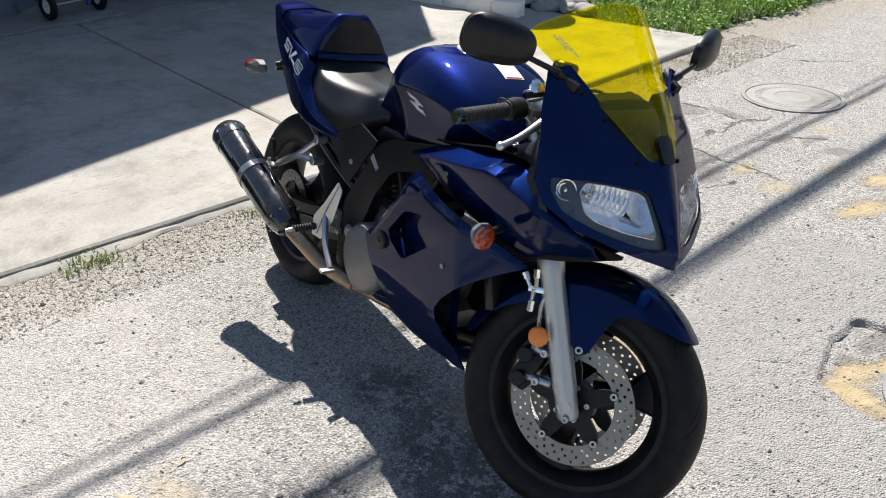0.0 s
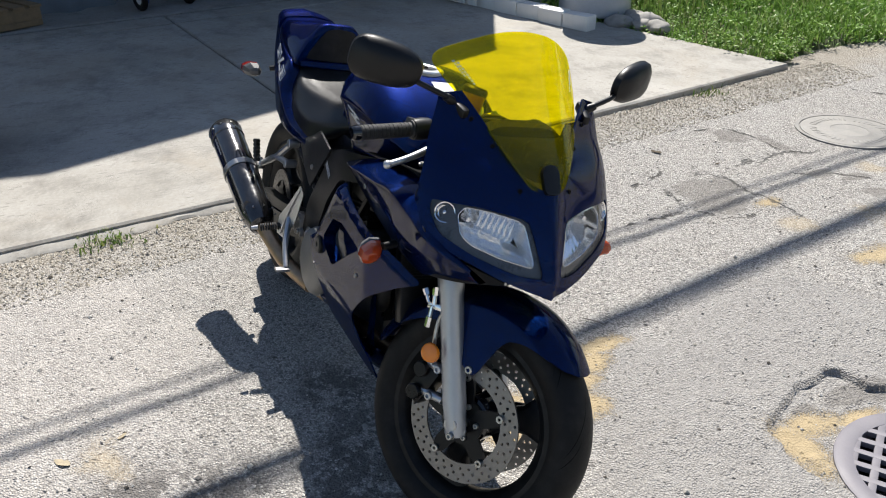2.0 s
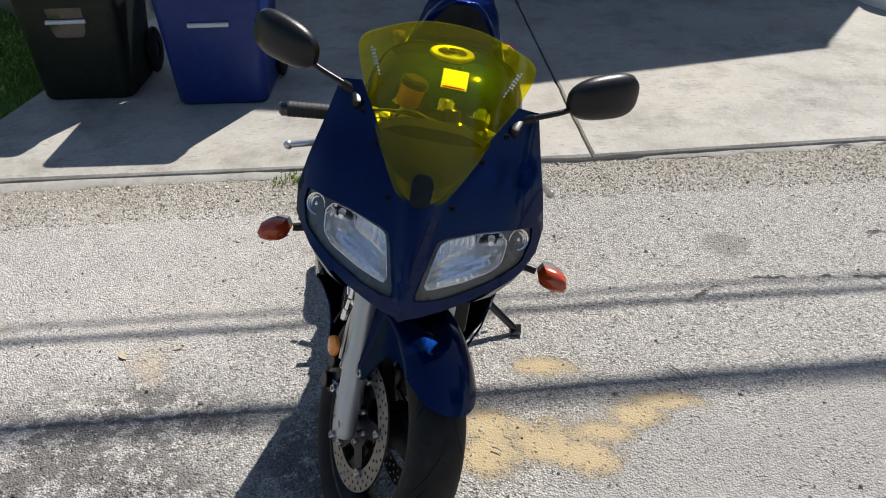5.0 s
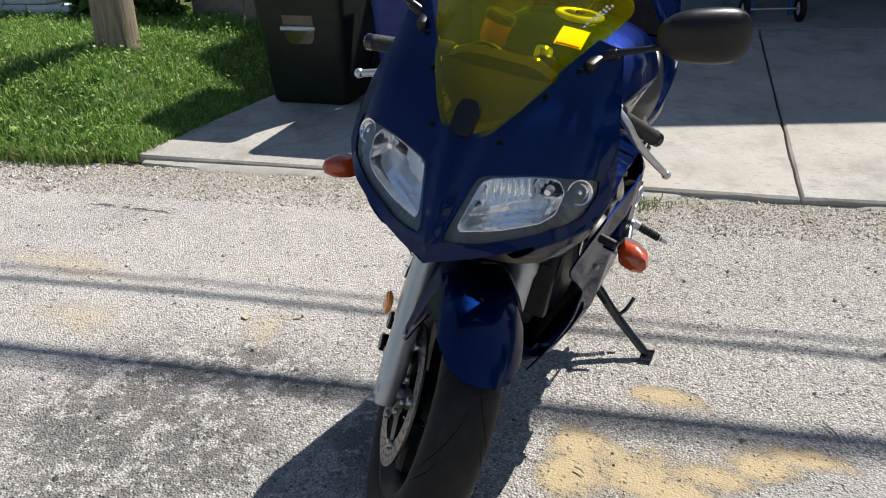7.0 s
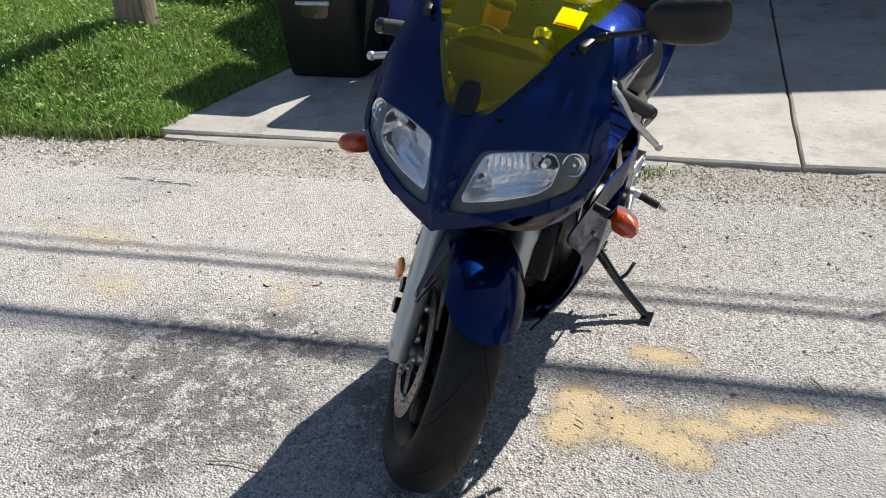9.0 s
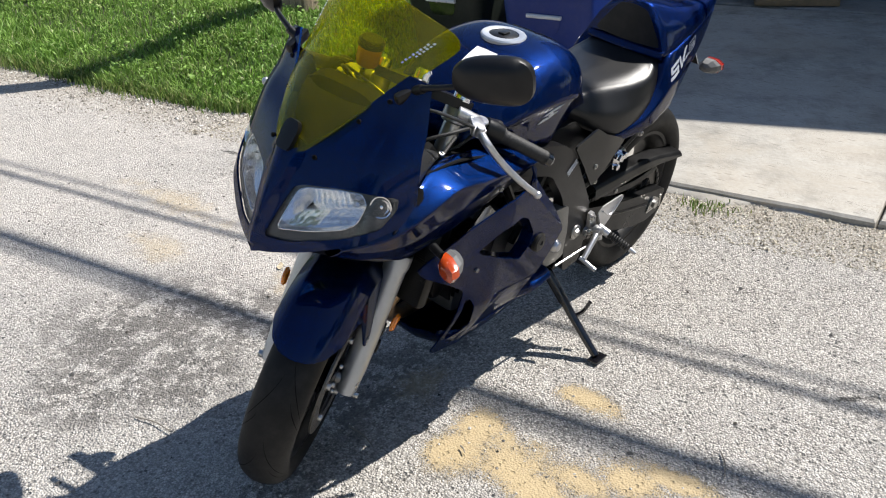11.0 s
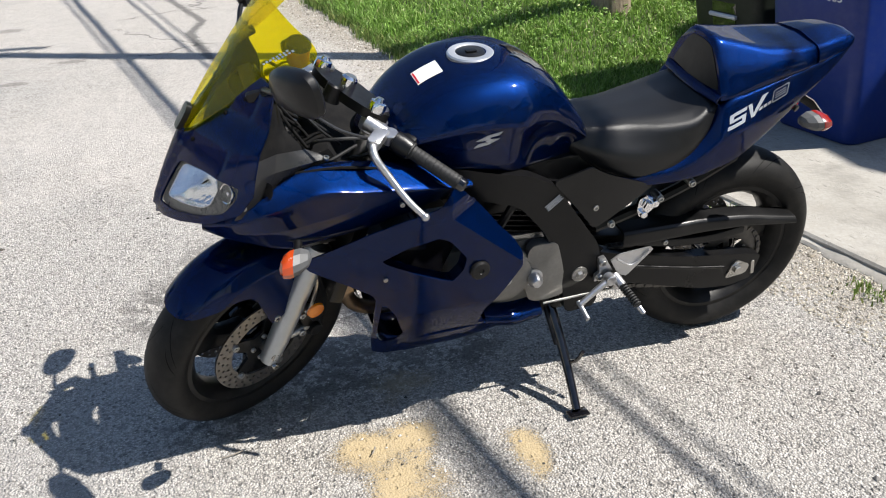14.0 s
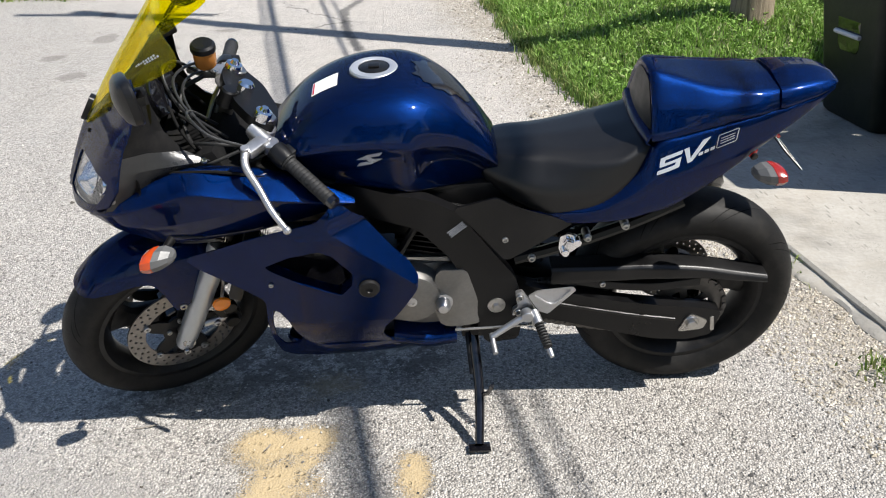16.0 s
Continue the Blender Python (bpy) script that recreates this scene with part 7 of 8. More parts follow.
    box(bm, AXLE_F + Vector((-0.118, s * 0.078, 0.045)), (0.052, 0.062, 0.105), Matrix.Rotation(radians(18), 4, "Y"), 0.012)
    for dz in (0.03, -0.03):
        rod(bm, AXLE_F + Vector((-0.125, s * 0.085, 0.05 + dz)), AXLE_F + Vector((-0.125, s * 0.124, 0.05 + dz)), 0.019, None, 18)
    cal = part("brake_caliper", st(bm), FRAMEM, bike, "black brake caliper")
    for dz in (0.028, 0.098):
        bm = rod(bmesh.new(), AXLE_F + Vector((-0.10 - 0.02, s * 0.10, dz)), AXLE_F + Vector((-0.02 - 0.03, s * 0.10, dz + 0.004)), 0.011, None, 10)
        bolt_head(bm, AXLE_F + Vector((-0.085, s * 0.111, dz)), (0, s, 0), 0.010, 0.006)
        part("caliper_lug", st(bm), ALLOY, cal)
    part("fender_bolt", st(bolt_head(bmesh.new(), (1.412, s * 0.103, 0.432), (0, s, 0), 0.010, 0.006)), STEEL, bike)
    bm = rod(bmesh.new(), AXLE_F + Vector((0, s * 0.05, 0)), AXLE_F + Vector((0, s * 0.122, 0)), 0.018, None, 20)
    bolt_head(bm, AXLE_F + Vector((0.013, s * 0.126, -0.022)), (0, s, 0), 0.009, 0.006)
    part("axle_end", st(bm), STEEL, bike)
    bm = tube(bmesh.new(), [(1.32, s * 0.115, 0.40), (1.30, s * 0.118, 0.50), (1.31, s * 0.112, 0.56), (1.26, s * 0.06, 0.62), (1.24, 0, 0.68)], 0.005, 8)
    part("brake_hose", st(bm), STEEL, bike, "braided brake hose")
bm = bmesh.new()
box(bm, (1.285, -0.118, 0.532), (0.055, 0.006, 0.014), Matrix.Rotation(radians(-10), 4, "Y"), 0.002)
for p, q in (((1.262, -0.122, 0.535), (1.240, -0.124, 0.562)), ((1.276, -0.122, 0.535), (1.266, -0.124, 0.578)), ((1.272, -0.122, 0.53), (1.278, -0.122, 0.478))):
    rod(bm, p, q, 0.0055, None, 8)
    rod(bm, Vector(p).lerp(Vector(q), 0.5), q, 0.008, None, 6)
part("hose_bracket", st(bm), CHROME, bike, "bright brake hose fittings")

# ---- screen mount, screws, decals, tail ----
tail_skin = skin(tail)
bm = sheet(bmesh.new(), eased([(-0.019, 0.905), (0.019, 0.905), (0.021, 0.945), (0.012, 0.958), (-0.012, 0.958), (-0.021, 0.945)], 0.15, 2), lambda u, v: screen(u, v) + Vector((0.012, 0, 0.004)), 0.012, 0.012, (), IN)
part("screen_mount", bm, PLASTIC, bike, "small black mount at the foot of the screen")
for s in (1, -1):
    for y, z in ((0.062, 0.904), (0.104, 0.976), (0.142, 1.020)):
        part("screen_screw", bolt_head(bmesh.new(), nose(s * y, z, 0.001), (0.85, 0.35 * s, 0.4), 0.005, 0.0025), MATT, bike)
    bm = bmesh.new()
    top, foot_ = Vector((0.154, 1.116)), Vector((0.126, 1.074))
    run = (foot_ - top)
    side = Vector((-run.y, run.x)).normalized() * -0.0048
    for line, (f0, f1), n_ in ((0.0, (0.0, 0.62), 6), (1.1, (0.10, 0.95), 8)):
        for k in range(n_):
            a0 = top + run * (f0 + (f1 - f0) * k / n_) + side * line
            a1 = top + run * (f0 + (f1 - f0) * (k + 0.55) / n_) + side * line
            tall = 0.62 if k % 2 else 0.85
            quad = [a0, a1, a1 + side * tall, a0 + side * tall]
            sheet(bm, [(s * q.x, q.y) for q in quad], lambda u, v: screen(u, v) + Vector((0.0015, 0, 0.0005)), 0.02, 0.0006, (), IN)
    part("screen_decal", bm, SILVERD, bike, "pale slanted decal bars on the screen")

    def tail_skin_at(u, v, s=s):
        """u along the decal in reading direction, v up from its rising base line."""
        x = 0.180 - u if s > 0 else 0.022 + u - 0.035
        hit = tail_skin.ray_cast(Vector((x, s * 0.5, 0.784 + 0.32 * (0.180 - x) + 0.82 * v)), Vector((0, -s, 0)))
        return hit[0] + hit[1] * 0.0012 if hit[0] else Vector((x, s * 0.15, 0.8))
    bm = bmesh.new()
    for b in ([(0.0, 0.0), (0.052, 0.0), (0.054, 0.010), (0.002, 0.010)], [(0.042, 0.010), (0.054, 0.010), (0.057, 0.024), (0.045, 0.024)], [(0.006, 0.017), (0.046, 0.017), (0.047, 0.024), (0.007, 0.024)],
              [(0.006, 0.024), (0.018, 0.024), (0.021, 0.040), (0.009, 0.040)], [(0.018, 0.032), (0.058, 0.032), (0.060, 0.041), (0.019, 0.041)],
              [(0.063, 0.041), (0.075, 0.041), (0.080, 0.0), (0.072, 0.0)], [(0.072, 0.0), (0.083, 0.0), (0.126, 0.046), (0.108, 0.046)]):
        sheet(bm, b, tail_skin_at, 0.012, 0.0008, (), (0.1, 0, 0.8))
    part("tail_decal", bm, SILVERD, bike, "silver slanted model decal")
    bm = bmesh.new()
    F = [(0.142, 0.006), (0.188, 0.004), (0.192, 0.036), (0.146, 0.038)]
    for k in range(4):
        a_, b_ = Vector(F[k]), Vector(F[(k + 1) % 4])
        nrm = Vector((b_.y - a_.y, -(b_.x - a_.x))).normalized() * 0.002
        sheet(bm, [a_, b_, b_ + nrm, a_ + nrm], tail_skin_at, 0.012, 0.0008, (), (0.1, 0, 0.8))
    for v0 in (0.013, 0.020, 0.027):
        sheet(bm, [(0.150, v0), (0.184, v0 - 0.001), (0.184, v0 + 0.001), (0.150, v0 + 0.002)], tail_skin_at, 0.012, 0.0008, (), (0.1, 0, 0.8))
    for k in range(3):
        u0 = 0.098 + 0.014 * k
        sheet(bm, [(u0, 0.006), (u0 + 0.010, 0.006), (u0 + 0.011, 0.014), (u0 + 0.001, 0.014)], tail_skin_at, 0.012, 0.0008, (), (0.1, 0, 0.8))
    part("outline_decal", bm, SILVERD, bike, "thin outlined decal box")
bm = body([(-0.20, 0.050, 0.890, 0.925), (-0.235, 0.048, 0.908, 0.936), (-0.258, 0.036, 0.925, 0.940)], 0.6, 20, 6)
part("tail_light", bm, REDM, bike, "red tail light lens")
bm = tube(bmesh.new(), [(-0.02, 0, 0.80), (-0.10, 0, 0.83), (-0.15, 0, 0.79)], 0.02, 10)
br = part("plate_bracket", bm, PLASTIC, bike, "black number plate bracket")
pm = Matrix.Translation((-0.188, 0.0, 0.752)) @ Matrix.Rotation(radians(-46), 4, "Y")
bm = turned(box(bmesh.new(), (0, 0, 0), (0.082, 0.150, 0.002), None, 0.0008), pm)
plate = part("number_plate", bm, WHITE, br, "white number plate with plain bars")
bm = bmesh.new()
for k in range(7):
    box(bm, (0.0, -0.057 + 0.019 * k, 0.0014), (0.040, 0.010, 0.0008))
part("plate_bars", turned(bm, pm), GLOSS, plate)
part("plate_backing", turned(box(bmesh.new(), (0, 0, -0.0025), (0.080, 0.148, 0.002), None, 0.0008), pm), MATT, plate)
bm = turned(box(bmesh.new(), (0.040, 0.0, 0.007), (0.012, 0.03, 0.010), None, 0.003), pm)
part("plate_reflector", bm, REDM, plate)


# ---- lawns ----
def lawn_edge(y):
    """Where the left lawn meets the alley."""
    return along((-40.0, -12.7, -8.3, -5.5, -4.2, -2.9, -2.4), (4.0, 0.85, 0.15, -0.08, -0.14, -0.28, -0.42), y)


def lawn_z(x, y):
    d = min(max(0.0, lawn_edge(y) - x), max(0.0, -2.38 + 0.05 * min(0.0, x + 1) - y) * 1.05)
    t = min(1.0, d / 1.15)
    return 0.012 + 0.29 * t * t * (3 - 2 * t) ** 1.0 + 0.03 * min(d, 0.15) / 0.15 + 0.012 * noise.noise(Vector((x * 3, y * 3, 9)))


def right_lawn_z(x, y):
    d = max(0.0, min((edge_x(y) - 0.12 - x), (y - (4.02 + 0.385 * (x + 1.42)))))
    t = min(1.0, d / 0.9)
    return 0.012 + 0.14 * t + 0.02 * noise.noise(Vector((x * 3, y * 3, 4)))


def terrain(name, xs, ys, zfun, keep, material, label, category):
    verts, index, faces = [], {}, []
    for j, y in enumerate(ys):
        for i, x in enumerate(xs):
            index[i, j] = len(verts)
            verts.append((x, y, zfun(x, y) if keep(x, y) else -0.06))
    for j in range(len(ys) - 1):
        for i in range(len(xs) - 1):
            if any(keep(xs[a], ys[b]) for a, b in ((i, j), (i + 1, j), (i + 1, j + 1), (i, j + 1))):
                faces.append((index[i, j], index[i + 1, j], index[i + 1, j + 1], index[i, j + 1]))
    me = bpy.data.meshes.new(name)
    me.from_pydata(verts, [], faces)
    me.materials.append(material)
    me.shade_smooth()
    return tagged(new(name, me), label, category, kind="structure")


def left_keep(x, y):
    return x < lawn_edge(y) + 0.05 * noise.noise(Vector((y * 2.3, 0, 0))) + 0.03 * noise.noise(Vector((y * 9, 0, 3))) and (y < -2.40 if x > -3.2 else y < -3.2)


def right_keep(x, y):
    wav = 0.12 * noise.noise(Vector((x * 2.6, y * 2.6, 2))) + 0.06 * noise.noise(Vector((x * 9, y * 9, 6)))
    return y > 4.02 + 0.385 * (x + 1.42) + max(0.0, 0.3 * wav) and x < edge_x(y) - 0.16 + wav


terrain("lawn", list(np.arange(-6.0, 1.6, 0.07)), list(np.arange(-13.0, -2.3, 0.07)), lawn_z, left_keep, SOIL, "raised lawn of uneven green grass", "lawn")
terrain("verge", list(np.arange(-7.0, -1.0, 0.08)), list(np.arange(1.8, 9.0, 0.08)), right_lawn_z, right_keep, SOIL, "weedy green verge beside the driveway", "verge")


def grass_material(name, stops, dry=0.15):
    m, n, l, p = shader(name)
    g = n.new("ShaderNodeNewGeometry")
    col = ramp(n, l, g.outputs["Random Per Island"], stops)
    v = coords(n, l)
    col = blend(n, l, ramp(n, l, noise_tex(n, l, v, 1.6, 5.0), [(0.45, 0.0), (0.75, dry * 2)]), col, (0.16, 0.17, 0.05))
    l.new(col, p.inputs["Base Color"])
    p.inputs["Roughness"].default_value = 0.5
    p.inputs["Specular IOR Level"].default_value = 0.35
    ts = n.new("ShaderNodeBsdfTranslucent")
    l.new(col, ts.inputs[0])
    mx = n.new("ShaderNodeMixShader")
    mx.inputs[0].default_value = 0.28
    l.new(p.outputs[0], mx.inputs[1])
    l.new(ts.outputs[0], mx.inputs[2])
    l.new(mx.outputs[0], n["Material Output"].inputs[0])
    return m


GRASS = grass_material("grass_blades", [(0.0, (0.085, 0.17, 0.024)), (0.5, (0.19, 0.345, 0.055)), (0.9, (0.31, 0.48, 0.12)), (1.0, (0.46, 0.46, 0.23))])
WEEDM = grass_material("weed_leaves", [(0.0, (0.07, 0.13, 0.025)), (0.6, (0.15, 0.25, 0.05)), (1.0, (0.34, 0.35, 0.14))])
VINEM = grass_material("vine_leaves", [(0.0, (0.03, 0.08, 0.012)), (0.7, (0.075, 0.16, 0.022)), (1.0, (0.16, 0.22, 0.05))], 0.05)


def blades(name, spots, rng, height, width, material, label, category, lean=0.6):
    """Bent, tapering blades of grass, each of three joints, from rows of (x, y, z, scale)."""
    verts, faces = [], []
    for x, y, z, k in spots:
        h = height * k * rng.uniform(0.6, 1.4)
        a = rng.uniform(0, 2 * math.pi)
        b = rng.uniform(0, 2 * math.pi)
        w = width * rng.uniform(0.6, 1.3) * (0.6 + 0.4 * k)
        ex, ey = math.cos(a) * w / 2, math.sin(a) * w / 2
        bend = lean * h * rng.uniform(0.2, 1.0)
        dx, dy = math.cos(b) * bend, math.sin(b) * bend
        s = len(verts)
        verts += [(x - ex, y - ey, z - 0.01), (x + ex, y + ey, z - 0.01), (x + dx * 0.3 + ex * 0.8, y + dy * 0.3 + ey * 0.8, z + h * 0.55), (x + dx * 0.3 - ex * 0.8, y + dy * 0.3 - ey * 0.8, z + h * 0.55), (x + dx, y + dy, z + h * (1.0 - 0.25 * bend / h))]
        faces += [(s, s + 1, s + 2, s + 3), (s + 3, s + 2, s + 4)]
    me = bpy.data.meshes.new(name)
    me.from_pydata(verts, [], faces)
    me.materials.append(material)
    return tagged(new(name, me), label, category, kind="stuff")


rng = random.Random(5)
spots = []
while len(spots) < 85000:
    y = -2.38 - 8.5 * rng.random() ** 1.5
    x = lawn_edge(y) + 0.03 - rng.random() ** 1.1 * 3.0
    if left_keep(x, y) and x > -3.4:
        rim = lawn_edge(y) - x
        tall = 1.0 + (0.7 if rim < 0.4 and y < -4.6 else 0.0) + 0.5 * max(0, noise.noise(Vector((x * 2, y * 2, 0))))
        spots.append((x, y, lawn_z(x, y), tall))
blades("lawn_grass", spots, rng, 0.050, 0.0075, GRASS, "uneven green lawn grass", "grass", 0.9)
spots = []
while len(spots) < 26000:
    x, y = rng.uniform(-4.6, -1.3), rng.uniform(2.8, 7.4)
    if right_keep(x, y):
        d = y - (4.02 + 0.385 * (x + 1.42))
        spots.append((x, y, right_lawn_z(x, y), 0.8 + 0.55 * min(1.5, d) + 0.6 * rng.random() ** 4))
blades("verge_grass", spots, rng, 0.06, 0.0095, GRASS, "rough green verge grass with weeds", "grass", 0.8)
spots = []
for k in range(900):
    x, y = rng.uniform(-4.3, -2.6), rng.uniform(3.9, 5.6)
    if y - (4.02 + 0.385 * (x + 1.42)) > 0.35:
        spots.append((x, y, right_lawn_z(x, y), rng.uniform(0.6, 1.4)))
blades("tall_weeds", spots, rng, 0.42, 0.014, WEEDM, "tall reedy weeds behind the verge", "weeds", 0.35)
spots = []
for k in range(500):
    y = rng.uniform(-13, -6.2)
    spots.append((lawn_edge(y) - rng.uniform(-0.02, 0.5), y, 0.08, rng.uniform(0.6, 1.3)))
for k in range(5200):
    y = rng.uniform(-8.5, -2.5)
    x = lawn_edge(y) + 0.05 * noise.noise(Vector((y * 2.3, 0, 0))) + rng.gauss(0.0, 0.045)
    spots.append((x, y, max(0.0, lawn_z(x, y)) * 0.7, rng.uniform(0.12, 0.36)))
blades("edge_weeds", spots, rng, 0.22, 0.012, WEEDM, "shaggy weeds along the lawn edge", "weeds", 0.9)


def leaf_cloud(name, centres, rng, count, size, material, label, category):
    """Many small pointed leaves scattered round several centres (x, y, z, radius)."""
    verts, faces = [], []
    for k in range(count):
        cx, cy, cz, r = centres[k % len(centres)]
        u = Vector((rng.gauss(0, 1), rng.gauss(0, 1), rng.gauss(0, 1))).normalized() * r * rng.random() ** 0.4
        c = Vector((cx, cy, cz)) + u
        c.z = max(c.z, 0.02)
        d = Vector((rng.uniform(-1, 1), rng.uniform(-1, 1), rng.uniform(-0.6, 0.5))).normalized()
        w = d.cross(Vector((rng.uniform(-1, 1), rng.uniform(-1, 1), 1))).normalized()
        s = size * rng.uniform(0.5, 1.3)
        i = len(verts)
        fold = d.cross(w) * s * 0.12
        verts += [c, c + d * s * 0.35 + w * s * 0.32 + fold, c + d * s, c + d * s * 0.35 - w * s * 0.32 + fold]
        faces += [(i, i + 1, i + 2), (i, i + 2, i + 3)]
    me = bpy.data.meshes.new(name)
    me.from_pydata([tuple(v) for v in verts], [], faces)
    me.materials.append(material)
    return tagged(new(name, me), label, category, kind="stuff")


clover = []
for k in range(700):
    y = -2.6 - 6.0 * rng.random() ** 1.3
    x = lawn_edge(y) - 0.1 - 2.2 * rng.random()
    clover.append((x, y, lawn_z(x, y) + 0.015, rng.uniform(0.03, 0.12)))
verge_clover = []
while len(verge_clover) < 520:
    x, y = rng.uniform(-3.2, -1.2), rng.uniform(3.2, 7.0)
    if right_keep(x - 0.06, y):
        verge_clover.append((x, y, right_lawn_z(x, y) + 0.03, rng.uniform(0.04, 0.13)))
leaf_cloud("verge_clover", verge_clover, rng, 12000, 0.032, GRASS, "broad-leaved weeds spreading over the verge edge", "weeds")
leaf_cloud("lawn_clover", clover, rng, 19000, 0.028, GRASS, "broad-leaved weeds and clover in the lawn", "weeds")
leaf_cloud("vine", [(-2.62, -4.65 + 0.17 * k, 0.45 + 0.16 * (k % 3), 0.26) for k in range(6)], rng, 1500, 0.11, VINEM, "dark green leafy vine on the fence", "vine")
leaf_cloud("verge_shrub", [(-3.3 - 0.3 * k, 4.7 + 0.25 * k, 0.35, 0.35) for k in range(5)], rng, 1600, 0.07, VINEM, "leafy weeds at the back of the verge", "shrub")
for k, (x, y, n_) in enumerate(((-0.575, -0.62, 130), (-0.63, 0.12, 90), (-0.60, -2.35, 120), (-1.15, 3.1, 50), (-2.55, 3.5, 90))):
    spots = [(x + rng.gauss(0, 0.045), y + rng.gauss(0, 0.07), 0.0, rng.uniform(0.5, 1.2)) for _ in range(n_)]
    blades("weed_tuft", spots, rng, 0.032, 0.007, WEEDM, "small pale weed tuft in the gravel", "weed", 1.2)

# ---- low block wall, fence, timber ----
BLOCK = surface("painted_block", (0.62, 0.64, 0.65), 0.7, var=0.1, vscale=6, grain=0.4, gscale=120, dust=0.15)
OLDWOOD = surface("weathered_wood", (0.24, 0.215, 0.18), 0.85, var=0.3, vscale=14, grain=0.4, gscale=200)
PINE = surface("pine_wood", (0.24, 0.165, 0.09), 0.7, var=0.25, vscale=18, grain=0.3, gscale=200)
blockwall = tagged(new("wall_neighbour"), "white painted concrete block gable of the next garage", "wall", kind="structure")
bm = box(bmesh.new(), (0, 0, 0), (0.19, 0.395, 0.192), None, 0.008)
first = part("block", bm, BLOCK, blockwall)
for r in range(14):
    for k in range(13):
        y = -4.86 - 0.2 - 0.403 * k - (0.2 if r % 2 else 0.0)
        ob = first if (r, k) == (0, 0) else new("block", first.data)
        ob.parent = blockwall
        ob.matrix_world = pose(-2.62 - 0.155 * (y + 4.84), y, 0.32 + 0.2 * r, 0, 0, 8.8)


GABLE2 = [(-5.06, 3.025), (-10.3, 3.025), (-7.68, 4.35)]
part("gable", sheet(bmesh.new(), GABLE2, lambda u, v: Vector((-2.53 - 0.155 * (u + 4.84), u, v)), 0.5, 0.19, (), (-8, -7, 3)), BLOCK, blockwall)
part("side", box(bmesh.new(), (0, 0, 0), (5.0, 0.19, 3.0), None, 0.01), BLOCK, blockwall).matrix_world = pose(-5.22, -5.36, 1.52, 0, 0, 8.8)


def board(size, m, material, parent, name="board"):
    bm = box(bmesh.new(), (0, 0, 0), size, None, 0.004)
    for v in bm.verts:
        v.co += Vector((0.003 * noise.noise(v.co * 7), 0.003 * noise.noise(v.co * 7 + Vector((3, 0, 0))), 0))
    ob = part(name, bm, material, parent)
    ob.matrix_world = m
    return ob


fence = thing("fence", "weathered grey wooden fence boards behind the lawn", "fence")
for k in range(5):
    board((0.022, 0.145, 1.25), pose(-2.74 - 0.01 * (k % 2), -3.72 + 0.158 * k, 0.86, 0, 0.6 * (k % 2), 8), OLDWOOD, fence)
for z in (0.5, 1.3):
    part("rail", box(bmesh.new(), (-2.78, -3.4, z), (0.05, 0.95, 0.09), None, 0.005), OLDWOOD, fence)
bm = bmesh.new()
for k in range(22):
    for sgn in (1, -1):
        y0 = -4.85 + 0.06 * k
        rod(bm, (-2.84, y0, 0.3), (-2.84, y0 + sgn * 0.55, 1.3), 0.0018, None, 4)
wire_fence = part("wire_fence", bm, STEEL)
tagged(wire_fence, "galvanised chain-link fence behind the vine", "fence")
bm = bmesh.new()
rod(bm, (-2.84, -4.1, 0.2), (-2.84, -4.1, 1.35), 0.022)
part("fence_post", bm, STEEL, wire_fence)
leaning = thing("timber_stack", "boards leaning beside the garage door, white and brown", "timber")
board((0.03, 0.14, 1.5), pose(-3.52, -2.02, 0.86, 4, -5, 14), WHITE, leaning)
board((0.04, 0.11, 1.4), pose(-3.62, -1.84, 0.80, -3, -6, 20), OLDWOOD, leaning)
board((0.03, 0.16, 1.2), pose(-3.72, -1.70, 0.70, 2, -7, 12), PINE, leaning)
wf = thing("picket_fence", "short white painted picket fence beside the garage", "fence")
for k in range(9):
    f = k / 8
    board((0.022, 0.085, 0.95), pose(-4.75 + 1.05 * f, 2.42 + 0.28 * f, 0.60, 0, 0, -75), WHITE, wf, "picket")
for z in (0.35, 0.85):
    part("rail", box(bmesh.new(), (-4.23, 2.60, z), (1.15, 0.03, 0.07), Matrix.Rotation(radians(15), 4, "Z"), 0.004), WHITE, wf)
edging_row = tagged(new("edging"), "white painted stone edging along the driveway", "edging", kind="structure")
bm = box(bmesh.new(), (0, 0, 0), (0.235, 0.13, 0.13), None, 0.012)
first = part("stone", bm, WHITE, edging_row)
for k in range(8):
    ob = first if k == 0 else new("stone", first.data)
    ob.parent = edging_row
    f = k / 7
    ob.matrix_world = pose(-4.35 + 1.55 * f, 2.60 + 0.57 * f + 0.01 * (k % 2), slope_z(-4.35 + 1.55 * f, 2.6) + 0.045, 0, 0, 20 + 2 * (k % 3))
DRUMM = surface("drum_white", (0.60, 0.62, 0.66), 0.5, var=0.1, vscale=3, dust=0.15)
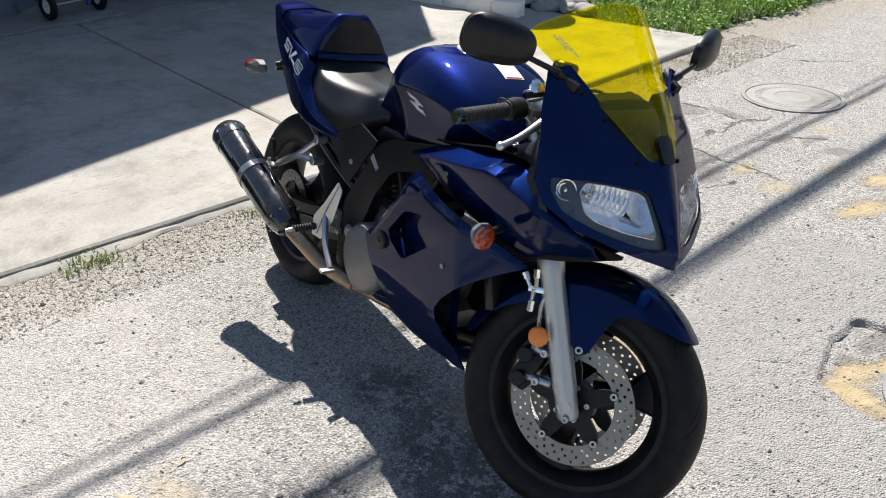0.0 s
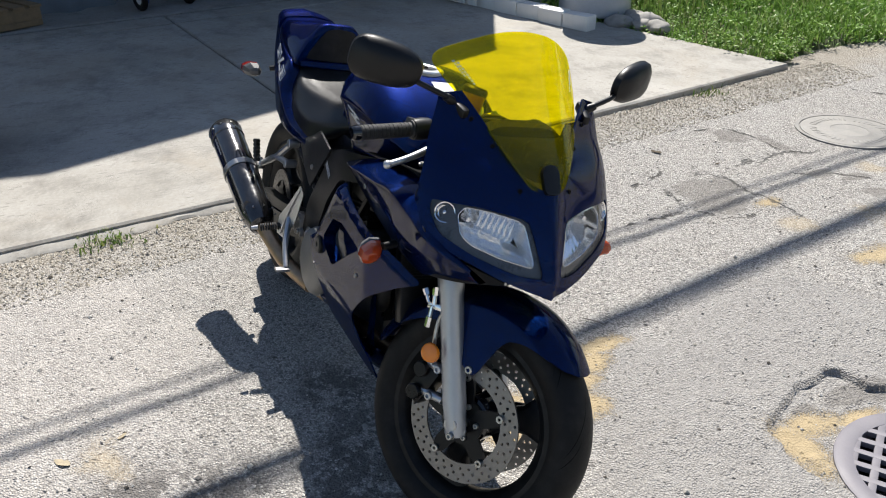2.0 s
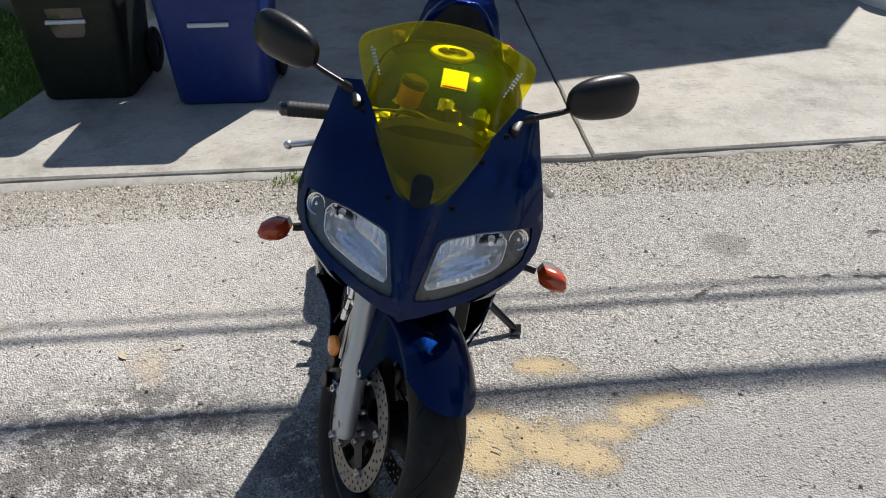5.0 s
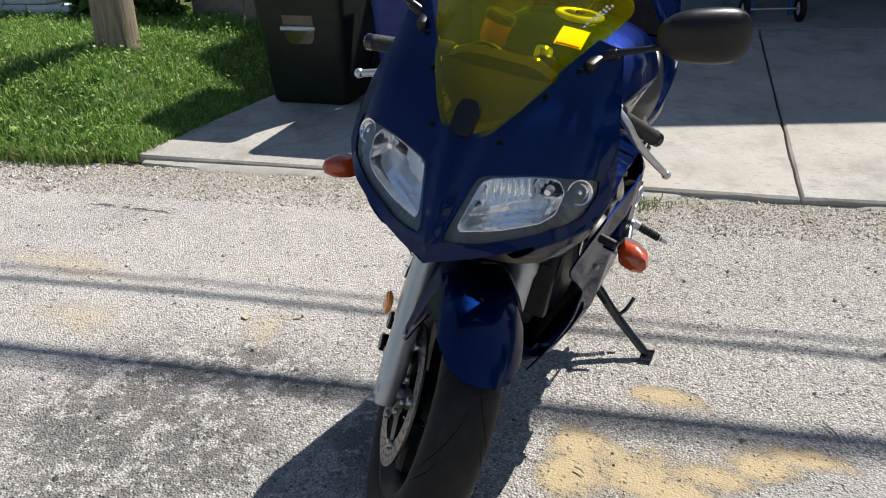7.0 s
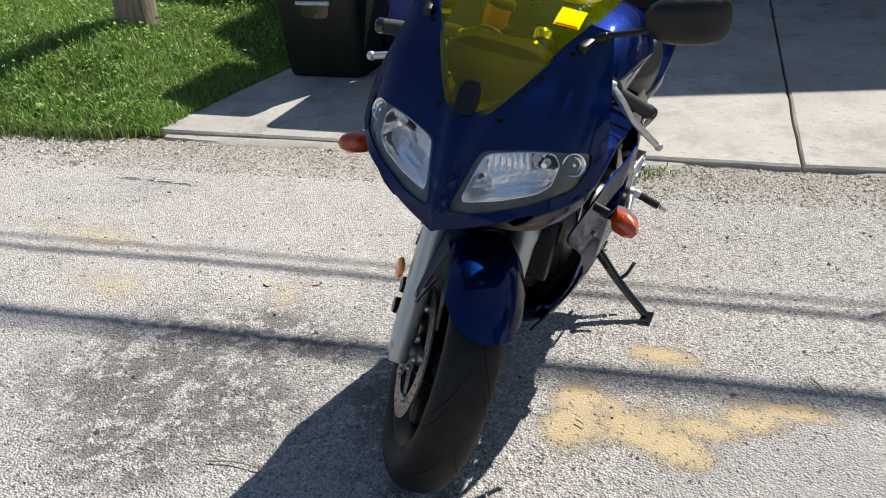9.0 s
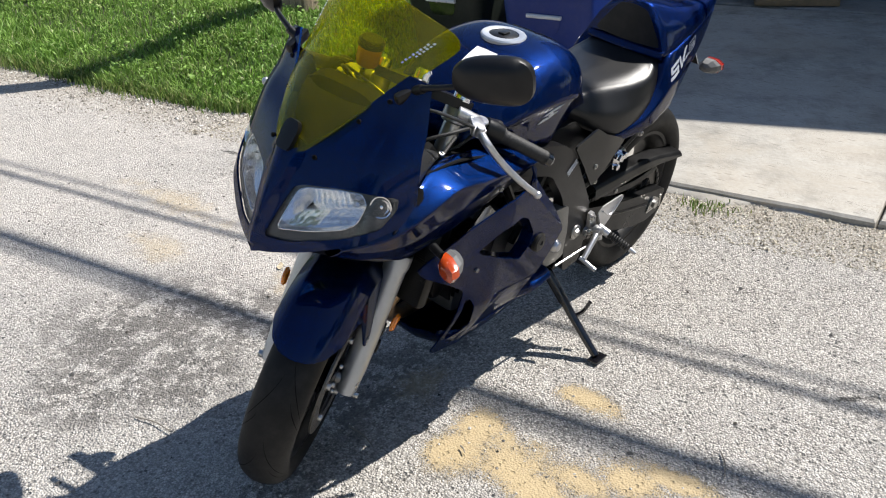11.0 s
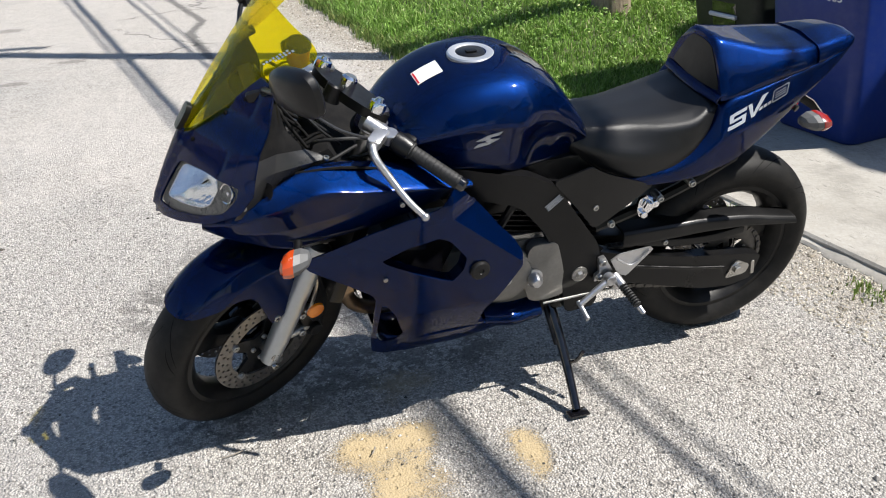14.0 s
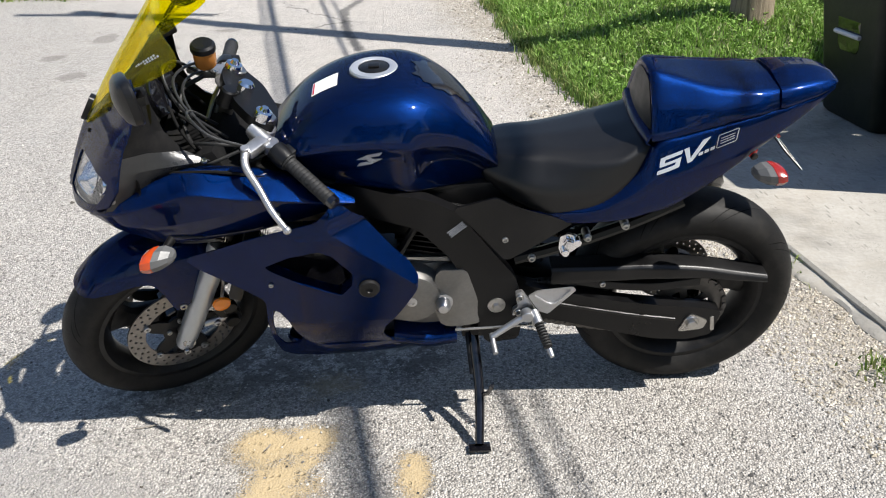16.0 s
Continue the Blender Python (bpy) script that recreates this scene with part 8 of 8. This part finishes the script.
for x, y, r in ((-3.20, 3.60, 0.30), (-4.02, 3.42, 0.30)):
    z0 = 0.09
    d = thing("drum", "large white plastic drum with ribs on the edging", "drum", Matrix.Translation((x, y, z0)), "drums beside the driveway")
    part("drum_body", lathe(bmesh.new(), [(0.0, 0.0), (r * 0.93, 0.0), (r, 0.03), (r, 0.30), (r + 0.015, 0.33), (r, 0.36), (r, 0.64), (r + 0.015, 0.67), (r, 0.70), (r, 0.95), (r * 0.95, 0.985), (0.0, 0.985)], (0, 0, 0), (0, 0, 1), 48), DRUMM, d)
    part("drum_rim", lathe(bmesh.new(), [(r * 0.93, 0.975), (r + 0.018, 0.975), (r + 0.018, 1.005), (r * 0.93, 1.005)], (0, 0, 0), (0, 0, 1), 48, True), DRUMM, d)
ROCK = surface("grey_rock", (0.30, 0.285, 0.26), 0.85, var=0.25, vscale=12, grain=0.5, gscale=80)


def rock(x, y, z, sx, sy, sz, seed):
    bm = bmesh.new()
    bmesh.ops.create_icosphere(bm, subdivisions=3, radius=1.0)
    for v in bm.verts:
        k = 1 + 0.28 * noise.noise(v.co * 1.4 + Vector((seed, 0, 0))) + 0.1 * noise.noise(v.co * 4 + Vector((0, seed, 0)))
        v.co = Vector((v.co.x * sx * k, v.co.y * sy * k, v.co.z * sz * k))
    ob = part("rock", bm, ROCK, None, "", 60)
    ob.matrix_world = pose(x, y, z, 0, 0, seed * 50)
    return tagged(ob, "rough grey garden rock at the driveway edge", "rock", "rocks at the driveway edge")


for k, (x, y, s) in enumerate(((-2.78, 3.55, 0.10), (-2.62, 3.66, 0.08), (-2.50, 3.72, 0.09), (-2.70, 3.76, 0.12), (-2.90, 3.78, 0.09))):
    rock(x, y, 0.09, s * 1.2, s, s * 0.6, k + 1.3)

# ---- pole and wires ----
POLEM, pn, pl, pp = shader("pole_wood")
pv = coords(pn, pl, (14.0, 14.0, 1.2))
pgrain = noise_tex(pn, pl, pv, 4.0, 8.0, 0.65, 0.4)
pl.new(ramp(pn, pl, pgrain, [(0.3, (0.13, 0.10, 0.07)), (0.55, (0.27, 0.22, 0.155)), (0.8, (0.36, 0.30, 0.215))]), pp.inputs["Base Color"])
pp.inputs["Roughness"].default_value = 0.85
pl.new(bump(pn, pl, pgrain, 0.7, 0.01), pp.inputs["Normal"])
pole = thing("utility_pole", "weathered wooden utility pole standing in the lawn", "utility pole", Matrix.Translation((-1.50, -3.42, 0.0)))
bm = bmesh.new()
rings = []
for k in range(40):
    z = 8.6 * k / 39
    r = 0.135 - 0.0055 * z + (0.02 * max(0, 0.5 - z))
    rings.append([Vector(((r + 0.006 * noise.noise(Vector((math.cos(a) * 3, math.sin(a) * 3, z * 0.7)))) * math.cos(a), (r + 0.006 * noise.noise(Vector((math.cos(a) * 3, math.sin(a) * 3, z * 0.7)))) * math.sin(a), z)) for a in (2 * math.pi * j / 30 for j in range(30))])
part("shaft", loft(bm, rings), POLEM, pole)
bm = box(bmesh.new(), (0, 0, 8.0), (0.09, 1.9, 0.11), Matrix.Rotation(radians(80), 4, "Z"), 0.01)
part("crossarm", bm, POLEM, pole)
CABLEM = surface("cable_black", (0.02, 0.02, 0.02), 0.6, var=0.2)
SH = Vector((0.618, -0.332, 0))


def overhead(x0, slope, h, r, name="overhead_cable"):
    """A cable along the alley whose shadow falls on the line x = x0 + slope * y."""
    pts = []
    for k in range(13):
        y = -34 + 68 * k / 12
        z = h + 0.35 * ((y + 3.4) / 34) ** 2
        pts.append(Vector((x0 + slope * y, y, 0)) - SH * z + Vector((0, 0, z)))
    ob = part(name, tube(bmesh.new(), pts, r, 8, 4), CABLEM)
    return tagged(ob, "thick black cable strung along the alley", "cable", "overhead cables")


overhead(0.965, -0.168, 5.4, 0.030)
overhead(0.53, -0.158, 4.5, 0.016)
overhead(0.44, -0.155, 4.9, 0.010)
overhead(1.03, -0.172, 5.7, 0.014)

# ---- wheeled bins ----
BINGREEN = surface("bin_dark_green", (0.009, 0.013, 0.009), 0.5, var=0.2, vscale=4, grain=0.2, gscale=500, dust=0.035, spec=0.3)
FARGREEN = surface("bin_mid_green", (0.03, 0.075, 0.05), 0.5, var=0.2, vscale=4, dust=0.2)
BINBLUE = surface("bin_blue", (0.004, 0.021, 0.15), 0.45, var=0.12, vscale=4, grain=0.2, gscale=500, dust=0.05, spec=0.35)
PALEGREY = surface("pale_bar", (0.55, 0.56, 0.58), 0.45, var=0.1)


def rrect(w, d, z, r=0.06, cx=0.0, n=6):
    out = []
    for sx, sy, a0 in ((1, 1, 0), (-1, 1, 90), (-1, -1, 180), (1, -1, 270)):
        for k in range(n + 1):
            a = radians(a0 + 90 * k / n)
            out.append(Vector((cx + sx * (d / 2 - r) + r * math.cos(a), sy * (w / 2 - r) + r * math.sin(a), z)))
    return out


def wheeled_bin(m, material, label):
    """A two-wheeled refuse cart that faces +x, with a recess and a lift bar in its front."""
    b = thing("wheeled_bin", label, "wheeled bin", m, "wheeled bins")
    bm = bmesh.new()
    rows = []
    for z, w, d, cx in ((0.0, 0.47, 0.46, 0.0), (0.02, 0.49, 0.49, 0.0), (0.45, 0.54, 0.575, 0.012), (0.80, 0.575, 0.65, 0.022), (0.90, 0.585, 0.67, 0.025), (0.905, 0.62, 0.71, 0.025), (0.96, 0.63, 0.72, 0.025), (0.965, 0.58, 0.67, 0.025)):
        rows.append(rrect(w, d, z, 0.055, cx))
    loft(bm, rows)
    shell = part("bin_body", bm, material, b)
    bm = bmesh.new()
    rows = []
    for z, k in ((0.968, 1.0), (0.99, 1.01), (1.03, 0.93), (1.05, 0.75), (1.055, 0.3)):
        rows.append(rrect(0.63 * k, 0.74 * k, z, 0.055 * k, 0.03))
    part("bin_lid", loft(bm, rows), material, b)
    bm = bmesh.new()
    PAN = eased([(-0.09, 0.36), (0.09, 0.36), (0.10, 0.66), (-0.10, 0.66)], 0.12, 2)
    sheet(bm, PAN, lambda u, v: Vector((0.246 + 0.1145 * v + 0.0035, u, v)), 0.03, 0.003, (), (0, 0, 0.5))
    part("recess", bm, GLOSS if material is BINGREEN else material, shell)
    part("lift_bar", rod(bmesh.new(), (0.309, -0.105, 0.450), (0.309, 0.105, 0.450), 0.012, None, 12), PALEGREY, b, "pale steel lift bar")
    for s in (1, -1):
        bm = lathe(bmesh.new(), [(0.05, -0.022), (0.11, -0.022), (0.13, -0.012), (0.135, 0.0), (0.13, 0.012), (0.11, 0.022), (0.05, 0.022)], (-0.24, s * 0.265, 0.135), (0, 1, 0), 32, True)
        wheel = part("bin_wheel", bm, RUBBER, b)
        part("hub", lathe(bmesh.new(), [(0.0, 0.018), (0.02, 0.02), (0.05, 0.012), (0.052, -0.012), (0.0, -0.012)], (-0.24, s * 0.265, 0.135), (0, s, 0), 24), PLASTIC, wheel)
    bm = tube(bmesh.new(), [(-0.34, -0.22, 0.95), (-0.40, -0.20, 0.985), (-0.40, 0.20, 0.985), (-0.34, 0.22, 0.95)], 0.014, 10, 4)
    part("handle", bm, material, b)
    return b


green = wheeled_bin(pose(-1.75, -2.06, slope_z(-1.75, -2.06) + 0.001, 0, 0.8, 6), BINGREEN, "dark green wheeled refuse bin with a pale lift bar")
blue = wheeled_bin(pose(-1.69, -1.27, slope_z(-1.69, -1.27) + 0.001, 0, 0.8, 6), BINBLUE, "blue wheeled recycling bin with white lettering")
facing = Matrix(((0, 0, 1, 0), (1, 0, 0, 0), (0, 1, 0, 0), (0, 0, 0, 1)))
tilt = Matrix.Rotation(radians(6.5), 4, "Y")
letters("TR6139865", 0.062, Matrix.Translation((0.3315, 0.02, 0.685)) @ tilt @ facing, PALEGREY, blue, "serial_lettering")
sidef = Matrix(((-1, 0, 0, 0), (0, 0, 1, 0), (0, 1, 0, 0), (0, 0, 0, 1)))
letters("City of Columbus", 0.05, Matrix.Translation((0.03, 0.2855, 0.80)) @ Matrix.Rotation(radians(3), 4, "X") @ sidef, PALEGREY, blue, "city_lettering")
bm = bmesh.new()
for k in range(4):
    box(bm, (0.0 + 0.03 * k - 0.04, 0.2835, 0.735), (0.018, 0.0015, 0.022))
part("lettering_bars", bm, PALEGREY, blue)
bm = bmesh.new()
for k in range(4):
    box(bm, (0.3445, 0.02 + 0.032 * k, 0.79), (0.0015, 0.016, 0.04), tilt)
part("lettering_bars", bm, PALEGREY, green)

# ---- things in the garage ----
CARTBLUE = surface("cart_blue", (0.02, 0.06, 0.22), 0.5, var=0.2, dust=0.15)
TARPM = surface("tarp_grey", (0.13, 0.155, 0.18), 0.75, var=0.2, vscale=5, grain=0.3, gscale=200)
gz = slope_z(-4.6, 0.2)
cart = thing("hand_truck", "blue steel hand truck with white-hubbed wheels", "hand truck", pose(-4.66, 0.30, gz, 0, 0, 20))
for s in (1, -1):
    bm = lathe(bmesh.new(), [(0.055, -0.02), (0.085, -0.024), (0.10, -0.014), (0.103, 0.0), (0.10, 0.014), (0.085, 0.024), (0.055, 0.02)], (0.06, s * 0.215, 0.103), (0, 1, 0), 30, True)
    w = part("wheel", bm, RUBBER, cart)
    part("hub", lathe(bmesh.new(), [(0.0, 0.012), (0.016, 0.016), (0.05, 0.008), (0.056, 0.012), (0.056, -0.012), (0.0, -0.012)], (0.06, s * 0.215, 0.103), (0, s, 0), 24), WHITE, w)
    part("upright", tube(bmesh.new(), [(0.03, s * 0.15, 0.05), (0.0, s * 0.15, 0.5), (-0.06, s * 0.15, 1.15)], 0.022, 10), CARTBLUE, cart)
for z in (0.20, 0.62, 1.0):
    part("crossbar", rod(bmesh.new(), (0.02 - 0.05 * z, -0.15, z), (0.02 - 0.05 * z, 0.15, z), 0.017), CARTBLUE, cart)
part("axle", rod(bmesh.new(), (0.06, -0.23, 0.103), (0.06, 0.23, 0.103), 0.009), STEEL, cart)
part("label", box(bmesh.new(), (0.034, 0.02, 0.205), (0.003, 0.09, 0.022)), WHITE, cart)
bm = bmesh.new()
rows = []
for j in range(26):
    f = j / 25
    row = []
    for k in range(64):
        a = 2 * math.pi * k / 64
        r = (0.62 - 0.42 * f ** 1.6) * (1 + 0.10 * noise.noise(Vector((math.cos(a) * 1.5, math.sin(a) * 1.5, f))) + 0.07 * math.sin(a * 11 + 3 * f) * (1 - f))
        row.append(Vector((r * 0.8 * math.cos(a), r * math.sin(a), 1.0 * f + 0.02 * noise.noise(Vector((a * 3, f * 4, 0))))))
    rows.append(row)
loft(bm, rows)
tarp = part("folded_tarp", bm, TARPM)
tarp.matrix_world = pose(-5.15, -0.55, gz - 0.003, 0, 0, 10)
tagged(tarp, "grey tarpaulin draped over a heap in the garage", "tarpaulin")
pallet = thing("pallet", "stack of pale pine pallet boards on the garage floor", "pallet", pose(-4.42, -1.02, slope_z(-4.42, -1.02) + 0.002, 0, 0, 28))
for k in range(5):
    bm = box(bmesh.new(), (0, -0.26 + 0.13 * k, 0.145), (0.56, 0.095, 0.02), None, 0.003)
    part("board", bm, PINE, pallet)
for k in range(3):
    bm = box(bmesh.new(), (-0.22 + 0.22 * k, 0, 0.09), (0.09, 0.60, 0.09), None, 0.004)
    part("bearer", bm, PINE, pallet)
    bm = box(bmesh.new(), (-0.22 + 0.22 * k, 0, 0.022), (0.09, 0.60, 0.044), None, 0.004)
    part("runner", bm, PINE, pallet)

# ---- alley ironwork and litter ----
IRON = surface("cast_iron", (0.25, 0.24, 0.222), 0.7, metal=0.1, var=0.25, vscale=8, grain=0.4, gscale=150, dust=0.35)
cover = thing("manhole_cover", "worn grey cast-iron manhole cover set in the alley", "manhole cover", Matrix.Translation((-0.275, 3.325, 0.0)))
bm = lathe(bmesh.new(), [(0.0, 0.004), (0.10, 0.004), (0.102, 0.006), (0.112, 0.0052), (0.114, 0.004), (0.255, 0.004), (0.262, 0.002), (0.264, -0.02)], (0, 0, 0), (0, 0, 1), 64)
part("lid", bm, IRON, cover)
part("frame", lathe(bmesh.new(), [(0.268, -0.02), (0.268, 0.003), (0.271, 0.004), (0.290, 0.004), (0.294, -0.02)], (0, 0, 0), (0, 0, 1), 64, True), IRON, cover)
bm = bmesh.new()
for k in range(44):
    a = 2 * math.pi * k / 44
    if k % 11 != 5:
        box(bm, (0.195 * math.cos(a), 0.195 * math.sin(a), 0.0042), (0.040, 0.012, 0.003), Matrix.Rotation(a, 4, "Z"), 0.001)
part("raised_marks", bm, IRON, cover)
drain = thing("drain_grate", "mauve-grey cast-iron drain grate with square slots in a sandy hollow", "drain grate", Matrix.Translation((1.86, 1.29, -0.033)) @ Matrix.Rotation(radians(35), 4, "Z"))
GRATEM = surface("grate_iron", (0.17, 0.16, 0.178), 0.6, metal=0.1, var=0.15, vscale=10, grain=0.15, dust=0.1)
for turn, top in ((0.0, 0.012), (math.pi / 2, 0.0112)):
    for i in range(-4, 5):
        off = 0.058 * i
        half = math.sqrt(0.250 ** 2 - off * off)
        bar_ = part("bar", box(bmesh.new(), (0, off, top - 0.009), (2 * half, 0.022, 0.018), None, 0.0025), GRATEM, drain)
        bar_.matrix_local = Matrix.Rotation(turn, 4, "Z")
part("rim", lathe(bmesh.new(), [(0.236, -0.03), (0.236, 0.0118), (0.239, 0.0126), (0.280, 0.0126), (0.288, 0.009), (0.292, -0.03)], (0, 0, 0), (0, 0, 1), 64, True), GRATEM, drain)
part("pit", lathe(bmesh.new(), [(0.262, 0.0), (0.262, -0.17), (0.0, -0.172)], (0, 0, 0), (0, 0, 1), 48), PLASTIC, drain, "dark drain pit")
LEAFM = surface("dry_leaf", (0.42, 0.35, 0.24), 0.8, var=0.35, vscale=60, grain=0.3)
OLDLEAF = surface("rotten_leaf", (0.07, 0.05, 0.03), 0.85, var=0.35, vscale=60)
for x, y, a, k, mat, text in ((0.79, -0.895, 40, 0.9, LEAFM, "curled dry tan leaf on the alley"), (0.74, -0.73, 110, 0.5, LEAFM, "curled dry tan leaf on the alley"), (-0.47, 2.12, 20, 1.1, OLDLEAF, "dark rotten leaf on the alley"), (-0.2, 2.3, 70, 0.5, OLDLEAF, "dark rotten leaf on the alley")):
    bm = sheet(bmesh.new(), eased([(-0.03 * k, 0), (-0.012 * k, 0.015 * k), (0.004 * k, 0.009 * k), (0.015 * k, 0.017 * k), (0.035 * k, 0.004 * k), (0.012 * k, -0.012 * k), (-0.014 * k, -0.010 * k)], 0.2, 2), lambda u, v: Vector((u, v, 0.003 + 5 * v * v + 2 * u * u + 0.002 * math.sin(u * 160))), 0.008, 0.0006, (), (0, 0, -1))
    lf = part("fallen_leaf", bm, mat)
    lf.matrix_world = pose(x, y, ground_z(x, y) + 0.002, 0, 0, a)
    tagged(lf, text, "leaf", "fallen leaves on the alley")
for x, y, a, ln in ((0.81, 0.85, 30, 0.09), (1.298, 0.065, 80, 0.11), (1.52, 0.19, 15, 0.06), (1.17, 0.31, 60, 0.03), (1.62, -0.42, 100, 0.14), (1.55, -2.4, 20, 0.05)):
    bm = tube(bmesh.new(), [(-ln / 2, 0, 0.003), (0, ln * 0.06, 0.004), (ln / 2, 0, 0.003)], (0.0025, 0.0015), 6)
    tw = part("twig", bm, OLDWOOD)
    tw.matrix_world = pose(x, y, 0.001, 0, 0, a)
    tagged(tw, "thin dry twig lying on the alley", "twig", "twigs on the alley")


def gravel(name, count, place, size, stops, label, seed):
    """Loose stones: small uneven octahedra and wedges, joined."""
    r = random.Random(seed)
    verts, faces = [], []
    while len(verts) < count * 6:
        x, y = place(r)
        s = size * r.uniform(0.5, 1.5) * (1.8 if r.random() < 0.04 else 1.0)
        a = r.uniform(0, 6.28)
        c, n_ = math.cos(a), math.sin(a)
        z = ground_z(x, y) + s * 0.25
        pts = [(s * r.uniform(0.7, 1.2), 0, 0), (0, s * r.uniform(0.6, 1.1), 0), (-s * r.uniform(0.7, 1.2), 0, 0), (0, -s * r.uniform(0.6, 1.1), 0), (s * r.uniform(-0.3, 0.3), s * r.uniform(-0.3, 0.3), s * r.uniform(0.45, 0.8)), (0, 0, -s * 0.5)]
        i = len(verts)
        verts += [(x + c * px - n_ * py, y + n_ * px + c * py, z + pz) for px, py, pz in pts]
        for k in range(4):
            faces += [(i + k, i + (k + 1) % 4, i + 4), (i + (k + 1) % 4, i + k, i + 5)]
    me = bpy.data.meshes.new(name)
    me.from_pydata(verts, [], faces)
    m, n, l, p = shader(name + "_stone")
    g = n.new("ShaderNodeNewGeometry")
    l.new(ramp(n, l, g.outputs["Random Per Island"], stops), p.inputs["Base Color"])
    p.inputs["Roughness"].default_value = 0.85
    me.materials.append(m)
    return tagged(new(name, me), label, "gravel", kind="stuff")


def beside_apron(r):
    y = r.uniform(-2.6, 4.4)
    return edge_x(y) + 0.01 + 0.46 * r.random() ** 1.2, y


def over_alley(r):
    return r.uniform(-0.8, 2.9), r.uniform(-2.6, 2.6)


gravel("roadside_gravel", 22000, beside_apron, 0.0048, [(0.0, (0.15, 0.13, 0.10)), (0.25, (0.34, 0.30, 0.235)), (0.7, (0.49, 0.445, 0.365)), (1.0, (0.66, 0.62, 0.54))], "loose brown roadside gravel", 3)
gravel("loose_crumbs", 220, over_alley, 0.0055, [(0.0, (0.04, 0.036, 0.03)), (0.7, (0.11, 0.095, 0.08)), (1.0, (0.3, 0.28, 0.25))], "dark crumbs of bitumen and dirt on the alley", 8)
gravel("alley_grit", 7000, over_alley, 0.0042, [(0.0, (0.05, 0.05, 0.05)), (0.08, (0.16, 0.15, 0.14)), (0.4, (0.36, 0.34, 0.31)), (1.0, (0.62, 0.59, 0.54))], "loose grey grit on the alley", 4)

def beside_lawn(r):
    y = -2.5 - 7.5 * r.random() ** 1.3
    return lawn_edge(y) + 0.02 + abs(r.gauss(0, 0.22)), y


gravel("lawn_gravel", 7000, beside_lawn, 0.0065, [(0.0, (0.15, 0.13, 0.10)), (0.3, (0.33, 0.30, 0.26)), (0.8, (0.48, 0.45, 0.40)), (1.0, (0.66, 0.63, 0.58))], "loose gravel and dirt along the lawn edge", 6)

# ---- the far edge of the alley ----
spots = []
while len(spots) < 9000:
    x, y = rng.uniform(3.2, 5.6), rng.uniform(-12.5, -6.8)
    rim = x - (3.38 - 0.1 * (y + 7.0) + 0.25 * noise.noise(Vector((x * 2.2, y * 2.2, 8))))
    if rim > 0 and y < -6.95 + 0.2 * noise.noise(Vector((x * 4, 0, 1))):
        spots.append((x, y, ground_z(x, y), 0.5 + 0.8 * min(1.0, rim)))
blades("far_grass", spots, rng, 0.07, 0.014, WEEDM, "patchy yellow-green grass at the far edge of the alley", "grass", 1.0)
far_bin = wheeled_bin(pose(4.25, -9.15, 0.0, 0, 0, 100), FARGREEN, "mid-green wheeled bin across the alley")

# ---- unseen buildings and trees added round the alley to darken reflections and sky light ----
BRICKISH = surface("unseen_garage_paint", (0.48, 0.46, 0.42), 0.85, var=0.25, vscale=1.0)


def unseen_building(x, y, w, d, h, turn):
    b = thing("unseen_garage", "plain cream garage building, unseen, added to darken reflections", "garage", pose(x, y, 0, 0, 0, turn), "garages across the alley")
    part("walls", box(bmesh.new(), (0, 0, h / 2), (d, w, h), None, 0.02), BRICKISH, b)
    bm = loft(bmesh.new(), [[Vector((-d / 2 - 0.3, yy, h)), Vector((0, yy, h + d * 0.28)), Vector((d / 2 + 0.3, yy, h)), Vector((0, yy, h - 0.02))] for yy in (-w / 2 - 0.25, w / 2 + 0.25)])
    part("roof", bm, ROOFM, b)
    return b


unseen_building(16.5, 1.5, 7.0, 6.0, 2.6, 9)
unseen_building(14.2, 12.5, 7.0, 6.0, 2.6, 9)
unseen_building(17.0, -8.5, 6.0, 6.0, 2.6, 9)
unseen_building(-6.5, 12.5, 7.0, 6.0, 3.0, 9)


# an added tree, never in view: it blocks sky and darkens reflections
def tree(x, y, h, r, seed):
    t = thing("tree", "broad leafy green tree, unseen, added to cut sky light", "tree", Matrix.Translation((x, y, 0)), "trees round the alley")
    q = random.Random(seed)
    bm = tube(bmesh.new(), [(0, 0, -0.1), (0.1, 0.05, h * 0.25), (0.0, 0.1, h * 0.55)], (0.26, 0.14), 12)
    for k in range(7):
        a = k * 0.9 + q.random()
        tube(bm, [(0.03, 0.06, h * (0.28 + 0.03 * k)), (r * 0.4 * math.cos(a), r * 0.4 * math.sin(a), h * (0.45 + 0.04 * k)), (r * 0.75 * math.cos(a), r * 0.75 * math.sin(a), h * (0.58 + 0.04 * k))], (0.09, 0.03), 7)
    part("trunk", bm, OLDWOOD, t)
    centres = [(r * 0.7 * q.random() * math.cos(k * 2.4), r * 0.7 * q.random() * math.sin(k * 2.4), h * q.uniform(0.42, 0.92), r * q.uniform(0.28, 0.45)) for k in range(16)]
    c = leaf_cloud("crown", centres, q, 5200, 0.42, VINEM, "", "")
    for key in ("label", "category"):
        if key in c:
            del c[key]
    c.parent = t
    return t


tree(4.5, 15.0, 9.0, 3.4, 1)
tree(-3.0, 18.5, 10.0, 3.8, 2)
tree(22.0, 7.5, 8.0, 3.5, 3)
tree(19.5, -15.5, 8.0, 3.5, 4)
tree(-9.5, 9.5, 8.0, 3.0, 5)
tree(2.5, 24.0, 11.0, 4.2, 6)
